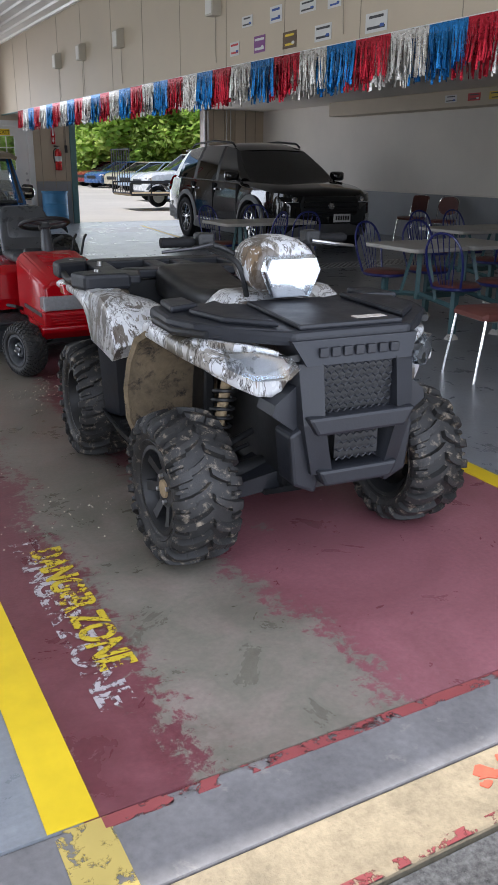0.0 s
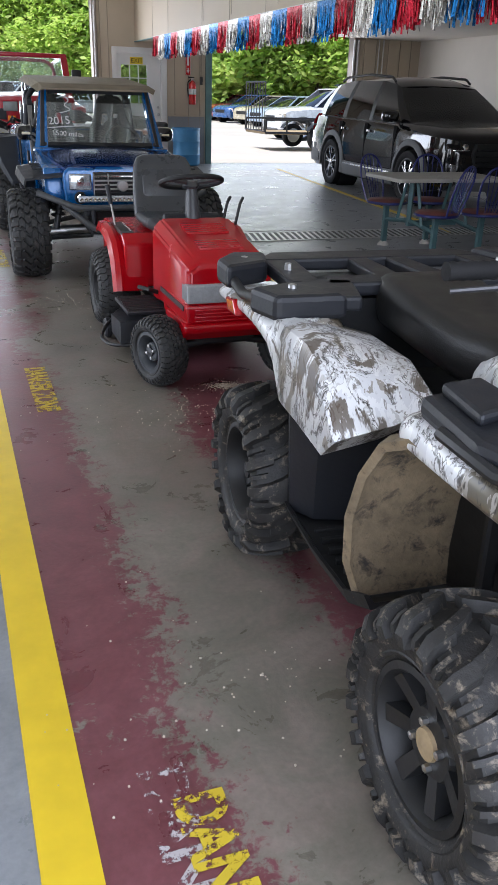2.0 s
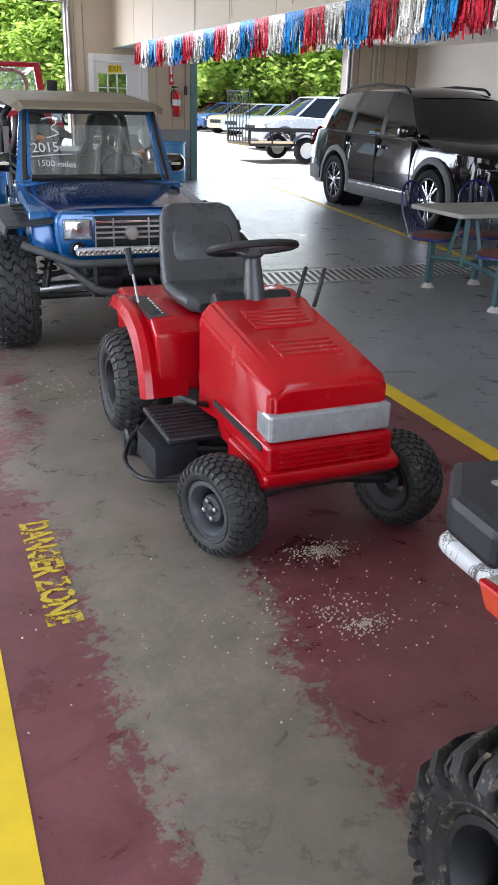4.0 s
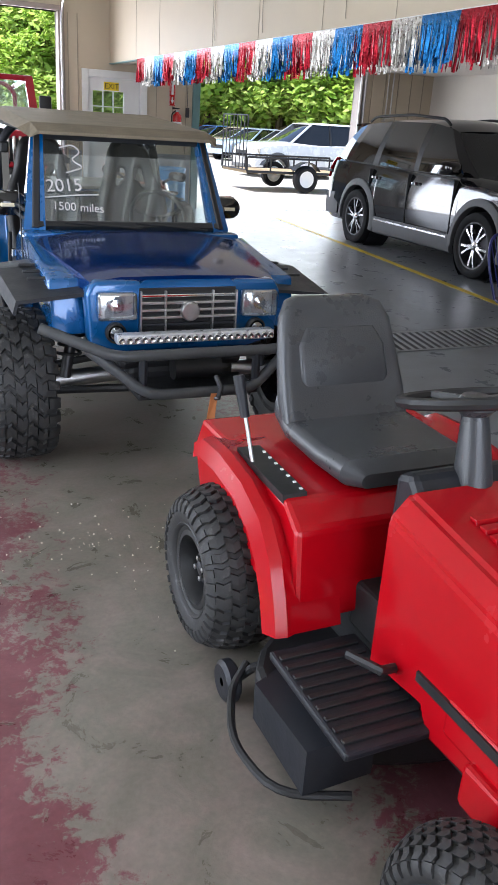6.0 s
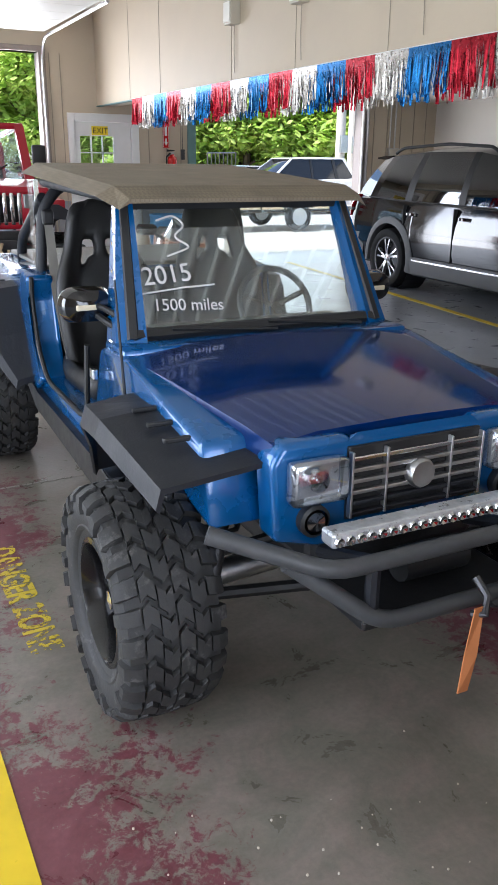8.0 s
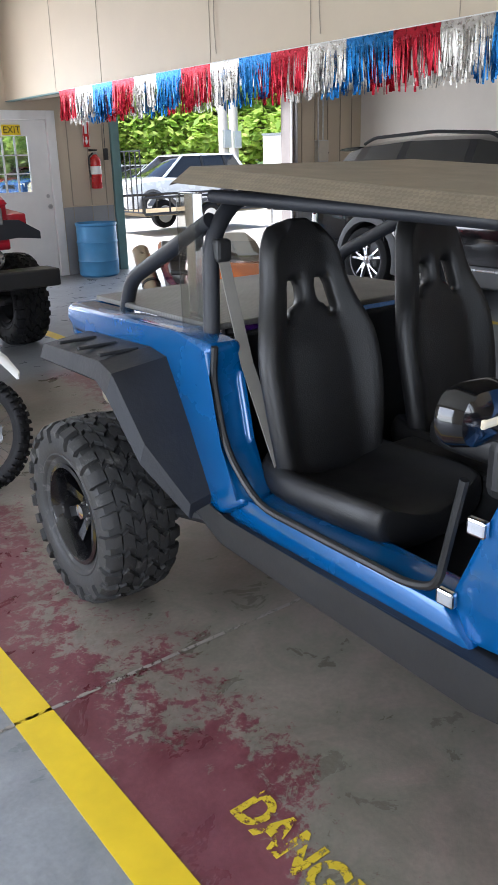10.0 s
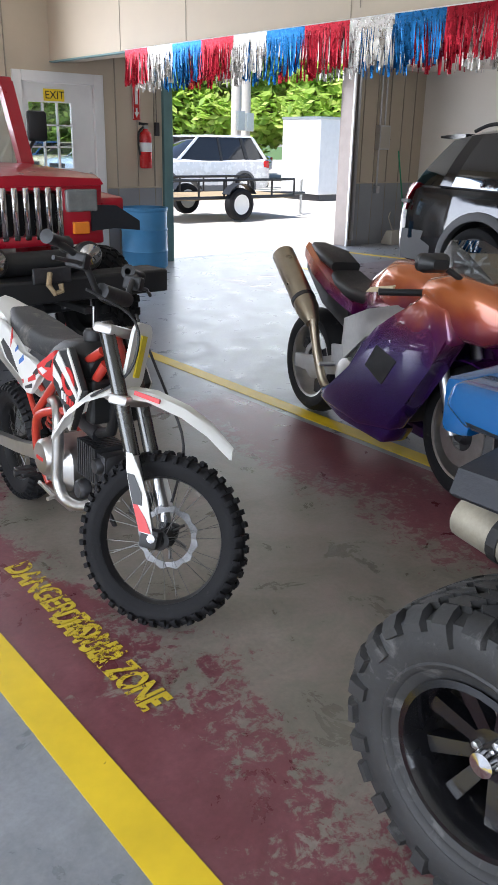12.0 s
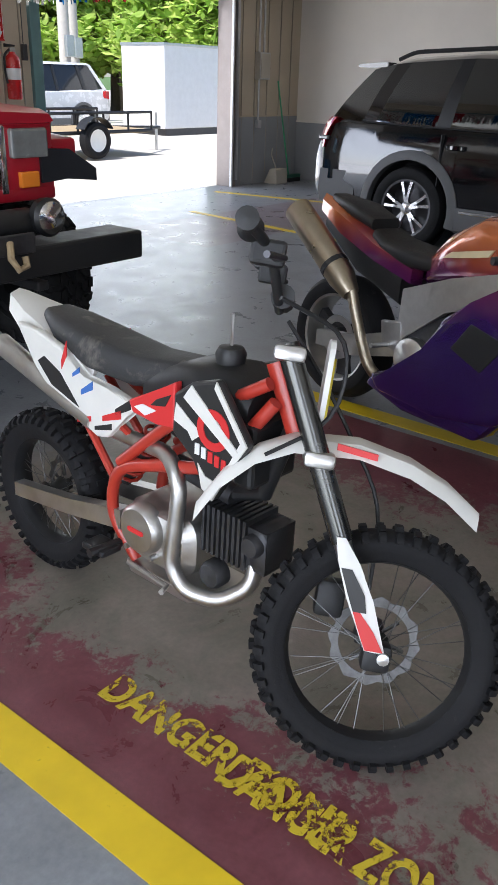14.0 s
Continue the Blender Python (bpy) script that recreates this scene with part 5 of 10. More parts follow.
        m_ = part("mirror", loft([[(sx * (0.555 + px), -0.45 + dy, 1.07 + pz) for px, pz in rrect(0.05, 0, 0.20 * k, 0.13 * k, 0.06 * k, 4)] for dy, k in ((-0.06, 0.4), (-0.04, 0.85), (0.0, 1.0), (0.02, 0.96))]), BLACK_CAR, u, "black oval wing mirror", smooth=True)
        part("mirror_glass", prism([(sx * px, pz) for px, pz in rrect(0.605, 1.07, 0.17, 0.105, 0.05, 4)], "y", -0.428, -0.424), CHROME, m_)
        part("mirror_lamp", box(*sorted((sx * 0.575, sx * 0.655)), -0.512, -0.488, 1.055, 1.08, 0.008), mat("pale_lens", (0.7, 0.62, 0.45), 0.2, coat=0.5), m_)
        for dz in (0.0, 0.045):
            part("mirror_arm", tube([(sx * 0.53, -0.60, 1.0 + dz), (sx * 0.56, -0.55, 1.02 + dz), (sx * 0.59, -0.46, 1.05 + dz * 0.6)], 0.012, 8), BLACK_PL, m_, smooth=True)
        # cage
        part("roll_hoop_post", tube([(sx * 0.53, 0.60, 1.05), (sx * 0.50, 0.63, 1.34), (sx * 0.40, 0.64, 1.455), (0, 0.645, 1.465)], 0.026, 12, round_off=0.08), GREY_PL, u, smooth=True)
        part("clear_strip", box(*sorted((sx * 0.50, sx * 0.53)), 0.665, 0.77, 1.05, 1.47, 0.004), CLEAR, u, "clear plastic cab edge")
        part("rear_brace", tube([(sx * 0.49, 0.64, 1.39), (sx * 0.50, 1.14, 1.17), (sx * 0.50, 1.20, 1.05)], 0.026, 12, round_off=0.08), GREY_PL, u, smooth=True)
        part("roof_rail", tube([(sx * 0.46, -0.42, 1.43), (sx * 0.48, 0.64, 1.46)], 0.02, 10), GREY_PL, u, smooth=True)
        part("seat_belt", loft([[(sx * 0.46, 0.60 + d, 1.30), (sx * 0.50, 0.60 + d, 1.30), (sx * 0.50, 0.603 + d, 1.30), (sx * 0.46, 0.603 + d, 1.30)] if z == 1 else [(sx * 0.47, 0.47, 0.98), (sx * 0.515, 0.47, 0.98), (sx * 0.515, 0.473, 0.98), (sx * 0.47, 0.473, 0.98)] if z == 2 else [(sx * 0.45, 0.33, 0.68), (sx * 0.50, 0.33, 0.68), (sx * 0.50, 0.333, 0.68), (sx * 0.45, 0.333, 0.68)] for z, d in ((1, 0), (2, 0), (3, 0))]), BELT, u, "grey webbing seat belt")
        part("belt_reel", box(*sorted((sx * 0.455, sx * 0.51)), 0.58, 0.63, 1.27, 1.34, 0.012), BLACK_PL, u)
        bucket_seat(u, sx * 0.285, 0.26)
        # lamps
        hl = part("headlight", box(*sorted((sx * 0.245, sx * 0.415)), -1.66, -1.604, 0.715, 0.835, 0.014), LENS, u, "square clear headlight", smooth=True)
        part("reflector", box(*sorted((sx * 0.255, sx * 0.405)), -1.612, -1.606, 0.722, 0.828), HEAD_SILVER, hl)
        part("projector", lathe([(0.0, -1.65), (0.03, -1.642), (0.038, -1.612)], "y", 18, (sx * 0.33, 0, 0.775)), CHROME, hl, smooth=True)
        fg = part("fog_light", lathe([(0.0, -1.635), (0.028, -1.63), (0.036, -1.61), (0.036, -1.57)], "y", 20, (sx * 0.33, 0, 0.655)), CHROME, u, smooth=True)
        part("bezel", lathe([(0.036, -1.63), (0.046, -1.625), (0.046, -1.58)], "y", 20, (sx * 0.33, 0, 0.655)), BLACK_PL, fg, smooth=True)
    # bonnet, nose
    part("bonnet", loft([[(px, -1.56, pz) for px, pz in ((-0.44, 0.80), (-0.43, 0.865), (-0.30, 0.885), (0, 0.89), (0.30, 0.885), (0.43, 0.865), (0.44, 0.80))],
                         [(px, -1.45, pz) for px, pz in ((-0.46, 0.81), (-0.45, 0.885), (-0.31, 0.905), (0, 0.915), (0.31, 0.905), (0.45, 0.885), (0.46, 0.81))],
                         [(px, -1.05, pz) for px, pz in ((-0.52, 0.83), (-0.51, 0.92), (-0.33, 0.945), (0, 0.955), (0.33, 0.945), (0.51, 0.92), (0.52, 0.83))],
                         [(px, -0.74, pz) for px, pz in ((-0.575, 0.84), (-0.57, 0.945), (-0.36, 0.965), (0, 0.975), (0.36, 0.965), (0.57, 0.945), (0.575, 0.84))]]), NAVY, u, "dark glossy blue bonnet", smooth=True)
    part("nose_panel", prism([(-0.44, 0.60), (-0.30, 0.56), (0.30, 0.56), (0.44, 0.60), (0.455, 0.82), (0.42, 0.875), (0.22, 0.875), (0.20, 0.86), (-0.20, 0.86), (-0.22, 0.875), (-0.42, 0.875), (-0.455, 0.82)], "y", -1.60, -1.50, 0.02, 3), BLUE, u, "bright blue nose panel", smooth=True)
    g = part("grille", box(-0.225, 0.225, -1.612, -1.598, 0.635, 0.845, 0.004), BLACK_PL, u, "black grille with chrome bars")
    for k in range(6):
        part("grille_bar", box(-0.22, 0.22, -1.63, -1.61, 0.648 + k * 0.032, 0.661 + k * 0.032, 0.003), CHROME if k == 5 else GREY_PL if k < 2 else STEEL, g)
    for xx in (-0.11, 0.11, -0.222, 0.222):
        part("grille_bar", box(xx - 0.004, xx + 0.004, -1.632, -1.612, 0.645, 0.835, 0.002), STEEL, g)
    part("grille_emblem", lathe([(0.0, -1.652), (0.038, -1.65), (0.044, -1.64), (0.044, -1.62)], "y", 24, (0, 0, 0.745)), STEEL, g, "round chrome emblem", smooth=True)
    # cowl and screen
    part("cowl", box(-0.575, 0.575, -0.78, -0.56, 0.90, 0.965, 0.018), BLUE, u, smooth=True)
    fr = bmesh.new()
    def scr(px, f):
        return (px, -0.66 + 0.23 * f, 0.97 + 0.46 * f)
    for a, b in (((-0.50, 0.03), (0.50, 0.03)), ((-0.445, 0.97), (0.445, 0.97)), ((-0.50, 0.0), (-0.445, 1.0)), ((0.50, 0.0), (0.445, 1.0))):
        tube([scr(*a), scr(*b)], 0.026, 6, fr)
    part("screen_frame", fr, BLACK_PL, u)
    gl = part("windscreen", loft([[scr(-0.49, 0.02), scr(0.49, 0.02), tuple(c + d for c, d in zip(scr(0.49, 0.02), (0, 0.004, 0))), tuple(c + d for c, d in zip(scr(-0.49, 0.02), (0, 0.004, 0)))],
                                  [scr(-0.44, 0.98), scr(0.44, 0.98), tuple(c + d for c, d in zip(scr(0.44, 0.98), (0, 0.004, 0))), tuple(c + d for c, d in zip(scr(-0.44, 0.98), (0, 0.004, 0)))]]), GLASS, u, "clear windscreen with white handwriting")
    gl.visible_shadow = False
    up = Matrix.Translation((0, 0, 0)) @ pose(0, 0, 0, 63.5, 0, 0)
    text_mesh("handwriting", "2015", 0.095, CHALK, Matrix.Translation((-0.43, -0.66 + 0.23 * 0.38 - 0.012, 0.97 + 0.46 * 0.38)) @ up @ pose(0, 0, 0, 0, 0, 3), gl)
    text_mesh("handwriting", "1500 miles", 0.062, CHALK, Matrix.Translation((-0.41, -0.66 + 0.23 * 0.20 - 0.012, 0.97 + 0.46 * 0.20)) @ up @ pose(0, 0, 0, 0, 0, -3), gl)
    part("handwriting", tube([(p[0], p[1] - 0.010, p[2]) for p in (scr(-0.45, 0.32), scr(-0.28, 0.35), scr(-0.16, 0.36))], 0.0035, 5), CHALK, gl)
    part("handwriting", tube([(p[0], p[1] - 0.010, p[2]) for p in (scr(-0.34, 0.84), scr(-0.27, 0.88), scr(-0.23, 0.80), scr(-0.29, 0.72), scr(-0.22, 0.64), scr(-0.32, 0.58))], 0.004, 5, round_off=0.03), CHALK, gl)
    for a, b in (((0.05, 0.01), (-0.36, 0.07)), ((0.42, 0.0), (0.02, 0.07))):
        part("wiper", tube([(scr(*a)[0], scr(*a)[1] - 0.03, scr(*a)[2]), (scr(*b)[0], scr(*b)[1] - 0.025, scr(*b)[2])], 0.007, 6), BLACK_PL, u, smooth=True)
    part("aerial", tube([(-0.60, -0.86, 0.80), (-0.60, -0.80, 1.20)], [0.006, 0.003], 6), BLACK_PL, u, smooth=True)
    part("aerial_base", lathe([(0.0, 0.82), (0.016, 0.815), (0.02, 0.79)], "z", 12, (-0.60, -0.86, 0)), BLACK_PL, u, smooth=True)
    # roof of tread plate with a bevelled drip edge
    rf = part("roof", loft([[(px, -0.56, 1.40 + pz) for px, pz in ((-0.50, 0.0), (-0.46, 0.035), (0.46, 0.035), (0.50, 0.0), (0.46, 0.02), (-0.46, 0.02))],
                            [(px, -0.44, 1.44 + pz) for px, pz in ((-0.545, 0.0), (-0.48, 0.035), (0.48, 0.035), (0.545, 0.0), (0.48, 0.02), (-0.48, 0.02))],
                            [(px, 0.30, 1.48 + pz) for px, pz in ((-0.56, 0.0), (-0.49, 0.04), (0.49, 0.04), (0.56, 0.0), (0.49, 0.025), (-0.49, 0.025))],
                            [(px, 0.74, 1.50 + pz) for px, pz in ((-0.56, 0.0), (-0.49, 0.045), (0.49, 0.045), (0.56, 0.0), (0.49, 0.03), (-0.49, 0.03))],
                            [(px, 0.82, 1.49 + pz) for px, pz in ((-0.52, 0.0), (-0.46, 0.02), (0.46, 0.02), (0.52, 0.0), (0.46, 0.01), (-0.46, 0.01))]]), ROOF_PLATE, u, "tan tread-plate roof")
    # tub, bed
    part("tub_floor", box(-0.50, 0.50, -0.60, 0.60, 0.44, 0.50, 0.01), BLACK_PL, u)
    part("firewall", box(-0.48, 0.48, -0.62, -0.56, 0.50, 0.92, 0.01), BLACK_PL, u)
    part("dashboard", box(-0.47, 0.47, -0.58, -0.38, 0.82, 0.97, 0.03), BLACK_PL, u)
    part("centre_console", box(-0.06, 0.06, -0.45, 0.3, 0.5, 0.68, 0.02), BLACK_PL, u)
    soften(part("armrest", loft(rings_y([(-0.22, 0, 0.05, 0.72, 0.78, 0.02), (-0.18, 0, 0.07, 0.71, 0.80, 0.03), (0.10, 0, 0.075, 0.71, 0.81, 0.03), (0.14, 0, 0.06, 0.73, 0.79, 0.02)])), VINYL, u, "padded black armrest"), 1)
    part("rear_bulkhead", box(-0.50, 0.50, 0.57, 0.61, 0.50, 1.05, 0.01), BLACK_PL, u)
    ring = [(0.27 + 0.165 * math.cos(2 * math.pi * k / 24), -0.26 + 0.165 * math.sin(2 * math.pi * k / 24) * 0.45, 0.98 + 0.165 * math.sin(2 * math.pi * k / 24) * 0.89) for k in range(24)]
    sw = part("steering_wheel", tube(ring, 0.014, 8, close=True), BLACK_PL, u, smooth=True)
    for a in (20, 160, 270):
        part("spoke", tube([(0.27, -0.26, 0.98), (0.27 + 0.16 * math.cos(radians(a)), -0.26 + 0.16 * math.sin(radians(a)) * 0.45, 0.98 + 0.16 * math.sin(radians(a)) * 0.89)], 0.012, 6), BLACK_PL, sw)
    part("steering_shaft", tube([(0.27, -0.26, 0.98), (0.27, -0.50, 0.88)], 0.02, 8), BLACK_PL, u, smooth=True)
    part("bed_cover", box(-0.52, 0.52, 0.60, 1.40, 1.065, 1.085, 0.006), BED_PLATE, u, "grey tread-plate bed cover")
    part("tailgate", box(-0.60, 0.60, 1.40, 1.48, 0.93, 1.06, 0.02), BLUE, u, smooth=True)
    part("engine_block", box(-0.35, 0.35, 0.6, 1.35, 0.40, 0.80, 0.06), DARKSTEEL, u)
    part("chassis", box(-0.26, 0.26, -1.55, 1.4, 0.36, 0.48, 0.03), BLACK_PL, u)
    part("front_frame", box(-0.30, 0.30, -1.55, -1.0, 0.46, 0.60, 0.03), BLACK_PL, u)
    mf = part("muffler", tube([(-0.42, 1.50, 0.665), (-0.47, 1.16, 0.645)], 0.058, 18), mat("sooty_tan_muffler", (0.36, 0.33, 0.26), 0.5, 0.6, var=0.25, scale=12), u, "tan exhaust muffler", smooth=True)
    part("muffler_strap", tube([(-0.4376, 1.38, 0.6575), (-0.442, 1.35, 0.656)], 0.062, 18), BLACK_PL, mf)
    part("muffler_hanger", tube([(-0.445, 1.33, 0.67), (-0.40, 1.3, 0.80)], 0.012, 8), BLACK_PL, u, smooth=True)
    # bumper of bent tube, light bar, winch
    for pts in ([(-0.66, -1.66, 0.70), (-0.38, -1.80, 0.60), (0.38, -1.80, 0.60), (0.66, -1.66, 0.70)],
                [(-0.48, -1.74, 0.62), (-0.24, -1.82, 0.43), (0.24, -1.82, 0.43), (0.48, -1.74, 0.62)]):
        part("bumper_tube", tube(pts, 0.024, 12, round_off=0.07), TUBE_GREY, u, smooth=True)
    for xx in (-0.26, 0.26):
        part("bumper_stay", tube([(xx, -1.80, 0.60), (xx, -1.80, 0.44)], 0.02, 8), GREY_PL, u, smooth=True)
        part("bumper_stay", tube([(xx, -1.79, 0.60), (xx, -1.55, 0.52)], 0.02, 8), GREY_PL, u, smooth=True)
    part("bumper_plate", box(-0.28, 0.28, -1.80, -1.56, 0.40, 0.43, 0.008), BLACK_PL, u)
    lb = part("light_bar", box(-0.36, 0.36, -1.76, -1.70, 0.638, 0.680, 0.008), HEAD_SILVER, u, "row of small clear lamps in a silver bar")
    for k in range(22):
        part("lamp", lathe([(0.0, -1.764), (0.012, -1.768), (0.015, -1.762), (0.015, -1.756)], "y", 8, (-0.34 + k * 0.0324, 0, 0.657)), CHROME, lb)
    part("winch", tube([(-0.09, -1.68, 0.50), (0.13, -1.68, 0.50)], 0.05, 14), BLACK_PL, u, smooth=True)
    part("winch_hook", tube([(0.06, -1.83, 0.50), (0.07, -1.87, 0.46), (0.05, -1.89, 0.42), (0.03, -1.86, 0.41)], 0.012, 8), DARKSTEEL, u, smooth=True)
    part("winch_strap", loft([[(0.02, -1.88, 0.44), (0.05, -1.88, 0.44), (0.05, -1.884, 0.44), (0.02, -1.884, 0.44)], [(0.0, -1.88, 0.30), (0.035, -1.89, 0.30), (0.035, -1.894, 0.30), (0.0, -1.884, 0.30)], [(-0.03, -1.90, 0.20), (0.005, -1.90, 0.20), (0.005, -1.904, 0.20), (-0.03, -1.904, 0.20)]]), mat("orange_strap", (0.55, 0.2, 0.07), 0.8), u, "faded orange winch strap")
    return u


buggy(1.525, 9.75)


# ---- cars ----
DARKGLASS = mat("dark_glass", (0.012, 0.013, 0.014), 0.04, var=0.05, bumps=0, coat=0.5, spec=0.35)
HEAD_PALE = mat("pale_headlight", (0.17, 0.175, 0.17), 0.2, var=0.15, scale=20, coat=0.6)
CLAD = mat("grey_cladding", (0.10, 0.102, 0.105), 0.55, var=0.1)
MACHINED = mat("machined_alloy", (0.62, 0.62, 0.63), 0.25, 1.0, var=0.05, bumps=0)


def car_ring(yy, hwb, hw, hws, z0, zm, zs, zt):
    return [(-hwb, yy, z0), (-hw, yy, zm), (-hw * 0.995, yy, (zm + zs) / 2 + 0.05), (-hw * 0.97, yy, zs), (-hws, yy, zt - 0.02), (-hws * 0.6, yy, zt), (hws * 0.6, yy, zt), (hws, yy, zt - 0.02), (hw * 0.97, yy, zs), (hw * 0.995, yy, (zm + zs) / 2 + 0.05), (hw, yy, zm), (hwb, yy, z0)]


def alloy_wheel(parent, x, y, R, face, detail):
    e = new("wheel")
    e.parent = parent
    e.matrix_basis = pose(x, y, R, 11 * y, 0, 0)
    w = 0.235
    rim = R * 0.70
    part("tyre", lathe([(rim, -0.42 * w), (rim + 0.02, -0.49 * w), (R * 0.88, -0.53 * w), (R * 0.97, -0.46 * w), (R, -0.3 * w), (R, 0.3 * w), (R * 0.97, 0.46 * w), (R * 0.88, 0.53 * w), (rim + 0.02, 0.49 * w), (rim, 0.42 * w)], "x", 40), RUBBER, e, smooth=True)
    rm = part("rim", lathe([(rim + 0.006, face * 0.45 * w), (rim - 0.014, face * 0.44 * w), (rim - 0.025, face * 0.25 * w), (rim - 0.03, -face * 0.2 * w), (0.0, -face * 0.22 * w)], "x", 40), DARKSTEEL, e, smooth=True)
    d = face * 0.40 * w
    if detail:
        for k in range(5):
            for off in (-0.11, 0.11):
                q = 2 * math.pi * k / 5
                a0, a1 = q, q + off * 1.9
                p0, p1 = (0.05, a0 + off), (rim - 0.012, a1)
                ring = []
                for (r, a), hw_, dd in ((p0, 0.016, 0.0), ((0.5 * rim, (p0[1] + p1[1]) / 2), 0.0115, face * 0.006), (p1, 0.014, 0.0)):
                    c, s = math.cos(a), math.sin(a)
                    ring.append([(d + dd, r * c - hw_ * s, r * s + hw_ * c), (d + dd, r * c + hw_ * s, r * s - hw_ * c), (d - face * 0.04, r * c + hw_ * s, r * s - hw_ * c), (d - face * 0.04, r * c - hw_ * s, r * s + hw_ * c)])
                part("spoke", loft(ring), MACHINED, rm)
    else:
        part("spoke", lathe([(0.0, d), (rim * 0.8, d - face * 0.01), (rim - 0.014, d)], "x", 24), MACHINED, rm)
    part("hub_cap", lathe([(0.0, d + face * 0.012), (0.04, d + face * 0.01), (0.062, d - face * 0.005), (0.062, d - face * 0.04)], "x", 20), MACHINED, rm, smooth=True)
    return e


def car(name, label, x, y, rz, paint, L=5.0, W=1.98, H=1.77, wb=2.86, R=0.378, suv=True, category="car", group="", z=0.0):
    c = thing(name, x, y, z, label, category, rz, group)
    hw, f, b = W / 2, -L / 2, L / 2
    fw = f + (L - wb) * 0.44
    rw = fw + wb
    zb, zc = 0.585 * H, 0.64 * H
    part("body", loft([car_ring(f, hw * 0.70, hw * 0.74, hw * 0.62, 0.38, 0.52, 0.42 * H, 0.48 * H),
                       car_ring(f + 0.10, hw * 0.86, hw * 0.90, hw * 0.74, 0.27, 0.46, 0.47 * H, 0.545 * H),
                       car_ring(f + 0.35, hw * 0.93, hw * 0.98, hw * 0.80, 0.25, 0.46, 0.54 * H, 0.595 * H),
                       car_ring(f + 0.29 * L, hw * 0.95, hw, hw * 0.83, 0.25, 0.46, zb, zc),
                       car_ring(f + 0.50 * L, hw * 0.95, hw, hw * 0.86, 0.25, 0.46, zb, zc - 0.04),
                       car_ring(b - 0.9, hw * 0.95, hw, hw * 0.86, 0.25, 0.46, zb + 0.01, zc),
                       car_ring(b - 0.2, hw * 0.93, hw * 0.965, hw * 0.84, 0.28, 0.48, zb, zc),
                       car_ring(b, hw * 0.84, hw * 0.88, hw * 0.78, 0.38, 0.52, zb - 0.05, zb + 0.02)]), paint, c, smooth=True)
    y0, y1, y2, y3 = f + 0.28 * L, f + 0.46 * L, (b - 0.62) if suv else (b - 1.55), (b - 0.08) if suv else (b - 0.55)
    zr = H - 0.05

    def gring(yy, z0, z1, h0, h1):
        return [(-h0, yy, z0), (-h1, yy, z1 - 0.03), (-h1 * 0.9, yy, z1), (h1 * 0.9, yy, z1), (h1, yy, z1 - 0.03), (h0, yy, z0)]
    base = zc - 0.08
    part("side_glass", loft([gring(y0, base, base + 0.06, hw * 0.86, hw * 0.84), gring(y1, base, zr - 0.025, hw * 0.90, hw * 0.68), gring(y2, base, zr - 0.005, hw * 0.90, hw * 0.68), gring(y3, base, base + 0.06, hw * 0.84, hw * 0.80)]), DARKGLASS, c, "dark tinted glasshouse", smooth=True)
    part("roof", loft([[(-hw * 0.66, y1 - 0.05, zr - 0.03), (hw * 0.66, y1 - 0.05, zr - 0.03), (hw * 0.64, y1 - 0.05, zr), (-hw * 0.64, y1 - 0.05, zr)],
                       [(-hw * 0.70, y1 + 0.3, zr - 0.03), (hw * 0.70, y1 + 0.3, zr - 0.03), (hw * 0.64, y1 + 0.3, zr + 0.035), (-hw * 0.64, y1 + 0.3, zr + 0.035)],
                       [(-hw * 0.70, y2, zr - 0.02), (hw * 0.70, y2, zr - 0.02), (hw * 0.64, y2, zr + 0.03), (-hw * 0.64, y2, zr + 0.03)],
                       [(-hw * 0.66, y2 + 0.14, zr - 0.03), (hw * 0.66, y2 + 0.14, zr - 0.03), (hw * 0.62, y2 + 0.14, zr), (-hw * 0.62, y2 + 0.14, zr)]]), paint, c, smooth=True)
    for sx in (-1, 1):
        def post(ya, za, ha, yb2, zb2, hb, wid):
            return loft([[(sx * (ha + o), ya + d, za) for o, d in ((-0.03, -wid), (0.012, -wid), (0.012, wid), (-0.03, wid))], [(sx * (hb + o), yb2 + d, zb2) for o, d in ((-0.03, -wid * 0.8), (0.012, -wid * 0.8), (0.012, wid * 0.8), (-0.03, wid * 0.8))]])
        part("pillar", post(y0 + 0.05, base + 0.05, hw * 0.86, y1, zr - 0.02, hw * 0.665, 0.05), paint, c)
        ym = y1 + (y2 - y1) * 0.36
        part("pillar", post(ym, base, hw * 0.90, ym, zr - 0.02, hw * 0.685, 0.04), BLACK_PL, c)
        ym2 = y1 + (y2 - y1) * 0.80
        part("pillar", post(ym2 + 0.1, base, hw * 0.90, ym2, zr - 0.02, hw * 0.685, 0.06), BLACK_PL if suv else paint, c)
        part("pillar", post(y3 - 0.06, base + 0.04, hw * 0.84, y2 + 0.06, zr - 0.02, hw * 0.67, 0.07), paint, c)
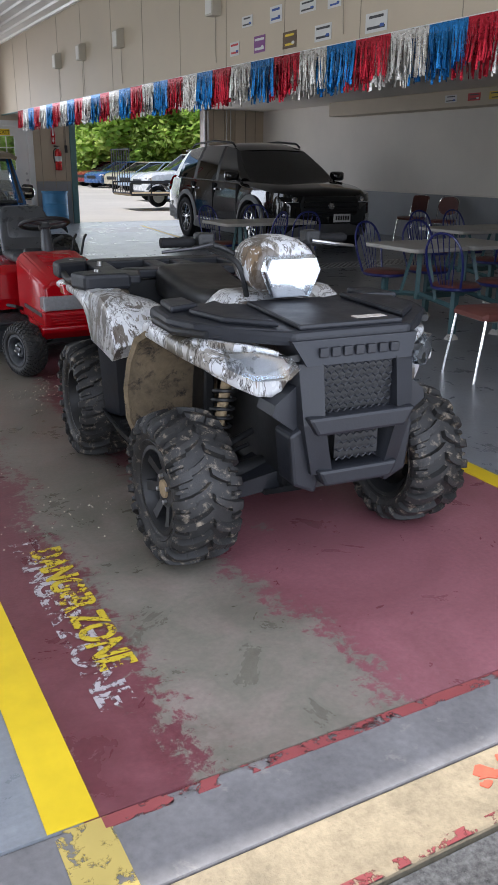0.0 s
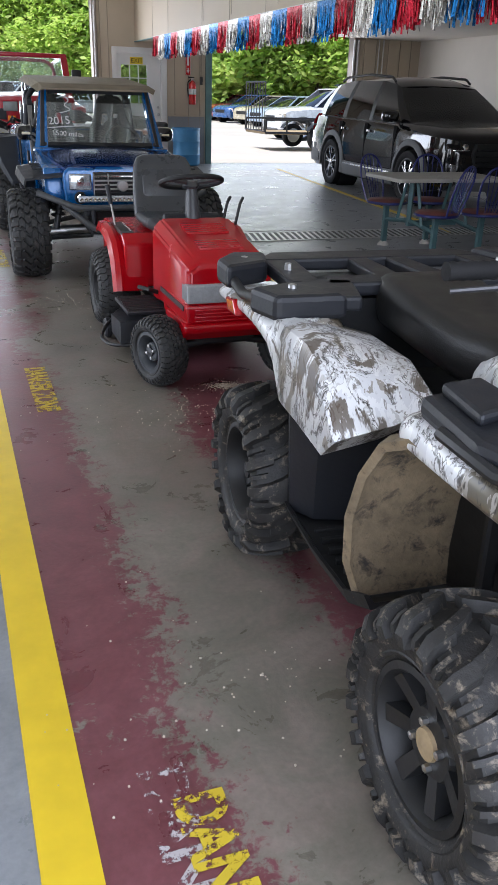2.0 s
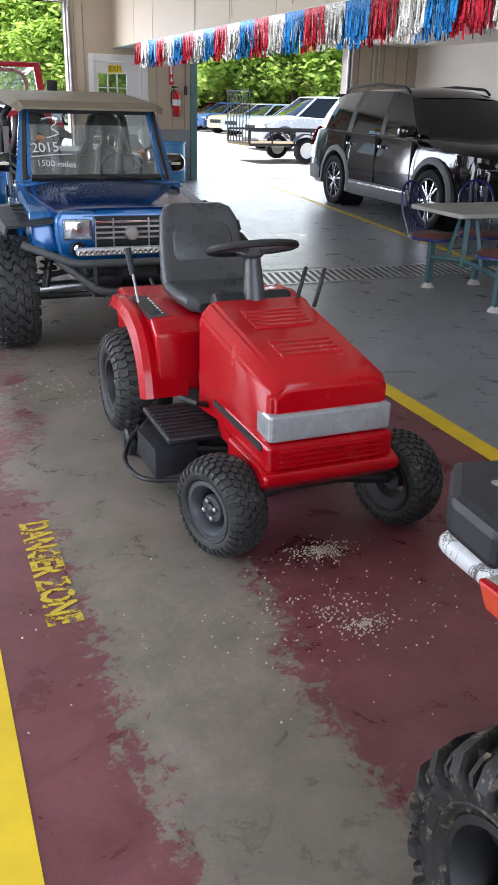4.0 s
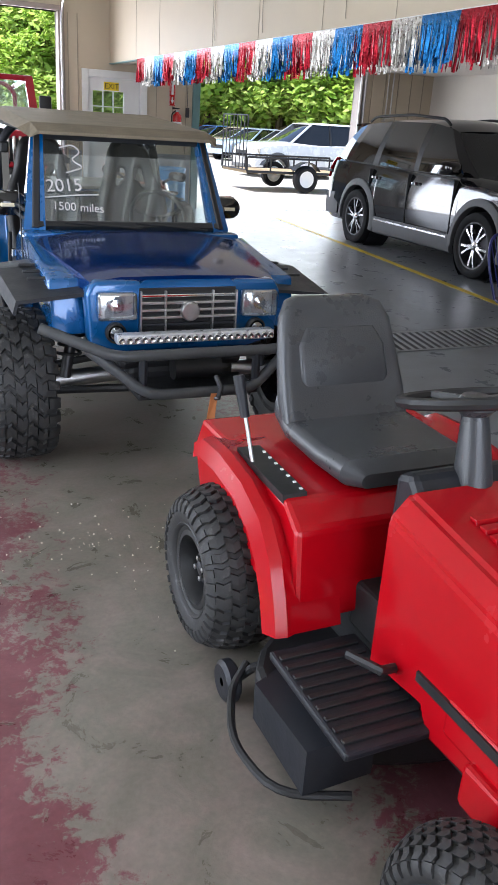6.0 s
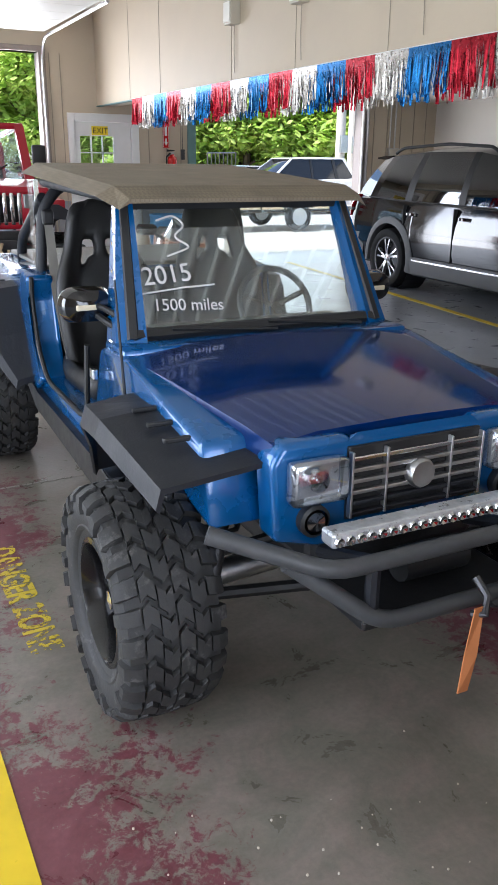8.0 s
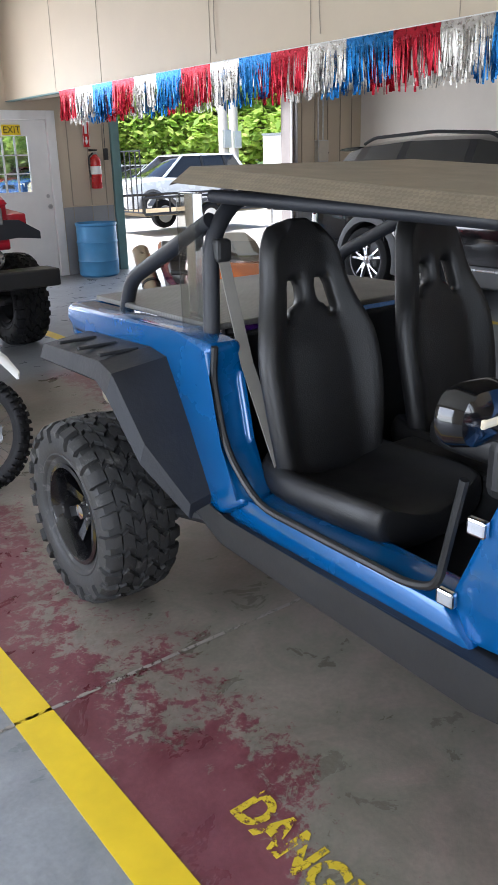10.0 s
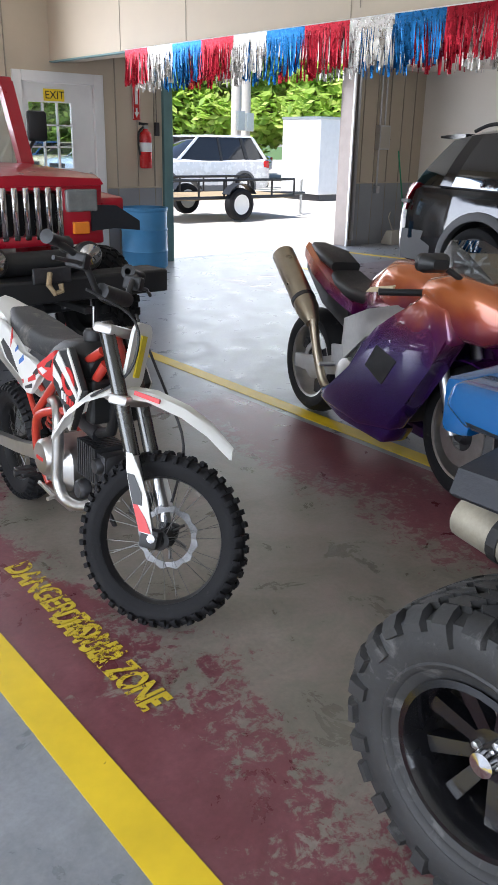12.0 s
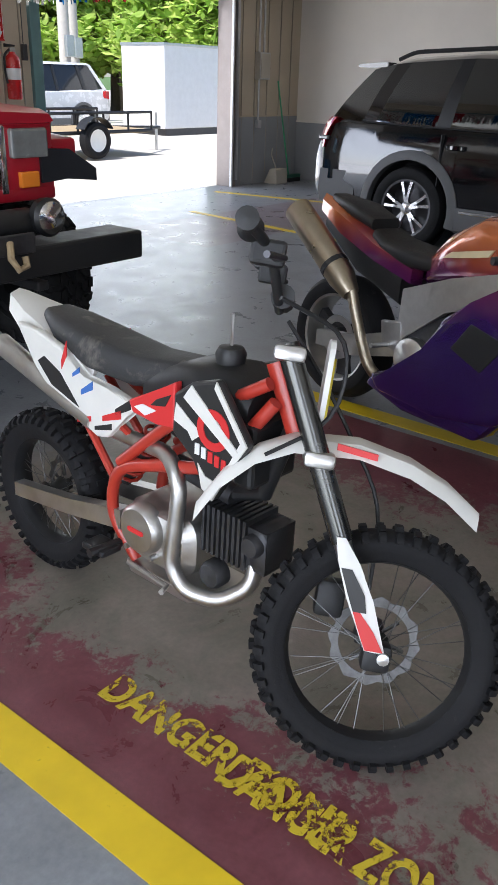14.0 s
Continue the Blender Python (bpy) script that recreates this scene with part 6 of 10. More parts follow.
        for yy in (fw, rw):
            alloy_wheel(c, sx * (hw - 0.065), yy, R, sx, False)
            part("wheel_well", lathe([(0.0, sx * (hw + 0.004)), (R + 0.045, sx * (hw + 0.004)), (R + 0.05, sx * (hw - 0.06))], "x", 32, (0, yy, R + 0.01)), BLACK_PL, c)
            ar = [[(sx * (hw - 0.05), yy - math.cos(radians(a)) * r, R + math.sin(radians(a)) * r) for r in (R + 0.045, R + 0.11)] + [(sx * (hw + 0.035), yy - math.cos(radians(a)) * r, R + math.sin(radians(a)) * r) for r in (R + 0.11, R + 0.045)] for a in range(-12, 193, 12)]
            part("wheel_arch", loft(ar), CLAD if suv else paint, c, smooth=True)
        part("sill", box(*sorted((sx * (hw - 0.08), sx * (hw + 0.012))), fw + R + 0.08, rw - R - 0.08, 0.24, 0.40, 0.02), CLAD if suv else paint, c)
        hl = part("headlight", loft([[(sx * (hw * 0.50), f + 0.035, z) for z in (0.47 * H - 0.13, 0.47 * H)] + [(sx * hw * 0.50, f + 0.12, 0.47 * H), (sx * hw * 0.50, f + 0.12, 0.47 * H - 0.13)],
                                     [(sx * (hw * 0.80), f + 0.055, z) for z in (0.47 * H - 0.12, 0.47 * H + 0.03)] + [(sx * hw * 0.80, f + 0.15, 0.47 * H + 0.03), (sx * hw * 0.80, f + 0.15, 0.47 * H - 0.12)],
                                     [(sx * (hw * 0.955), f + 0.22, z) for z in (0.47 * H - 0.10, 0.47 * H + 0.05)] + [(sx * hw * 0.90, f + 0.30, 0.47 * H + 0.05), (sx * hw * 0.90, f + 0.30, 0.47 * H - 0.10)]]), CHROME, c, smooth=True)
        part("tail_light", loft([[(sx * hw * 0.72, b - 0.03, z) for z in (0.50 * H, 0.60 * H)] + [(sx * hw * 0.72, b - 0.12, 0.60 * H), (sx * hw * 0.72, b - 0.12, 0.50 * H)],
                                 [(sx * (hw * 0.93), b - 0.055, z) for z in (0.485 * H, 0.60 * H)] + [(sx * hw * 0.93, b - 0.14, 0.60 * H), (sx * hw * 0.93, b - 0.14, 0.485 * H)],
                                 [(sx * (hw * 0.985), b - 0.22, z) for z in (0.50 * H, 0.60 * H)] + [(sx * hw * 0.95, b - 0.30, 0.60 * H), (sx * hw * 0.95, b - 0.30, 0.50 * H)]]), RED_LENS, c, smooth=True)
    part("grille", box(-hw * 0.46, hw * 0.46, f - 0.012, f + 0.10, 0.34 * H, 0.455 * H, 0.02), BLACK_PL, c)
    part("front_bumper", box(-hw * 0.72, hw * 0.72, f - 0.015, f + 0.12, 0.26, 0.40, 0.03), CLAD if suv else paint, c)
    part("rear_bumper", box(-hw * 0.86, hw * 0.86, b - 0.12, b + 0.02, 0.30, 0.55, 0.04), CLAD if suv else paint, c, smooth=True)
    return c


def pairwise(seq):
    return zip(seq, seq[1:])


def suv(x, y, rz):
    """A large five-door with a lofted hull, cut wheel arches, real window openings and a cabin behind them."""
    c = thing("parked_suv", x, y, 0, "glossy black sport utility vehicle with machined alloy wheels", "car", rz)
    HW, R, fw, rw = 0.99, 0.378, -1.57, 1.29
    RA = 0.455

    def lerp_table(tab, v):
        for (a, p), (b, q) in pairwise(tab):
            if v <= b:
                return p + (q - p) * max(0.0, (v - a) / (b - a))
        return tab[-1][1]
    wide = ((-2.52, 0.62), (-2.46, 0.78), (-2.34, 0.90), (-2.1, 0.965), (-1.6, 1.0), (1.7, 1.0), (2.2, 0.975), (2.4, 0.93), (2.50, 0.84))
    top = ((-2.52, 0.80), (-2.48, 0.93), (-2.36, 1.01), (-2.0, 1.075), (-1.2, 1.155), (-0.9, 1.15), (2.1, 1.15), (2.34, 1.13), (2.43, 1.02), (2.50, 0.80))
    belt = ((-2.52, 0.74), (-2.44, 0.86), (-2.2, 0.95), (-1.6, 1.02), (-1.0, 1.07), (2.2, 1.11), (2.40, 1.0), (2.50, 0.76))
    under = ((-2.52, 0.46), (-2.40, 0.30), (-2.2, 0.25), (2.2, 0.28), (2.40, 0.36), (2.50, 0.48))

    def floor_z(v):
        z = lerp_table(under, v)
        for cw in (fw, rw):
            d = abs(v - cw)
            if d < RA:
                z = max(z, R + math.sqrt(RA * RA - d * d))
        return z

    def side(z):
        return lerp_table(((0.25, 0.93), (0.42, 0.985), (0.60, 1.0), (0.80, 0.992), (0.95, 0.968), (1.11, 0.925)), z)
    ys = sorted(set([round(-2.52 + 0.07 * k, 3) for k in range(72)] + [2.50] + [round(cw + d, 3) for cw in (fw, rw) for d in (-RA - 0.004, -RA, -RA + 0.02, RA - 0.02, RA, RA + 0.004)]))
    ys = [v for v in ys if v <= 2.50]
    rings = []
    for v in ys:
        w, z0, zb, zt = HW * lerp_table(wide, v), floor_z(v), lerp_table(belt, v), lerp_table(top, v)
        zs = [z0 + (zb - z0) * f for f in (0, 0.15, 0.35, 0.55, 0.72, 0.88, 1.0)]
        half = [(w * side(z), z) for z in zs] + [(w * 0.885, zb + (zt - zb) * 0.45), (w * 0.80, zb + (zt - zb) * 0.80), (w * 0.45, zt), (w * 0.0, zt + 0.012)]
        rings.append([(-a, v, z) for a, z in half] + [(a, v, z) for a, z in reversed(half[:-1])])
    part("body", loft(rings), BLACK_CAR, c, "glossy black painted body", smooth=True)
    # cabin frame: pairs of foot and head stations down each side
    st = [(-1.34, -0.50, 1.10, 1.60, 0.66), (-1.10, -0.38, 1.105, 1.635, 0.675), (-0.06, -0.04, 1.11, 1.685, 0.695), (0.06, 0.06, 1.11, 1.69, 0.70), (0.98, 0.90, 1.115, 1.695, 0.70), (1.13, 1.02, 1.12, 1.69, 0.70), (1.78, 1.56, 1.135, 1.655, 0.69), (1.93, 1.72, 1.14, 1.64, 0.685), (2.36, 1.98, 1.15, 1.59, 0.655)]
    foot = [HW * 0.90 * (0.94 if k == 0 else 0.90 if k == len(st) - 1 else 1.0) for k in range(len(st))]

    def shell(name, faces, thick, material, label=""):
        bm = bmesh.new()
        for f in faces:
            bm.faces.new([bm.verts.new(p) for p in f])
        bmesh.ops.remove_doubles(bm, verts=bm.verts[:], dist=0.0005)
        bmesh.ops.recalc_face_normals(bm, faces=bm.faces[:])
        bmesh.ops.solidify(bm, geom=bm.faces[:], thickness=thick)
        return part(name, bm, material, c, label, smooth=True)

    def pt(k, sx, f):
        yb, yt, zb, zt, ht = st[k]
        bow = 0.035 * math.sin(math.pi * f)
        return (sx * (foot[k] + (HW * ht / 0.7 * 0.70 - foot[k]) * f + bow), yb + (yt - yb) * f, zb - 0.03 + (zt - zb + 0.03) * f)
    N = 5
    for sx in (-1, 1):
        for k, nm in enumerate(("a_pillar", "front_side_window", "b_pillar", "rear_side_window", "c_pillar", "quarter_window", "d_pillar", "wrap_window")):
            pane = nm.endswith("window")
            fs = [[pt(k, sx, i / N), pt(k + 1, sx, i / N), pt(k + 1, sx, (i + 1) / N), pt(k, sx, (i + 1) / N)] for i in range(N)]
            shell(nm, fs, 0.004 if pane else 0.03, GLASS_DARK if pane else BLACK_PL if nm[0] in "bc" else BLACK_CAR)
        part("belt_trim", tube([(sx * (foot[k] + 0.008), st[k][0], st[k][2] - 0.012) for k in range(1, 8)], 0.009, 6), BLACK_PL, c, smooth=True)

    def bar_row(k, f, push):
        p, q = pt(k, -1, f), pt(k, 1, f)
        return [(p[0] + (q[0] - p[0]) * i / 8, p[1] + push * math.sin(math.pi * i / 8), p[2] + 0.012 * math.sin(math.pi * i / 8)) for i in range(9)]
    for nm, k, push in (("windscreen", 0, -0.16), ("rear_window", 8, 0.10)):
        rows = [bar_row(k, i / N, push) for i in range(N + 1)]
        shell(nm, [[a[i], a[i + 1], b[i + 1], b[i]] for a, b in pairwise(rows) for i in range(8)], 0.004, GLASS_DARK if k else GLASS)
    roof_rows = []
    for k in range(len(st)):
        p = pt(k, 1, 1.0)
        push = -0.16 if k == 0 else 0.10 if k == len(st) - 1 else 0
        roof_rows.append([(p[0] * g, p[1] + push * (1 - g * g), p[2] + 0.072 * (1 - abs(g) ** 2.6) * (0.35 if k in (0, 8) else 1)) for g in (-1, -0.93, -0.8, -0.5, 0, 0.5, 0.8, 0.93, 1)])
    shell("roof", [[a[i], a[i + 1], b[i + 1], b[i]] for a, b in pairwise(roof_rows) for i in range(8)], 0.03, BLACK_CAR, "black roof panel")
    part("spoiler", loft([[(-0.62, v, z), (0.62, v, z), (0.62, v, z - t), (-0.62, v, z - t)] for v, z, t in ((1.86, 1.655, 0.04), (2.05, 1.648, 0.045), (2.20, 1.630, 0.02))]), BLACK_CAR, c, smooth=True)
    for sx in (-1, 1):
        part("roof_rail", tube([(sx * 0.655, -0.30, 1.675), (sx * 0.655, -0.18, 1.745), (sx * 0.66, 0.6, 1.785), (sx * 0.655, 1.55, 1.745), (sx * 0.645, 1.72, 1.68)], 0.019, 8, round_off=0.1), BLACK_PL, c, smooth=True)
        for yy in (fw, rw):
            alloy_wheel(c, sx * (HW - 0.09), yy, R, sx, True)
            part("wheel_well", lathe([(RA - 0.004, sx * (HW - 0.03)), (RA - 0.006, sx * 0.62), (0.0, sx * 0.62)], "x", 32, (0, yy, R)), BLACK_PL, c)
            ar = []
            for a in range(-16, 197, 12):
                q = radians(a)
                ar.append([(sx * (HW + o), yy - math.cos(q) * r, R + math.sin(q) * r) for o, r in ((-0.07, RA - 0.012), (0.022, RA - 0.012), (0.026, RA + 0.03), (0.004, RA + 0.075), (-0.05, RA + 0.075))])
            part("wheel_arch", loft(ar), CLAD, c, "grey plastic wheel arch", smooth=True)
        part("sill", loft([[(sx * a, v, z) for a, z in ((0.90, 0.20), (0.985, 0.235), (1.004, 0.36), (0.997, 0.44), (0.90, 0.44))] for v in (fw + RA + 0.03, rw - RA - 0.03)]), CLAD, c, "grey plastic sill", smooth=True)
        part("sill_strip", box(*sorted((sx * 0.99, sx * 1.010)), fw + RA + 0.10, rw - RA - 0.10, 0.392, 0.416, 0.005), MACHINED, c)
        for yy, tilt in ((-1.02, 0.0), (0.0, 0.0), (1.0, 0.0)):
            part("door_gap", prism([(yy - 0.004, 0.45), (yy + 0.004, 0.45), (yy + 0.004, 1.06), (yy - 0.004, 1.06)], "x", sx * 0.93, sx * 0.9935), BLACK_PL, c)
        for yy in (-0.16, 0.86):
            part("door_handle", loft([[(sx * a, yy + d, 0.955 + z) for a, z in ((0.95, -0.018), (hh, -0.016), (hh, 0.014), (0.95, 0.016))] for d, hh in ((-0.10, 0.972), (-0.07, 0.995), (0.07, 0.995), (0.10, 0.972))]), BLACK_CAR, c, smooth=True)
        mi = part("mirror", loft([[(sx * (1.06 + px), -1.0 + dy, 1.19 + pz) for px, pz in rrect(0, 0, 0.25 * k, 0.16 * k, 0.05 * k, 3)] for dy, k in ((-0.11, 0.45), (-0.07, 0.85), (-0.02, 1.0), (0.04, 1.0))]), BLACK_CAR, c, smooth=True)
        part("mirror_foot", tube([(sx * 0.90, -1.02, 1.11), (sx * 0.99, -1.0, 1.15)], 0.03, 8), BLACK_PL, mi)
        part("mirror_glass", prism([(sx * px, pz) for px, pz in rrect(1.06, 1.19, 0.22, 0.135, 0.04, 3)], "y", 0.0 - 0.958, -0.954), CHROME, mi)
        hl = part("headlight", loft([[(sx * a, v, z) for v, z in ((v0, z0), (v0 + 0.02, z1), (v0 + 0.12, z1), (v0 + 0.12, z0))] for a, v0, z0, z1 in ((0.50, -2.515, 0.80, 0.915), (0.70, -2.475, 0.795, 0.93), (0.86, -2.36, 0.80, 0.95), (0.945, -2.16, 0.83, 0.965))]), DARKGLASS, c, "dark swept-back headlight", smooth=True)
        part("lamp_cup", lathe([(0.0, -2.495), (0.035, -2.50), (0.045, -2.47)], "y", 16, (sx * 0.63, 0, 0.86)), CHROME, hl, smooth=True)
        part("lamp_strip", box(*sorted((sx * 0.55, sx * 0.80)), -2.50, -2.40, 0.805, 0.822, 0.004), CHROME, hl)
        part("fog_bezel", prism([(sx * 0.55, 0.46), (sx * 0.80, 0.50), (sx * 0.82, 0.64), (sx * 0.60, 0.60)], "y", -2.47, -2.36, 0.015), MACHINED, c, "bright fog lamp surround")
        part("fog_lamp", lathe([(0.0, -2.49), (0.045, -2.488), (0.055, -2.46)], "y", 18, (sx * 0.68, 0, 0.555)), DARKGLASS, c)
        tl = part("tail_light", loft([[(sx * a, v, z) for a, v in ((o, y0), (o2, y0 + 0.10), (o2 - 0.06, y0 + 0.12), (o - 0.10, y0 + 0.02))] for z, o, o2, y0 in ((0.86, 0.935, 0.86, 2.345), (1.0, 0.935, 0.865, 2.315), (1.10, 0.905, 0.86, 2.27), (1.15, 0.875, 0.83, 2.24))]), RED_LENS, c, "red wrap-round tail light", smooth=True)
        part("clear_band", box(*sorted((sx * 0.86, sx * 0.945)), 2.30, 2.40, 0.935, 0.975, 0.008), HEAD_PALE, tl)
        s_ = part("front_seat", loft([[(sx * 0.40 + px, v + pz, z) for px, pz in rrect(0, 0, 2 * hw_, th, 0.04, 3)] for v, z, hw_, th in ((0.05, 0.75, 0.24, 0.50), (0.10, 0.86, 0.24, 0.46), (0.26, 0.92, 0.23, 0.16), (0.33, 1.20, 0.22, 0.13), (0.37, 1.30, 0.17, 0.10))]), VINYL, c, smooth=True)
        part("headrest", loft([[(sx * 0.40 + px, 0.38 + pz, z) for px, pz in rrect(0, 0, 2 * hw_, 0.10, 0.04, 3)] for z, hw_ in ((1.32, 0.10), (1.38, 0.13), (1.48, 0.12), (1.52, 0.09))]), VINYL, s_, smooth=True)
    part("rear_bench", loft([[(px, v + pz, z) for px, pz in rrect(0, 0, 1.36, th, 0.05, 3)] for v, z, th in ((0.98, 0.78, 0.5), (1.16, 0.95, 0.16), (1.24, 1.28, 0.12))]), VINYL, c, smooth=True)
    part("dashboard", box(-0.78, 0.78, -1.16, -0.72, 1.0, 1.16, 0.05), BLACK_PL, c, smooth=True)
    part("steering_wheel", tube([(-0.40 * -1 + 0.18 * math.cos(a), -0.60 + 0.05 * math.sin(a), 1.13 + 0.17 * math.sin(a)) for a in [2 * math.pi * k / 20 for k in range(20)]], 0.014, 6, close=True), BLACK_PL, c, smooth=True)
    g = part("grille", prism([(-0.50, 0.60), (0.50, 0.60), (0.56, 0.76), (0.50, 0.90), (-0.50, 0.90), (-0.56, 0.76)], "y", -2.56, -2.42, 0.02), BLACK_PL, c, "black front grille")
    for z in (0.66, 0.74, 0.82):
        part("grille_bar", box(-0.50, 0.50, -2.575, -2.55, z - 0.014, z + 0.014, 0.006), BLACK_CAR, g)
    part("grille_badge", lathe([(0.0, -2.59), (0.05, -2.588), (0.06, -2.57)], "y", 18, (0, 0, 0.75)), MACHINED, g)
    part("front_bumper", loft([[(a, v, z) for v, z in ((v0, 0.28), (v0 - 0.02, 0.36), (v0, 0.47), (v0 + 0.2, 0.47), (v0 + 0.2, 0.28))] for a, v0 in ((-0.86, -2.28), (-0.66, -2.47), (-0.3, -2.54), (0.3, -2.54), (0.66, -2.47), (0.86, -2.28))]), CLAD, c, "grey lower bumper", smooth=True)
    part("rear_bumper", loft([[(a, v, z) for v, z in ((v0, 0.34), (v0 + 0.03, 0.45), (v0 + 0.01, 0.66), (v0 - 0.2, 0.66), (v0 - 0.2, 0.34))] for a, v0 in ((-0.97, 2.12), (-0.93, 2.36), (-0.7, 2.49), (0.7, 2.49), (0.93, 2.36), (0.97, 2.12))]), CLAD, c, "grey lower rear bumper", smooth=True)
    pl = part("number_plate", box(0.04, 0.36, -2.60, -2.585, 0.50, 0.63, 0.004), WHITE, c, "white number plate")
    for k in range(6):
        part("plate_mark", box(0.075 + k * 0.045, 0.105 + k * 0.045, -2.604, -2.599, 0.535, 0.60), BLACK_PL, pl)
    return c


suv(7.62, 13.95, -2.2)


# ---- dirt bike ----
DISC = mat("worn_brake_disc", (0.16, 0.16, 0.16), 0.45, 1.0, var=0.3, scale=30)


def spoked_wheel(parent, y, R, w, rim, name, n=32, disc_x=0.05):
    e = new(name)
    e.parent = parent
    e.matrix_basis = pose(0, y, R - 0.004)
    part("tyre", tyre_mesh(R, w, rim, 0.013, "knob", 56), RUBBER, e, smooth=True)
    part("rim", lathe([(rim + 0.004, -0.36 * w), (rim - 0.006, -0.34 * w), (rim - 0.012, -0.15 * w), (rim - 0.016, 0), (rim - 0.012, 0.15 * w), (rim - 0.006, 0.34 * w), (rim + 0.004, 0.36 * w)], "x", 48), BLACK_PL, e, "black spoked rim", smooth=True)
    h = part("hub", lathe([(0.0, -0.06), (0.018, -0.058), (0.02, -0.035), (0.034, -0.03), (0.022, -0.01), (0.022, 0.01), (0.034, 0.03), (0.02, 0.035), (0.018, 0.058), (0, 0.06)], "x", 20), BLACK_PL, e, smooth=True)
    for k in range(n):
        a = 2 * math.pi * k / n
        b = a + (0.32 if k % 4 < 2 else -0.32)
        sx = -1 if k % 2 else 1
        part("spoke", tube([(sx * 0.028, 0.032 * math.cos(a), 0.032 * math.sin(a)), (0, (rim - 0.012) * math.cos(b), (rim - 0.012) * math.sin(b))], 0.0012, 5), DISC, h)
    ds = bmesh.new()
    prof = []
    rd = 0.105 if R > 0.29 else 0.095
    for k in range(48):
        a = 2 * math.pi * k / 48
        prof.append((a, rd + 0.005 * math.cos(12 * a)))
    ring_o = [(disc_x, r * math.cos(a), r * math.sin(a)) for a, r in prof]
    ring_i = [(disc_x, rd * 0.80 * math.cos(a), rd * 0.80 * math.sin(a)) for a, r in prof]
    loft([ring_i, ring_o, [(p[0] + 0.004, p[1], p[2]) for p in ring_o], [(p[0] + 0.004, p[1], p[2]) for p in ring_i], ring_i], False, ds)
    for k in range(6):
        a = 2 * math.pi * k / 6
        tube([(disc_x + 0.002, 0.03 * math.cos(a), 0.03 * math.sin(a)), (disc_x + 0.002, rd * 0.7 * math.cos(a + 0.2), rd * 0.7 * math.sin(a + 0.2))], 0.005, 5, ds)
    part("brake_disc", ds, DISC, e, "scalloped steel brake disc")
    return e


BIKE_RED = mat("red_frame_paint", (0.42, 0.035, 0.02), 0.35, var=0.1, scale=12, coat=0.3)
WHITE_PL = mat("white_plastic", (0.70, 0.69, 0.65), 0.4, var=0.06, scale=8, dirt=(0.45, 0.41, 0.34), dirt_at=0.7)
DUSTY_SEAT = mat("dusty_black_seat", (0.03, 0.031, 0.033), 0.55, var=0.2, scale=5, fine=200, bumps=0.2, dirt=(0.14, 0.13, 0.115), dirt_at=0.55)
STICK = [mat("sticker_" + n, c, 0.4, var=0.05) for n, c in (("red", (0.6, 0.03, 0.03)), ("black", (0.02, 0.02, 0.02)), ("white", (0.75, 0.75, 0.74)), ("blue", (0.05, 0.15, 0.45)), ("yellow", (0.75, 0.6, 0.03)))]


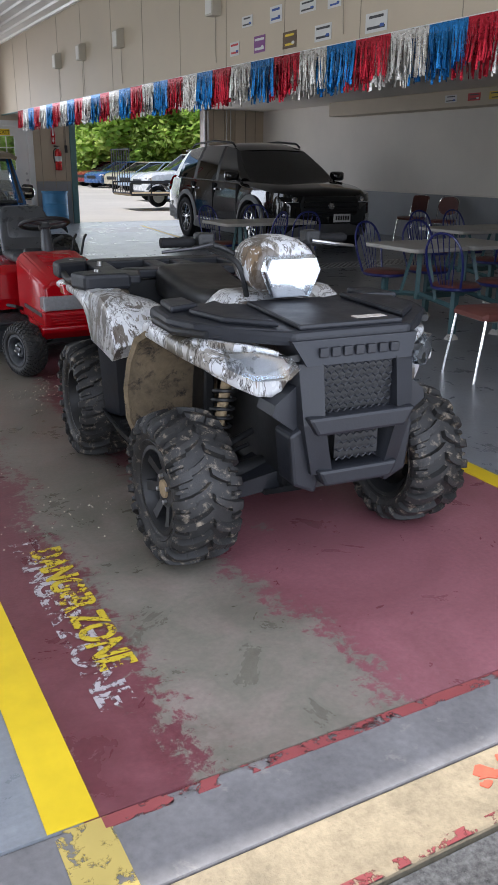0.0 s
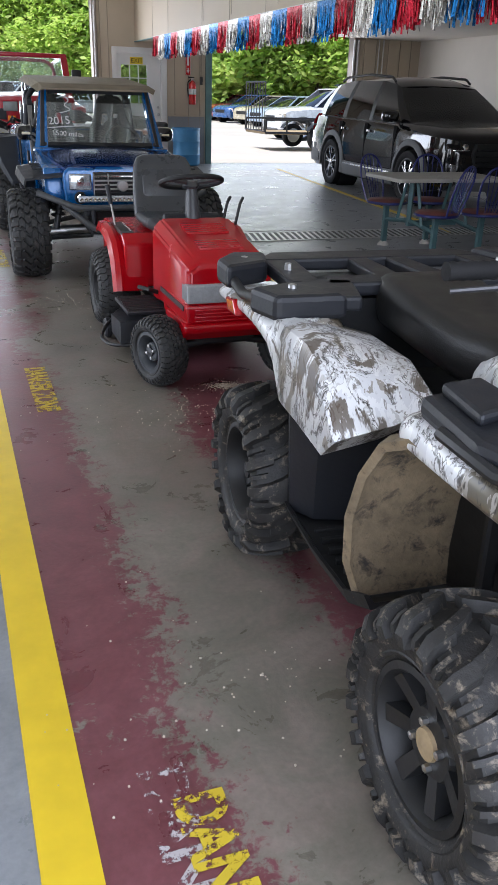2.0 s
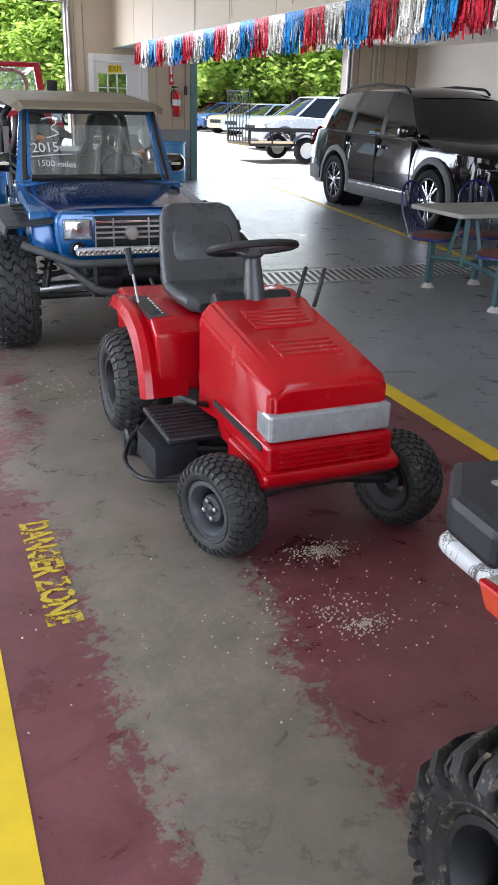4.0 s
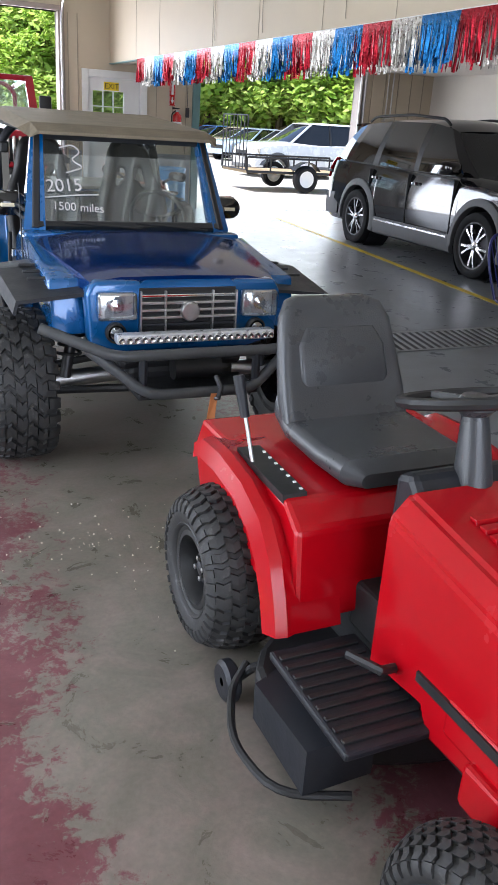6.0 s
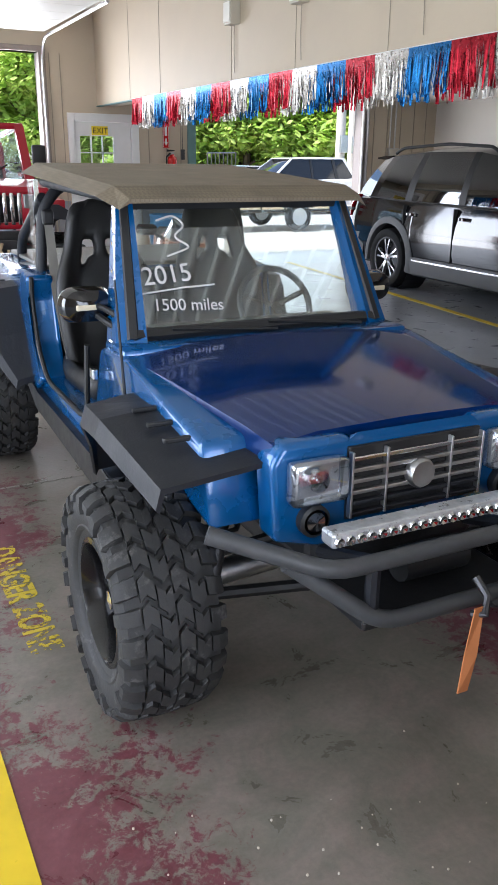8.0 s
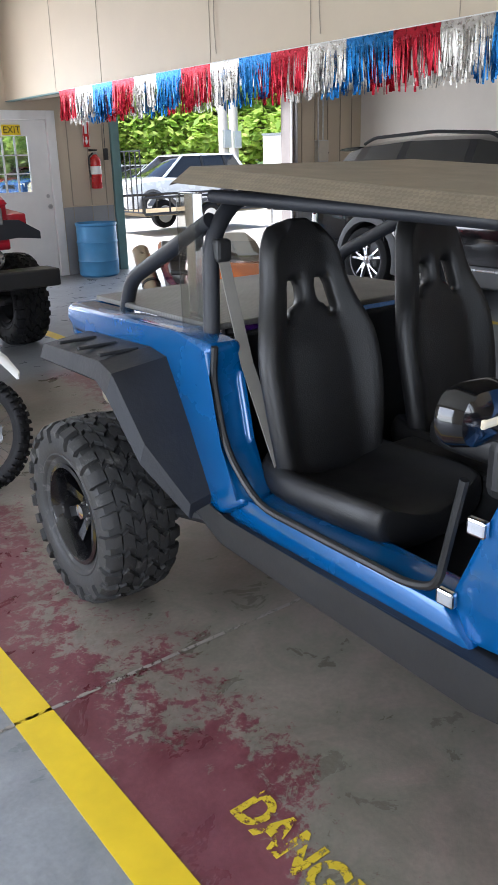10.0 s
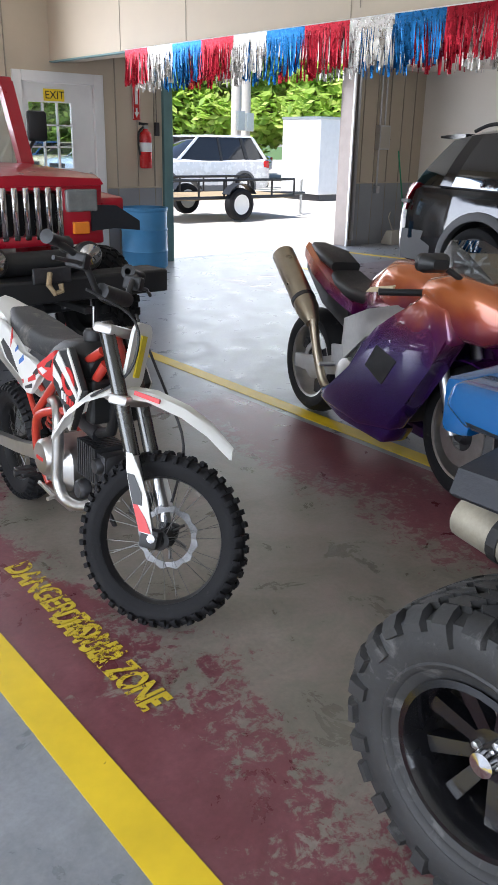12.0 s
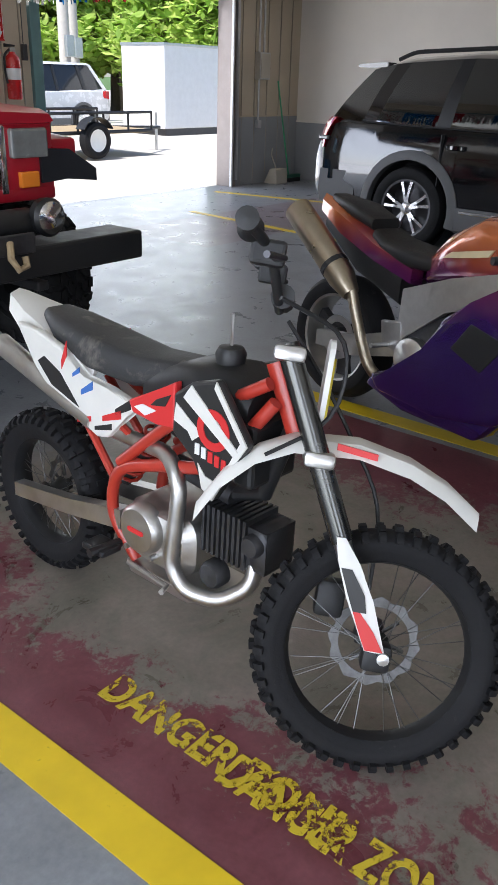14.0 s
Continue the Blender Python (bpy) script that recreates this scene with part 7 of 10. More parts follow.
def dirt_bike(x, y, rz, lean):
    b = thing("dirt_bike", x, y, 0, "white, red and black dirt bike with knobby tyres on its stand", "motorcycle", rz)
    b.matrix_basis = pose(x, y, 0.0, 0, lean, rz)
    spoked_wheel(b, -0.605, 0.295, 0.080, 0.218, "front_wheel", 32, 0.045)
    spoked_wheel(b, 0.605, 0.268, 0.095, 0.18, "rear_wheel", 32, 0.05)
    # fork: upper legs dark, lower legs bright, white guards
    top, low = Vector((0, -0.285, 0.945)), Vector((0, -0.59, 0.30))
    d = (low - top).normalized()
    for sx in (-1, 1):
        o = Vector((sx * 0.082, 0, 0))
        fl = part("fork_leg", tube([top + o, top.lerp(low, 0.62) + o], 0.0255, 16), mat("dark_fork_tube", (0.10, 0.10, 0.095), 0.22, 0.9, bumps=0), b, "dark anodised fork tube", smooth=True)
        part("fork_slider", tube([top.lerp(low, 0.60) + o, low + o], 0.020, 14), STEEL, fl, smooth=True)
        part("fork_guard", loft([[tuple(top.lerp(low, f) + o + Vector((sx * a, dy, 0))) for a, dy in ((0.026, -0.034 * k), (0.030, 0.0), (0.026, 0.026 * k), (0.021, 0.026 * k), (0.022, -0.034 * k))] for f, k in ((0.60, 0.35), (0.68, 0.8), (0.80, 1.0), (0.97, 0.75))]), WHITE_PL, fl, "white fork guard with red tip", smooth=True)
        part("guard_print", loft([[tuple(top.lerp(low, f) + o + Vector((sx * a, dy, 0))) for a, dy in ((0.0315, d0), (0.0325, d1), (0.029, d1), (0.028, d0))] for f, d0, d1 in ((0.70, -0.006, 0.018), (0.78, -0.018, 0.020), (0.84, -0.010, 0.020))]), STICK[1], fl)
        part("guard_print", loft([[tuple(top.lerp(low, f) + o + Vector((sx * a, dy, 0))) for a, dy in ((0.0315, d0), (0.0325, d1), (0.029, d1), (0.028, d0))] for f, d0, d1 in ((0.84, 0.004, 0.020), (0.90, -0.014, 0.020), (0.965, -0.022, 0.018))]), STICK[0], fl)
        part("axle_lug", box(*sorted((sx * 0.055, sx * 0.105)), -0.625, -0.56, 0.27, 0.335, 0.012), BLACK_PL, fl, smooth=True)
        part("axle_nut", lathe([(0.0, sx * 0.118), (0.014, sx * 0.115), (0.014, sx * 0.10)], "x", 10, (0, -0.605, 0.308)), STEEL, fl)
        part("handlebar", tube([(0, -0.20, 0.965), (sx * 0.10, -0.20, 0.97), (sx * 0.19, -0.17, 1.07), (sx * 0.33, -0.12, 1.10)], 0.011, 10, round_off=0.06), BLACK_PL, b, smooth=True)
        part("grip", lathe([(0.0, sx * 0.355), (0.022, sx * 0.353), (0.019, sx * 0.34), (0.018, sx * 0.30), (0.019, sx * 0.25), (0.027, sx * 0.235), (0.012, sx * 0.232)], "x", 14, (0, -0.125, 1.098)), BLACK_PL, b, "black rubber grip", smooth=True)
        part("lever", tube([(sx * 0.22, -0.17, 1.05), (sx * 0.26, -0.20, 1.05), (sx * 0.37, -0.17, 1.04)], [0.008, 0.006, 0.007], 8), DARKSTEEL, b, smooth=True)
        part("perch", box(*sorted((sx * 0.195, sx * 0.235)), -0.20, -0.13, 1.035, 1.085, 0.008), BLACK_PL, b)
        # shrouds and side panels
        sh = part("radiator_shroud", prism([(-0.20, 0.865), (-0.30, 0.735), (-0.255, 0.66), (-0.20, 0.565), (-0.165, 0.585), (-0.14, 0.66), (-0.06, 0.70), (-0.065, 0.80), (-0.12, 0.84)], "x", sx * 0.105, sx * 0.133, 0.008, 2), STICK[1], b, "black shroud with white edge and red ring graphic")
        part("shroud_graphic", prism([(-0.20, 0.862), (-0.298, 0.735), (-0.25, 0.66), (-0.245, 0.675), (-0.278, 0.738), (-0.195, 0.845)], "x", sx * 0.131, sx * 0.1355), WHITE_PL, sh)
        part("shroud_graphic", prism([(-0.252, 0.662), (-0.20, 0.568), (-0.165, 0.59), (-0.15, 0.65), (-0.175, 0.625), (-0.20, 0.62)], "x", sx * 0.131, sx * 0.1355), WHITE_PL, sh)
        part("shroud_graphic", prism([(-0.125, 0.835), (-0.275, 0.715), (-0.262, 0.70), (-0.10, 0.80)], "x", sx * 0.1335, sx * 0.137), WHITE_PL, sh)
        part("shroud_graphic", prism([(-0.075, 0.78), (-0.16, 0.725), (-0.13, 0.70), (-0.115, 0.72), (-0.068, 0.735)], "x", sx * 0.131, sx * 0.135), WHITE_PL, sh)
        part("shroud_graphic", lathe([(0.030, sx * 0.132), (0.030, sx * 0.1358), (0.050, sx * 0.1358), (0.050, sx * 0.132)], "x", 24, (0, -0.195, 0.745)), STICK[0], sh, "red ring graphic")
        for k in range(5):
            part("shroud_letter", box(*sorted((sx * 0.131, sx * 0.1355)), -0.238 + k * 0.021, -0.224 + k * 0.021, 0.655 + k * 0.004, 0.683 + k * 0.004), STICK[0] if k < 3 else STICK[2], sh)
        part("shroud_tail", prism([(-0.062, 0.825), (-0.02, 0.80), (0.105, 0.735), (0.09, 0.705), (0.0, 0.70), (-0.06, 0.705)], "x", sx * 0.100, sx * 0.126, 0.006), STICK[0], b, "red rear shroud with dark print")
        part("shroud_print", prism([(-0.05, 0.79), (0.0, 0.765), (0.02, 0.745), (-0.03, 0.755)], "x", sx * 0.124, sx * 0.1285), STICK[1], b)
        part("shroud_print", prism([(0.0, 0.735), (0.05, 0.74), (0.08, 0.725), (0.04, 0.712)], "x", sx * 0.124, sx * 0.1285), STICK[2], b)
        part("side_panel", prism([(0.075, 0.715), (0.15, 0.665), (0.205, 0.595), (0.25, 0.585), (0.33, 0.62), (0.45, 0.66), (0.52, 0.72), (0.60, 0.83), (0.50, 0.825), (0.40, 0.80), (0.30, 0.735), (0.20, 0.735)], "x", sx * 0.085, sx * 0.112, 0.008, 2), WHITE_PL, b, "white side panel with small stickers")
        part("panel_vent", prism([(0.32, 0.65), (0.44, 0.685), (0.50, 0.74), (0.47, 0.76), (0.40, 0.73)], "x", sx * 0.105, sx * 0.1135), STICK[1], b, "dark vent print")
        for yy, zz, w_, h_, mm in ((0.185, 0.66, 0.075, 0.03, 0), (0.14, 0.695, 0.06, 0.035, 1), (0.22, 0.62, 0.07, 0.022, 1), (0.285, 0.71, 0.05, 0.03, 3), (0.30, 0.62, 0.06, 0.02, 0), (0.38, 0.775, 0.025, 0.05, 0), (0.33, 0.745, 0.03, 0.02, 3)):
            part("sticker", prism([(yy - w_ / 2, zz + h_ * 0.2), (yy + w_ / 2, zz - h_ * 0.7), (yy + w_ / 2, zz + h_ * 0.1 - h_ * 0.3), (yy - w_ / 2, zz + h_)], "x", sx * 0.1105, sx * 0.1135), STICK[mm], b)
        part("frame_spar", tube([(sx * 0.045, -0.30, 0.82), (sx * 0.09, -0.16, 0.62), (sx * 0.105, 0.0, 0.585), (sx * 0.105, 0.18, 0.52), (sx * 0.09, 0.22, 0.36), (sx * 0.08, 0.12, 0.25)], 0.017, 10, round_off=0.08), BIKE_RED, b, "red tubular frame spar", smooth=True)
        part("frame_spar", tube([(sx * 0.045, -0.28, 0.86), (sx * 0.10, -0.02, 0.70), (sx * 0.105, 0.16, 0.54)], 0.016, 10, round_off=0.06), BIKE_RED, b, smooth=True)
        part("subframe", tube([(sx * 0.08, 0.12, 0.60), (sx * 0.07, 0.40, 0.72), (sx * 0.05, 0.60, 0.78)], 0.012, 8), BIKE_RED, b, smooth=True)
        part("subframe", tube([(sx * 0.08, 0.20, 0.45), (sx * 0.07, 0.42, 0.68)], 0.012, 8), BIKE_RED, b, smooth=True)
        part("swingarm", loft([[(sx * a, 0.17, z) for a, z in ((0.06, 0.33), (0.10, 0.33), (0.10, 0.39), (0.06, 0.39))], [(sx * a, 0.40, z) for a, z in ((0.075, 0.295), (0.11, 0.295), (0.11, 0.345), (0.075, 0.345))], [(sx * a, 0.66, z) for a, z in ((0.075, 0.26), (0.11, 0.26), (0.11, 0.305), (0.075, 0.305))]]), ALU, b, "aluminium swingarm", smooth=False)
        part("foot_peg", tube([(sx * 0.10, 0.17, 0.29), (sx * 0.20, 0.18, 0.29)], 0.014, 8), BLACK_PL, b, smooth=True)
    for f in (0.03, 0.36):
        p = top.lerp(low, f)
        part("triple_clamp", box(-0.115, 0.115, p.y - 0.035, p.y + 0.035, p.z - 0.018, p.z + 0.018, 0.012), ALU, b, smooth=True)
    part("steering_head", tube([(0, -0.265, 0.90), (0, -0.345, 0.73)], 0.03, 12), BIKE_RED, b, smooth=True)
    part("downtube", tube([(0, -0.32, 0.76), (0, -0.25, 0.56), (0, -0.16, 0.53)], 0.020, 10), BLACK_PL, b, smooth=True)
    part("bar_pad", tube([(-0.10, -0.205, 0.99), (0.10, -0.205, 0.99)], 0.026, 12), BLACK_PL, b, smooth=True)
    part("number_plate", loft([[(px, -0.30 - 0.02 * k, 0.0 + pz) for px, pz in rrect(0, 0.86, 0.15, 0.22, 0.04, 3)] for k in (0, 0.6)]), WHITE_PL, b, "white front number board")
    part("plate_bar", box(-0.02, 0.02, -0.32, -0.314, 0.79, 0.93), STICK[4], b, "yellow stripe on the number board")
    # front fender: long upswept blade
    part("front_fender", loft([[(px, yy, zz + pz) for px, pz in ((-hw, -0.03), (-hw * 0.7, 0.0), (0, 0.012), (hw * 0.7, 0.0), (hw, -0.03), (hw * 0.65, -0.012), (0, 0.0), (-hw * 0.65, -0.012))] for yy, zz, hw in ((-0.14, 0.545, 0.012), (-0.19, 0.635, 0.04), (-0.26, 0.705, 0.058), (-0.34, 0.745, 0.068), (-0.48, 0.755, 0.07), (-0.60, 0.73, 0.055), (-0.69, 0.69, 0.035), (-0.775, 0.63, 0.008))]), WHITE_PL, b, "white front fender with a pointed tip", smooth=True)
    for sx in (-1, 1):
        part("fender_sticker", prism([(-0.52, 0.728), (-0.43, 0.738), (-0.43, 0.752), (-0.52, 0.742)], "x", sx * 0.058, sx * 0.072), STICK[0], b)
    part("rear_fender", loft([[(px, yy, zz + pz) for px, pz in ((-hw, -0.05), (-hw * 0.8, 0.0), (0, 0.012), (hw * 0.8, 0.0), (hw, -0.05), (hw * 0.7, -0.012), (0, 0.0), (-hw * 0.7, -0.012))] for yy, zz, hw in ((0.30, 0.76, 0.09), (0.48, 0.81, 0.095), (0.62, 0.85, 0.085), (0.74, 0.875, 0.04))]), WHITE_PL, b, "white rear fender", smooth=True)
    part("seat", loft(rings_y([(-0.09, 0, 0.04, 0.80, 0.845, 0.02), (-0.02, 0, 0.065, 0.77, 0.845, 0.03), (0.15, 0, 0.09, 0.745, 0.825, 0.035), (0.32, 0, 0.095, 0.75, 0.84, 0.035), (0.47, 0, 0.08, 0.79, 0.86, 0.03), (0.55, 0, 0.05, 0.83, 0.87, 0.02)])), DUSTY_SEAT, b, "dusty black seat", smooth=True)
    part("fuel_tank", loft(rings_y([(-0.24, 0, 0.07, 0.66, 0.82, 0.04), (-0.16, 0, 0.10, 0.64, 0.865, 0.05), (-0.02, 0, 0.10, 0.65, 0.85, 0.05), (0.10, 0, 0.08, 0.68, 0.80, 0.04)])), BLACK_PL, b, "black fuel tank", smooth=True)
    cap = part("fuel_cap", lathe([(0.0, 0.905), (0.03, 0.90), (0.038, 0.885), (0.036, 0.862), (0.02, 0.86)], "z", 18, (0, -0.12, 0)), BLACK_PL, b, smooth=True)
    part("vent_valve", tube([(0, -0.12, 0.90), (0, -0.12, 0.98)], 0.004, 6), STEEL, cap)
    part("sticker", prism(rrect(-0.13, 0.80, 0.07, 0.035, 0.015, 3), "x", -0.1035, -0.1005), STICK[0], b)
    part("sticker", prism(rrect(-0.20, 0.73, 0.08, 0.03, 0.004, 2), "x", -0.100, -0.094), STICK[4], b)
    # engine
    e = part("engine_case", loft([[(sx_, 0.02 + py, 0.365 + pz) for py, pz in rrect(0, 0, 0.25 * k, 0.18 * k, 0.06 * k, 4)] for sx_, k in ((-0.11, 0.8), (-0.08, 1.0), (0.08, 1.0), (0.11, 0.8))]), ALU, b, "cast aluminium engine case", smooth=True)
    part("clutch_cover", lathe([(0.0, -0.142), (0.06, -0.140), (0.070, -0.130), (0.074, -0.10)], "x", 28, (0, 0.06, 0.385)), ALU, e, smooth=True)
    part("cover_emblem", prism(rrect(0.06, 0.385, 0.06, 0.014, 0.006, 2), "x", -0.1435, -0.141), STICK[0], e)
    for k in range(4):
        a = 2 * math.pi * (k + 0.5) / 4
        part("cover_bolt", lathe([(0.0, -0.136), (0.008, -0.135), (0.008, -0.11)], "x", 8, (0, 0.06 + 0.067 * math.cos(a), 0.365 + 0.067 * math.sin(a))), STEEL, e)
    cy = bmesh.new()
    for k in range(9):
        box(-0.065, 0.06, -0.25 + k * 0.017, -0.241 + k * 0.017, 0.37, 0.505, 0.0, bm=cy)
    box(-0.055, 0.055, -0.31, -0.10, 0.375, 0.49, 0.0, bm=cy)
    part("cylinder", cy, DARKSTEEL, b, "finned dark cylinder", kind="stuff")
    part("radiator", box(-0.085, 0.085, -0.275, -0.215, 0.60, 0.76, 0.012), BLACK_PL, b, "black panel behind the forks")
    part("cylinder_head", box(-0.06, 0.06, -0.315, -0.255, 0.375, 0.495, 0.02), DARKSTEEL, b, smooth=True)
    part("magneto", lathe([(0.0, -0.095), (0.03, -0.093), (0.038, -0.08), (0.038, -0.05)], "x", 20, (0, -0.16, 0.325)), DARKSTEEL, b, smooth=True)
    part("oil_cooler", lathe([(0.0, -0.082), (0.024, -0.08), (0.030, -0.07), (0.030, -0.05)], "x", 20, (0, -0.275, 0.45)), DARKSTEEL, b, "dark round head cover", smooth=True)
    part("carburettor", tube([(0.0, -0.16, 0.52), (0.0, 0.05, 0.54)], [0.03, 0.035, 0.028], 12), DARKSTEEL, b, smooth=True)
    part("exhaust_pipe", tube([(-0.03, -0.26, 0.40), (-0.05, -0.27, 0.33), (-0.09, -0.20, 0.265), (-0.12, -0.10, 0.27), (-0.125, -0.055, 0.33), (-0.125, -0.085, 0.56), (-0.10, -0.02, 0.62), (-0.07, 0.15, 0.60), (-0.08, 0.28, 0.61)], 0.021, 14, round_off=0.07), ALU, b, "bright bent exhaust pipe", smooth=True)
    part("silencer", tube([(-0.09, 0.28, 0.615), (-0.085, 0.72, 0.735)], [0.028, 0.036, 0.036, 0.032], 16), ALU, b, "pale exhaust silencer", smooth=True)
    part("rear_shock", tube([(0, 0.26, 0.42), (0, 0.10, 0.64)], 0.02, 10), DARKSTEEL, b, smooth=True)
    part("shock_spring", spring((0, 0.25, 0.44), (0, 0.12, 0.62), 0.033, 7, 0.006), BIKE_RED, b, smooth=True)
    part("skid_plate", prism([(-0.16, 0.24), (-0.08, 0.205), (0.14, 0.205), (0.16, 0.24)], "x", -0.09, 0.09, 0.006), ALU, b)
    part("side_stand", tube([(0.10, 0.14, 0.26), (0.20, 0.10, -0.01)], 0.011, 8), DARKSTEEL, b, smooth=True)
    part("gear_pedal", tube([(-0.13, 0.10, 0.27), (-0.14, -0.06, 0.27), (-0.17, -0.07, 0.27)], 0.008, 8), ALU, b, smooth=True)
    part("peg_plate", box(-0.18, -0.11, 0.15, 0.24, 0.275, 0.295, 0.006), BLACK_PL, b)
    part("brake_caliper", box(0.035, 0.085, -0.52, -0.45, 0.33, 0.42, 0.012), BLACK_PL, b, smooth=True)
    part("brake_hose", tube([(0.09, -0.50, 0.40), (0.13, -0.50, 0.60), (0.10, -0.32, 0.86), (0.16, -0.20, 1.0)], 0.005, 6, round_off=0.1), BLACK_PL, b, smooth=True)
    part("brake_hose", tube([(-0.20, -0.18, 1.03), (-0.10, -0.34, 0.98), (-0.08, -0.34, 0.80), (-0.06, -0.2, 0.7)], 0.005, 6, round_off=0.1), BLACK_PL, b, smooth=True)
    part("chain_guard", box(0.10, 0.115, 0.22, 0.52, 0.33, 0.355, 0.004), BLACK_PL, b)
    part("chain", tube([(0.085, 0.10, 0.36), (0.085, 0.58, 0.325)], 0.007, 6), DARKSTEEL, b)
    part("chain", tube([(0.085, 0.10, 0.29), (0.085, 0.58, 0.24)], 0.007, 6), DARKSTEEL, b)
    # bars and front wheel turned to the side
    axis = (top - low).normalized()
    turn = Matrix.Translation(top) @ Matrix.Rotation(radians(40), 4, axis) @ Matrix.Translation(-top)
    for o in b.children:
        if o.name.split(".")[0] in ("front_wheel", "fork_leg", "handlebar", "grip", "lever", "perch", "triple_clamp", "bar_pad", "number_plate", "plate_bar", "front_fender", "fender_sticker", "brake_caliper", "brake_hose"):
            ahead = Vector((0, -0.078, 0)) if o.name.split(".")[0] in ("handlebar", "grip", "lever", "perch", "bar_pad", "number_plate", "plate_bar", "brake_hose") else Vector((0, 0, 0))
            up = axis * 0.055 if o.name.split(".")[0] in ("handlebar", "grip", "lever", "perch", "bar_pad") else axis * 0.0
            o.matrix_basis = turn @ Matrix.Translation(up + ahead) @ o.matrix_basis
    return b


dirt_bike(0.855, 12.815, -2.8, 2.3)


# ---- sport bike ----
def flip_paint():
    """Two-tone paint: copper above, violet below."""
    m, nt, b = nodes_of("copper_violet_paint")
    v = coords(nt)
    sep = nt.nodes.new("ShaderNodeSeparateXYZ")
    link(nt, v, sep.inputs[0])
    n1 = noise_node(nt, 5, 3, 0.5, v)
    f = mth(nt, "ADD", mth(nt, "MULTIPLY_ADD", sep.outputs[2], 3.2, -1.95), mth(nt, "MULTIPLY_ADD", n1.outputs[0], 0.7, -0.35), clamp=True)
    col = ramp(nt, f, [(0.0, (0.03, 0.006, 0.11)), (0.45, (0.12, 0.012, 0.08)), (0.75, (0.34, 0.06, 0.03)), (1.0, (0.45, 0.12, 0.03))])
    link(nt, col.outputs[0], b.inputs["Base Color"])
    b.inputs["Roughness"].default_value, b.inputs["Metallic"].default_value, b.inputs["Coat Weight"].default_value = 0.25, 0.35, 1.0
    return m


FLIP = flip_paint()
TITAN = mat("brushed_titanium", (0.42, 0.36, 0.27), 0.32, 1.0, var=0.1, scale=14)


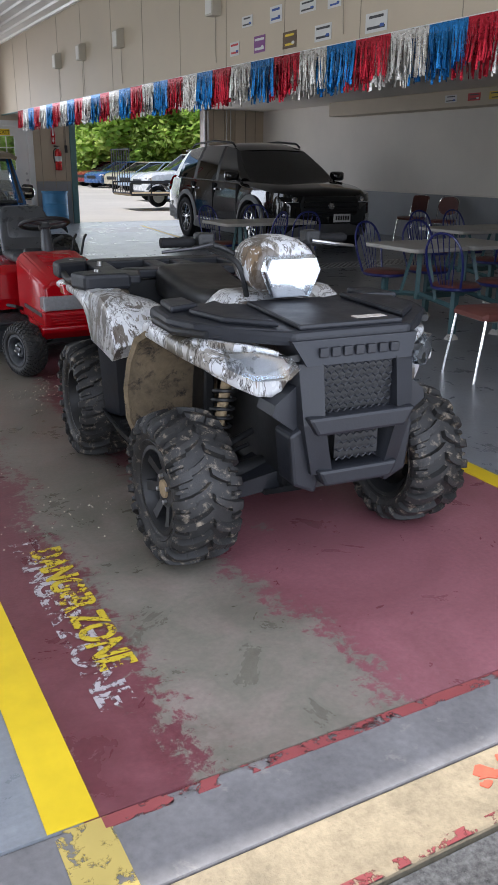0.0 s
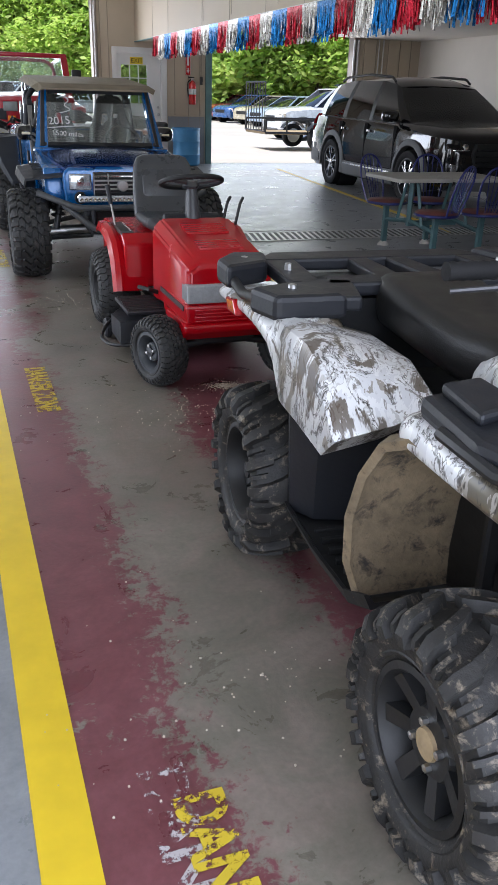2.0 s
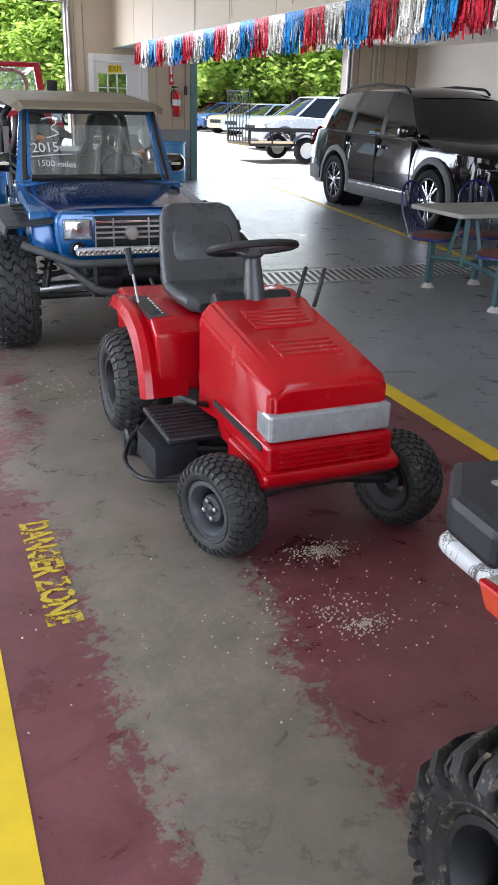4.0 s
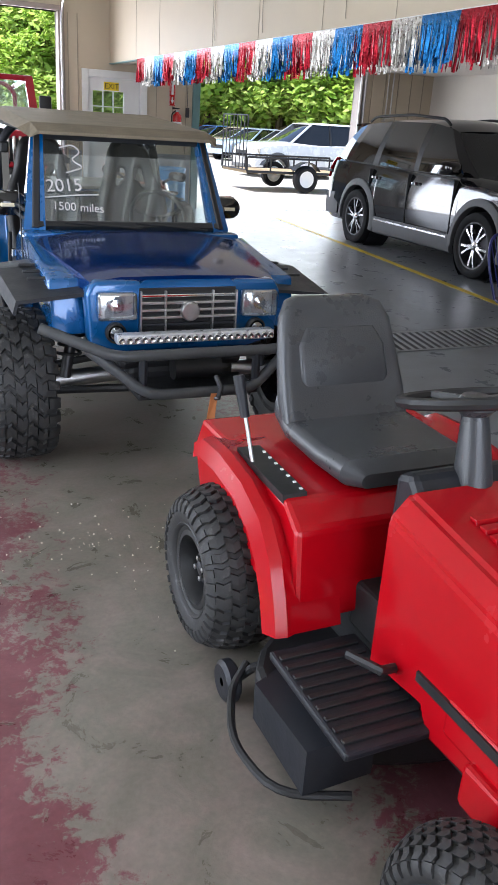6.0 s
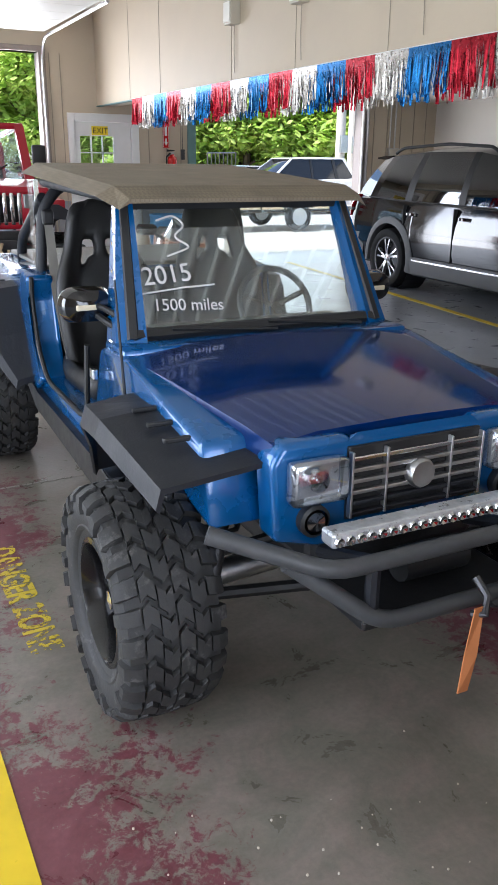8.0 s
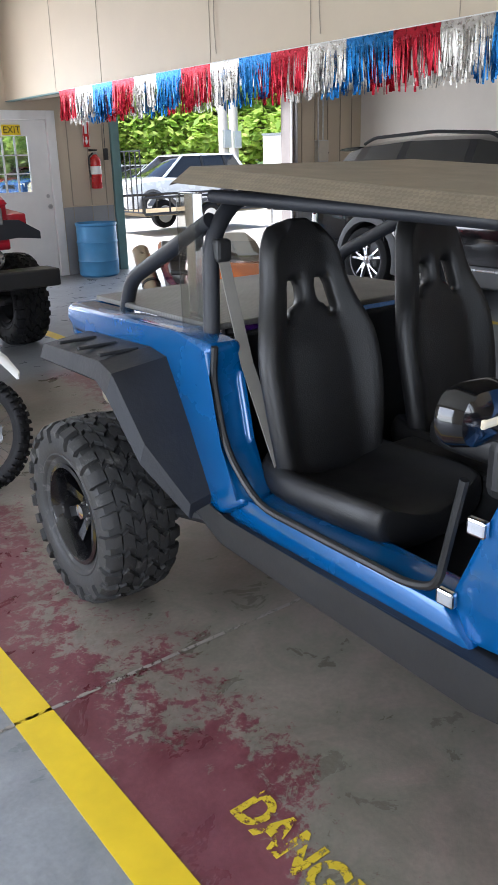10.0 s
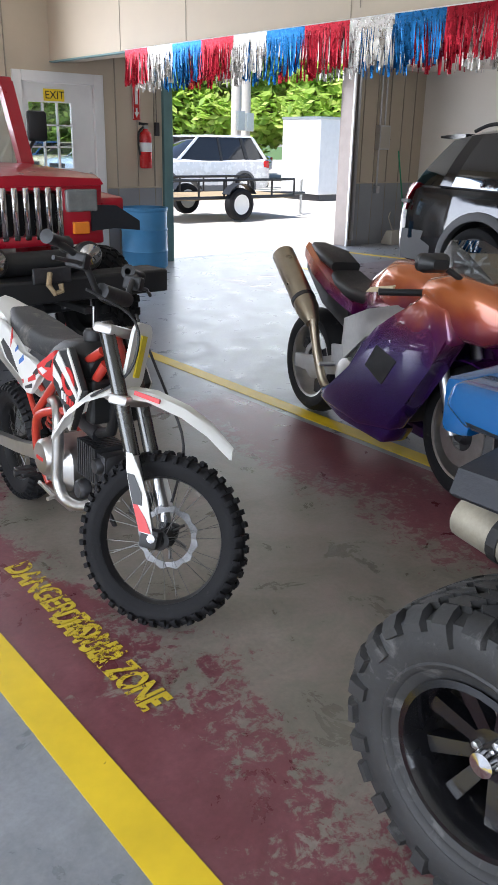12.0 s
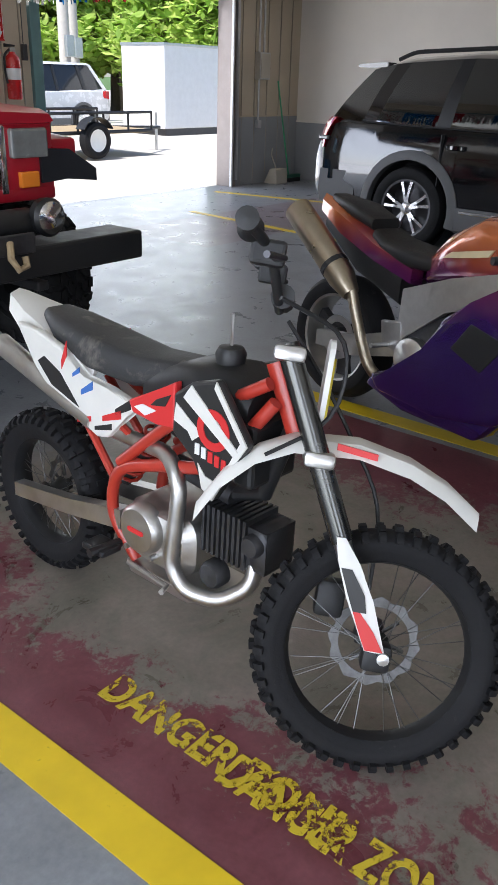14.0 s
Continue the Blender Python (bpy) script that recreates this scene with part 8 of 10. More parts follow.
def sport_bike(x, y, rz, lean):
    s = thing("sport_bike", x, y, 0, "copper and violet sport motorcycle with a titanium silencer", "motorcycle", rz)
    s.matrix_basis = pose(x, y, 0, 0, lean, rz)
    for yy, w in ((-0.70, 0.12), (0.70, 0.18)):
        e = new("front_wheel" if yy < 0 else "rear_wheel")
        e.parent = s
        e.matrix_basis = pose(0, yy, 0.31)
        part("tyre", lathe([(0.215, -0.40 * w), (0.25, -0.49 * w), (0.275, -0.47 * w), (0.298, -0.33 * w), (0.312, 0.0), (0.298, 0.33 * w), (0.275, 0.47 * w), (0.25, 0.49 * w), (0.215, 0.40 * w)], "x", 48), RUBBER, e, smooth=True)
        r = part("rim", lathe([(0.218, -0.42 * w), (0.206, -0.40 * w), (0.196, -0.2 * w), (0.196, 0.2 * w), (0.206, 0.40 * w), (0.218, 0.42 * w)], "x", 48), ALU, e, "polished cast rim", smooth=True)
        for k in range(3):
            a = 2 * math.pi * k / 3 + 0.4
            part("spoke", loft([[(sx_, rr * math.cos(a) - t * math.sin(a), rr * math.sin(a) + t * math.cos(a)) for sx_, t in ((-hx, -ht), (hx, -ht), (hx, ht), (-hx, ht))] for rr, hx, ht in ((0.04, 0.03, 0.035), (0.12, 0.022, 0.024), (0.20, 0.02, 0.036))]), DARKSTEEL, r, smooth=True)
        part("hub", lathe([(0.0, -0.075), (0.03, -0.07), (0.05, -0.04), (0.05, 0.04), (0.03, 0.07), (0, 0.075)], "x", 20), DARKSTEEL, r, smooth=True)
        part("brake_disc", lathe([(0.075, -0.05), (0.15 if yy < 0 else 0.11, -0.05), (0.15 if yy < 0 else 0.11, -0.044), (0.075, -0.044), (0.075, -0.05)], "x", 36), STEEL, e, smooth=False)
    for sx in (-1, 1):
        part("swingarm", loft([[(sx * a, 0.18, z) for a, z in ((0.07, 0.36), (0.12, 0.36), (0.12, 0.48), (0.07, 0.48))], [(sx * a, 0.50, z) for a, z in ((0.10, 0.28), (0.14, 0.28), (0.14, 0.38), (0.10, 0.38))], [(sx * a, 0.76, z) for a, z in ((0.105, 0.27), (0.14, 0.27), (0.14, 0.345), (0.105, 0.345))]]), ALU, s, "polished aluminium swingarm")
        part("frame_spar", loft([[(sx * a, -0.42, z) for a, z in ((0.07, 0.74), (0.13, 0.74), (0.13, 0.86), (0.07, 0.86))], [(sx * a, -0.05, z) for a, z in ((0.15, 0.62), (0.19, 0.62), (0.19, 0.76), (0.15, 0.76))], [(sx * a, 0.22, z) for a, z in ((0.12, 0.42), (0.16, 0.42), (0.16, 0.66), (0.12, 0.66))]]), ALU, s, "bright aluminium frame spar", smooth=True)
        part("fairing", prism([(-0.76, 0.74), (-0.62, 0.62), (-0.50, 0.40), (-0.40, 0.24), (-0.10, 0.18), (0.24, 0.20), (0.30, 0.27), (0.10, 0.34), (-0.02, 0.44), (-0.06, 0.60), (-0.20, 0.70), (-0.36, 0.80), (-0.52, 0.92), (-0.70, 0.88)], "x", sx * 0.13, sx * 0.235, 0.03, 3), FLIP, s, "violet lower fairing", smooth=True)
        part("belly_pan", prism([(-0.38, 0.24), (0.30, 0.26), (0.34, 0.20), (0.10, 0.14), (-0.30, 0.14)], "x", sx * 0.05, sx * 0.20, 0.02), FLIP, s, smooth=True)
        part("tail_panel", loft([[(sx * a, yy, z) for a, z in ((0.04, z0), (hw, z0 + 0.02), (hw, z1 - 0.03), (0.04, z1))] for yy, hw, z0, z1 in ((0.22, 0.12, 0.66, 0.77), (0.45, 0.13, 0.72, 0.84), (0.70, 0.11, 0.80, 0.93), (0.90, 0.06, 0.88, 0.98))]), FLIP, s, "copper tail section", smooth=True)
        part("fairing_vent", prism([(-0.40, 0.58), (-0.22, 0.62), (-0.14, 0.50), (-0.30, 0.44)], "x", sx * 0.225, sx * 0.2385, 0.004), BLACK_PL, s)
        part("fork_leg", tube([(sx * 0.10, -0.44, 0.86), (sx * 0.10, -0.70, 0.31)], 0.027, 12), STEEL, s, smooth=True)
        part("clip_on", tube([(sx * 0.10, -0.44, 0.90), (sx * 0.34, -0.34, 0.89)], 0.016, 10), BLACK_PL, s, smooth=True)
        part("rear_set", prism([(0.16, 0.36), (0.30, 0.40), (0.32, 0.50), (0.20, 0.52)], "x", sx * 0.14, sx * 0.165, 0.006), STEEL, s)
        part("foot_peg", tube([(sx * 0.15, 0.26, 0.40), (sx * 0.25, 0.28, 0.40)], 0.012, 8), STEEL, s, smooth=True)
        part("mirror", loft([[(sx * (0.30 + px), -0.66 + dy, 1.06 + pz) for px, pz in rrect(0, 0, 0.16 * k, 0.08 * k, 0.035 * k, 3)] for dy, k in ((-0.05, 0.5), (0.0, 1.0), (0.03, 0.95))]), BLACK_PL, s, smooth=True)
        part("mirror_stalk", tube([(sx * 0.14, -0.70, 0.98), (sx * 0.26, -0.66, 1.05)], 0.012, 8), BLACK_PL, s, smooth=True)
    part("fuel_tank", loft(rings_y([(-0.40, 0, 0.10, 0.80, 0.94, 0.05), (-0.30, 0, 0.16, 0.76, 1.00, 0.08), (-0.12, 0, 0.17, 0.74, 1.01, 0.09), (0.06, 0, 0.13, 0.70, 0.92, 0.08), (0.16, 0, 0.09, 0.68, 0.82, 0.05)])), FLIP, s, "copper fuel tank", smooth=True)
    part("tank_decal", prism([(-0.22, 0.90), (-0.02, 0.86), (0.02, 0.83), (-0.10, 0.85), (-0.20, 0.87)], "x", -0.176, -0.165), mat("gold_decal", (0.6, 0.5, 0.3), 0.4), s)
    part("seat", loft(rings_y([(0.10, 0, 0.09, 0.74, 0.80, 0.025), (0.25, 0, 0.13, 0.74, 0.815, 0.03), (0.42, 0, 0.12, 0.76, 0.835, 0.03), (0.50, 0, 0.10, 0.80, 0.87, 0.03)])), VINYL, s, "black seat", smooth=True)
    part("pillion_pad", loft(rings_y([(0.52, 0, 0.09, 0.86, 0.91, 0.02), (0.66, 0, 0.10, 0.90, 0.96, 0.025), (0.84, 0, 0.05, 0.95, 0.985, 0.015)])), VINYL, s, smooth=True)
    part("undertray", loft(rings_y([(0.30, 0, 0.09, 0.56, 0.70, 0.03), (0.60, 0, 0.09, 0.66, 0.80, 0.03), (0.86, 0, 0.06, 0.82, 0.90, 0.02)])), BLACK_PL, s, smooth=True)
    part("engine", box(-0.16, 0.16, -0.35, 0.20, 0.24, 0.60, 0.05), DARKSTEEL, s, smooth=True)
    part("engine_cover", lathe([(0.0, -0.215), (0.07, -0.21), (0.09, -0.195), (0.095, -0.14)], "x", 24, (0, 0.10, 0.38)), ALU, s, smooth=True)
    part("exhaust_pipe", tube([(-0.14, 0.12, 0.22), (-0.17, 0.34, 0.24), (-0.19, 0.42, 0.42), (-0.19, 0.50, 0.60)], 0.026, 12, round_off=0.1), TITAN, s, "heat-stained exhaust pipe", smooth=True)
    ex = part("silencer", tube([(-0.19, 0.50, 0.58), (-0.19, 0.57, 0.64), (-0.19, 0.93, 0.90)], [0.04, 0.066, 0.066, 0.066, 0.066], 20), TITAN, s, "titanium silencer can", smooth=True)
    part("silencer_band", tube([(-0.19, 0.62, 0.676), (-0.19, 0.64, 0.690)], 0.070, 20), BLACK_PL, ex)
    part("silencer_hole", lathe([(0.0, 0.0), (0.03, 0.0), (0.034, 0.004)], "z", 16, (0, 0, 0)), BLACK_PL, ex).matrix_basis = pose(-0.19, 0.934, 0.903, -54)
    part("nose_fairing", loft(rings_y([(-0.98, 0, 0.08, 0.80, 0.90, 0.04), (-0.86, 0, 0.18, 0.74, 0.98, 0.07), (-0.66, 0, 0.23, 0.74, 1.02, 0.08), (-0.50, 0, 0.22, 0.78, 0.98, 0.06)])), FLIP, s, smooth=True)
    part("windscreen", loft([[(px, yy, z) for px, z in ((-hw, z0), (-hw * 0.6, z1), (hw * 0.6, z1), (hw, z0))] for yy, hw, z0, z1 in ((-0.80, 0.15, 0.96, 1.0), (-0.62, 0.17, 1.0, 1.10), (-0.48, 0.15, 1.03, 1.14))], False, closed=False), GLASS_DARK, s)
    part("front_fender", arc_sheet(-0.70, 0.31, 0.33, 20, 130, -0.075, 0.075, 0.008, 10), FLIP, s, smooth=True)
    part("side_stand", tube([(0.12, 0.10, 0.24), (0.24, 0.06, -0.02)], 0.012, 8), DARKSTEEL, s, smooth=True)
    part("triple_clamp", box(-0.13, 0.13, -0.48, -0.40, 0.86, 0.90, 0.012), BLACK_PL, s)
    return s


sport_bike(2.66, 12.89, -15, 3)


# ---- red open-top four-by-four ----
def jeep(x, y):
    j = thing("off_road_jeep", x, y, 0, "red open-top off-road four-by-four with seven-slot grille and winch", "car")
    for sx in (-1, 1):
        wheel(j, sx * 0.76, 0.55, 0.41, 0.29, 0.20, 0.014, "mud", RUBBER, sx, "front_wheel", spokes=8, material=BLACK_PL, hub_mat=STEEL, hub_r=0.06)
        wheel(j, sx * 0.76, 2.93, 0.41, 0.29, 0.20, 0.014, "mud", RUBBER, sx, "rear_wheel", spokes=8, material=BLACK_PL, hub_mat=STEEL, hub_r=0.06)
        part("front_flare", loft([[(sx * a, -0.02, z) for a, z in ((0.46, 1.14), (0.64, 1.13), (0.81, 1.03), (0.81, 0.97), (0.62, 0.99), (0.46, 0.98))],
                                  [(sx * a, 0.55, z) for a, z in ((0.50, 1.15), (0.80, 1.13), (0.84, 1.0), (0.82, 0.97), (0.79, 1.04), (0.50, 1.06))],
                                  [(sx * a, 0.95, z) for a, z in ((0.52, 1.0), (0.82, 0.98), (0.84, 0.90), (0.82, 0.89), (0.79, 0.95), (0.52, 0.97))],
                                  [(sx * a, 1.12, z) for a, z in ((0.60, 0.72), (0.78, 0.70), (0.79, 0.66), (0.78, 0.65), (0.76, 0.68), (0.60, 0.70))]]), GREY_PL, j, "black plastic fender flare")
        part("rear_flare", arc_sheet(2.93, 0.45, 0.52, 25, 165, sx * 0.66, sx * 0.85, 0.03, 10), GREY_PL, j, smooth=True)
        hl = part("headlight", box(*sorted((sx * 0.29, sx * 0.50)), -0.035, 0.01, 1.10, 1.235, 0.012), HEAD_PALE, j, "rectangular headlight")
        part("reflector", box(*sorted((sx * 0.30, sx * 0.49)), -0.005, 0.0, 1.11, 1.225), CHROME, hl)
        part("indicator", box(*sorted((sx * 0.33, sx * 0.44)), -0.03, 0.0, 0.965, 1.04, 0.008), AMBER, j, "amber indicator")
        fg = part("fog_light", lathe([(0.0, -0.27), (0.075, -0.275), (0.09, -0.255), (0.085, -0.21), (0.04, -0.17)], "y", 24, (sx * 0.30, 0, 0.86)), BLACK_PL, j, smooth=True)
        part("fog_lens", lathe([(0.0, -0.292), (0.05, -0.287), (0.076, -0.274)], "y", 24, (sx * 0.30, 0, 0.86)), CHROME, fg, "round clear fog lamp", smooth=True)
        part("side_panel", prism([(1.10, 0.62), (1.30, 0.60), (1.30, 1.26), (0.02, 1.18), (0.02, 1.0), (0.95, 1.0)], "x", sx * 0.50, sx * 0.72, 0.02), JEEP_RED, j, smooth=True)
        part("tub_side", prism([(1.95, 0.66), (2.40, 0.66), (2.45, 1.0), (3.40, 1.0), (3.45, 0.70), (3.60, 0.70), (3.60, 1.25), (2.10, 1.25)], "x", sx * 0.68, sx * 0.74, 0.02), JEEP_RED, j, smooth=True)
        part("sill", box(*sorted((sx * 0.60, sx * 0.74)), 1.2, 2.4, 0.55, 0.68, 0.02), JEEP_RED, j)
        part("screen_post", loft([[(sx * a, 1.33 + d, 1.28) for a, d in ((0.62, -0.04), (0.72, -0.04), (0.72, 0.04), (0.62, 0.04))], [(sx * a, 1.55 + d, 1.92) for a, d in ((0.58, -0.04), (0.68, -0.04), (0.68, 0.04), (0.58, 0.04))]]), JEEP_RED, j, smooth=True)
        part("mirror", box(*sorted((sx * 0.74, sx * 0.90)), 1.42, 1.48, 1.50, 1.72, 0.025), BLACK_PL, j, "black door mirror", smooth=True)
        part("mirror_arm", tube([(sx * 0.71, 1.42, 1.42), (sx * 0.80, 1.45, 1.52)], 0.014, 8), BLACK_PL, j, smooth=True)
        part("roll_bar", tube([(sx * 0.60, 2.45, 1.0), (sx * 0.58, 2.42, 1.75), (sx * 0.45, 2.40, 1.86), (0, 2.40, 1.87)], 0.03, 10, round_off=0.1), JEEP_RED, j, "red padded roll bar", smooth=True)
        part("roll_bar", tube([(sx * 0.56, 2.40, 1.82), (sx * 0.60, 1.56, 1.90)], 0.028, 10), JEEP_RED, j, smooth=True)
        part("bucket_seat", loft(rings_y([(1.75, sx * 0.34, 0.22, 0.78, 0.92, 0.05), (2.20, sx * 0.34, 0.22, 0.78, 0.92, 0.05), (2.28, sx * 0.34, 0.21, 0.80, 1.50, 0.06), (2.38, sx * 0.34, 0.18, 0.9, 1.52, 0.06)])), VINYL, j, smooth=True)
        part("shock_absorber", tube([(sx * 0.5, 0.5, 0.40), (sx * 0.44, 0.5, 0.9)], 0.03, 10), DARKSTEEL, j, smooth=True)
        part("leaf_spring", box(*sorted((sx * 0.36, sx * 0.43)), -0.05, 1.1, 0.46, 0.51, 0.01), DARKSTEEL, j)
    part("axle", tube([(-0.70, 0.55, 0.41), (0.70, 0.55, 0.41)], 0.045, 12), DARKSTEEL, j, smooth=True)
    part("differential", lathe([(0.0, -0.14), (0.09, -0.12), (0.13, 0.0), (0.09, 0.12), (0, 0.14)], "y", 20, (0.2, 0.5, 0.41)), DARKSTEEL, j, smooth=True)
    part("rear_axle", tube([(-0.70, 2.93, 0.41), (0.70, 2.93, 0.41)], 0.045, 12), DARKSTEEL, j, smooth=True)
    part("chassis", box(-0.42, 0.42, 0.0, 3.5, 0.56, 0.68, 0.02), BLACK_PL, j)
    part("front_bumper", box(-0.80, 0.80, -0.36, -0.12, 0.62, 0.76, 0.015), BLACK_PL, j, "heavy black steel bumper")
    wn = part("winch", tube([(-0.25, -0.16, 0.83), (0.25, -0.16, 0.83)], 0.07, 14), BLACK_PL, j, smooth=True)
    part("tow_hook", tube([(-0.02, -0.38, 0.80), (-0.05, -0.42, 0.74), (-0.02, -0.43, 0.69), (0.03, -0.42, 0.70), (0.03, -0.41, 0.74)], 0.016, 8), TAN, j, "rusty tow hook", smooth=True)
    part("fairlead", box(-0.12, 0.12, -0.375, -0.355, 0.74, 0.83, 0.008), DARKSTEEL, wn)
    # grille of seven open slots: upright bars between a head and a foot rail
    gr = part("grille_frame", box(-0.55, 0.55, -0.008, 0.06, 1.225, 1.30, 0.02), JEEP_RED, j, smooth=True)
    part("grille_rail", box(-0.55, 0.55, -0.008, 0.06, 0.90, 0.965, 0.015), JEEP_RED, gr, smooth=True)
    for sx in (-1, 1):
        part("grille_cheek", box(*sorted((sx * 0.265, sx * 0.548)), -0.004, 0.058, 0.93, 1.26, 0.012), JEEP_RED, gr, smooth=True)
    part("radiator", box(-0.28, 0.28, 0.06, 0.10, 0.93, 1.25), BLACK_PL, gr)
    for k in range(8):
        xx = -0.25 + k * 0.0715
        part("grille_bar", box(xx - 0.021, xx + 0.021, -0.012, 0.05, 0.94, 1.25, 0.010), CHROME, gr, "chrome-edged upright bar", smooth=True)
    part("bonnet", loft([[(px, -0.014, pz) for px, pz in ((-0.555, 1.262), (-0.53, 1.295), (0, 1.318), (0.53, 1.295), (0.555, 1.262), (0.5, 1.255), (-0.5, 1.255))],
                         [(px, 0.08, pz) for px, pz in ((-0.58, 1.25), (-0.55, 1.315), (0, 1.34), (0.55, 1.315), (0.58, 1.25), (0.5, 1.2), (-0.5, 1.2))],
                         [(px, 1.28, pz) for px, pz in ((-0.70, 1.27), (-0.67, 1.345), (0, 1.37), (0.67, 1.345), (0.70, 1.27), (0.6, 1.2), (-0.6, 1.2))]]), JEEP_RED, j, "glossy red bonnet", smooth=True)
    part("cowl", box(-0.70, 0.70, 1.26, 1.42, 1.15, 1.33, 0.02), JEEP_RED, j, smooth=True)
    part("screen_head", box(-0.68, 0.68, 1.51, 1.59, 1.88, 1.95, 0.02), JEEP_RED, j, smooth=True)
    ws = part("windscreen", loft([[(-0.63, 1.355, 1.33), (0.63, 1.355, 1.33), (0.63, 1.36, 1.33), (-0.63, 1.36, 1.33)], [(-0.59, 1.54, 1.89), (0.59, 1.54, 1.89), (0.59, 1.545, 1.89), (-0.59, 1.545, 1.89)]]), GLASS, j)
    ws.visible_shadow = False
    part("dashboard", box(-0.66, 0.66, 1.42, 1.62, 1.10, 1.32, 0.03), BLACK_PL, j)
    part("tub_floor", box(-0.70, 0.70, 1.3, 3.6, 0.62, 0.70, 0.01), BLACK_PL, j)
    part("tailgate", box(-0.72, 0.72, 3.58, 3.64, 0.70, 1.25, 0.015), JEEP_RED, j)
    for k, (x0, z0) in enumerate(((-0.20, 1.1), (0.10, 1.2))):
        part("wiper", tube([(x0, 1.33, 1.35), (x0 + 0.34, 1.39, 1.50)], 0.008, 6), BLACK_PL, j)
    part("bonnet_latch", box(0.545, 0.575, 0.10, 0.16, 1.20, 1.27, 0.008), BLACK_PL, j)
    return j


jeep(1.62, 14.9)


CHIP_RED = mat("orange_red_old_paint", (0.50, 0.11, 0.06), 0.7, var=0.2, scale=20, bumps=0.4)


# ---- painted lines and stencils on the floor ----
def strip(name, x0, y0, x1, y1, w, material, label):
    d = Vector((x1 - x0, y1 - y0, 0)).normalized()
    n = Vector((-d.y, d.x, 0)) * w / 2
    bm = prism([(x0 + n.x, y0 + n.y), (x1 + n.x, y1 + n.y), (x1 - n.x, y1 - n.y), (x0 - n.x, y0 - n.y)], "z", 0.0008, 0.0032)
    return tagged(part(name, bm, material), label, "paint line", kind="structure")


strip("line", 0.277, 1.5, 0.305, FAR - 2.0, 0.119, LINE_Y, "worn yellow painted floor line")
strip("line", 2.635, 1.5, 2.745, 16.5, 0.11, LINE_Y, "worn yellow painted floor line")
strip("line", 5.75, 9.9, 6.84, 18.2, 0.09, LINE_Y, "worn yellow painted floor line")
strip("line", 8.45, 19.2, 9.0, 16.4, 0.09, LINE_Y, "worn yellow painted floor line")
tagged(part("line_end", box(0.23, 0.355, 1.27, 1.498, -0.0035, -0.0015), worn_paint("faded_yellow_paint", (0.55, 0.42, 0.12), 0.52, 18)), "faded yellow line end on the sill", "paint line", kind="structure")

strip("joint_filler", -2.5, 10.3485, 4.0, 10.3485, 0.014, worn_paint("pale_joint_filler", (0.30, 0.27, 0.24), 0.50, 20), "pale chipped filler in the slab joint")
tagged(part("apron_line", box(-1.0, 4.0, 1.072, 1.098, -0.0075, -0.0055), RED_EDGE), "worn red paint along the apron edge", "paint line", kind="structure")
rp = random.Random(9)
for k in range(7):
    cx, cy, rr = 1.20 + 0.035 * k + rp.uniform(-0.03, 0.03), 1.185 + rp.uniform(-0.05, 0.05), rp.uniform(0.015, 0.045)
    out = [(cx + rr * rp.uniform(0.5, 1.3) * math.cos(2 * math.pi * i / 11), cy + 0.7 * rr * rp.uniform(0.5, 1.3) * math.sin(2 * math.pi * i / 11)) for i in range(11)]
    tagged(part("paint_chip", prism(out, "z", -0.0076, -0.0052 + 0.0003 * k), CHIP_RED), "orange-red paint chip left on the apron", "paint chip", kind="structure")


def floor_text(x0, x1, y0, y1, words, material, label, lift=0.0):
    """Stencilled words that run towards -y, with their tops towards +x."""
    ob = text_mesh("floor_stencil", words, 0.2, material, Matrix.Identity(4), label=label, category="floor lettering", kind="structure", bold=0.007)
    co = [v.co.copy() for v in ob.data.vertices]
    ax, bx = min(c.x for c in co), max(c.x for c in co)
    ay, by = min(c.y for c in co), max(c.y for c in co)
    for v, c in zip(ob.data.vertices, co):
        u, w = (c.x - ax) / (bx - ax), (c.y - ay) / (by - ay)
        v.co = (x0 + (x1 - x0) * w, y0 + (y1 - y0) * u, 0.0012 + lift + (0.0016 if c.z > 0 else 0))
    return ob


floor_text(0.51, 0.63, 2.87, 2.02, "DANGER ZONE", STENCIL_Y, "chipped yellow stencilled words on the floor", 0.003)
floor_text(0.455, 0.565, 2.97, 1.85, "DANGER ZONE", STENCIL_W, "worn white stencilled words on the floor")
floor_text(0.49, 0.605, 6.0, 5.31, "DANGER ZONE", STENCIL_Y, "chipped yellow stencilled words on the floor")
floor_text(0.53, 0.645, 9.68, 8.84, "DANGER ZONE", STENCIL_Y, "bright yellow stencilled words on the floor")
floor_text(0.535, 0.635, 12.84, 12.10, "DANGER ZONE", STENCIL_Y, "smeared yellow stencilled words on the floor")
floor_text(0.515, 0.62, 12.42, 11.82, "DANGER ZONE", STENCIL_Y, "overlapping yellow stencilled words on the floor", 0.003)


def litter(x, y, r, n, seed):
    """A spill of absorbent granules."""
    rnd = random.Random(seed)
    bm = bmesh.new()
    for k in range(n):
        d = abs(rnd.gauss(0, 1)) * r
        a = rnd.uniform(0, 6.283)
        s = rnd.uniform(0.0015, 0.004)
        px, py = x + d * math.cos(a) * 1.3, y + d * math.sin(a) * 0.7
        bmesh.ops.create_icosphere(bm, subdivisions=1, radius=s, matrix=Matrix.Translation((px, py, s * 0.6)))
    return tagged(part("granule_spill", bm, mat("absorbent_granules", (0.50, 0.44, 0.36), 0.9, var=0.2)), "pale absorbent granules spilt on the floor", "floor litter", kind="stuff")


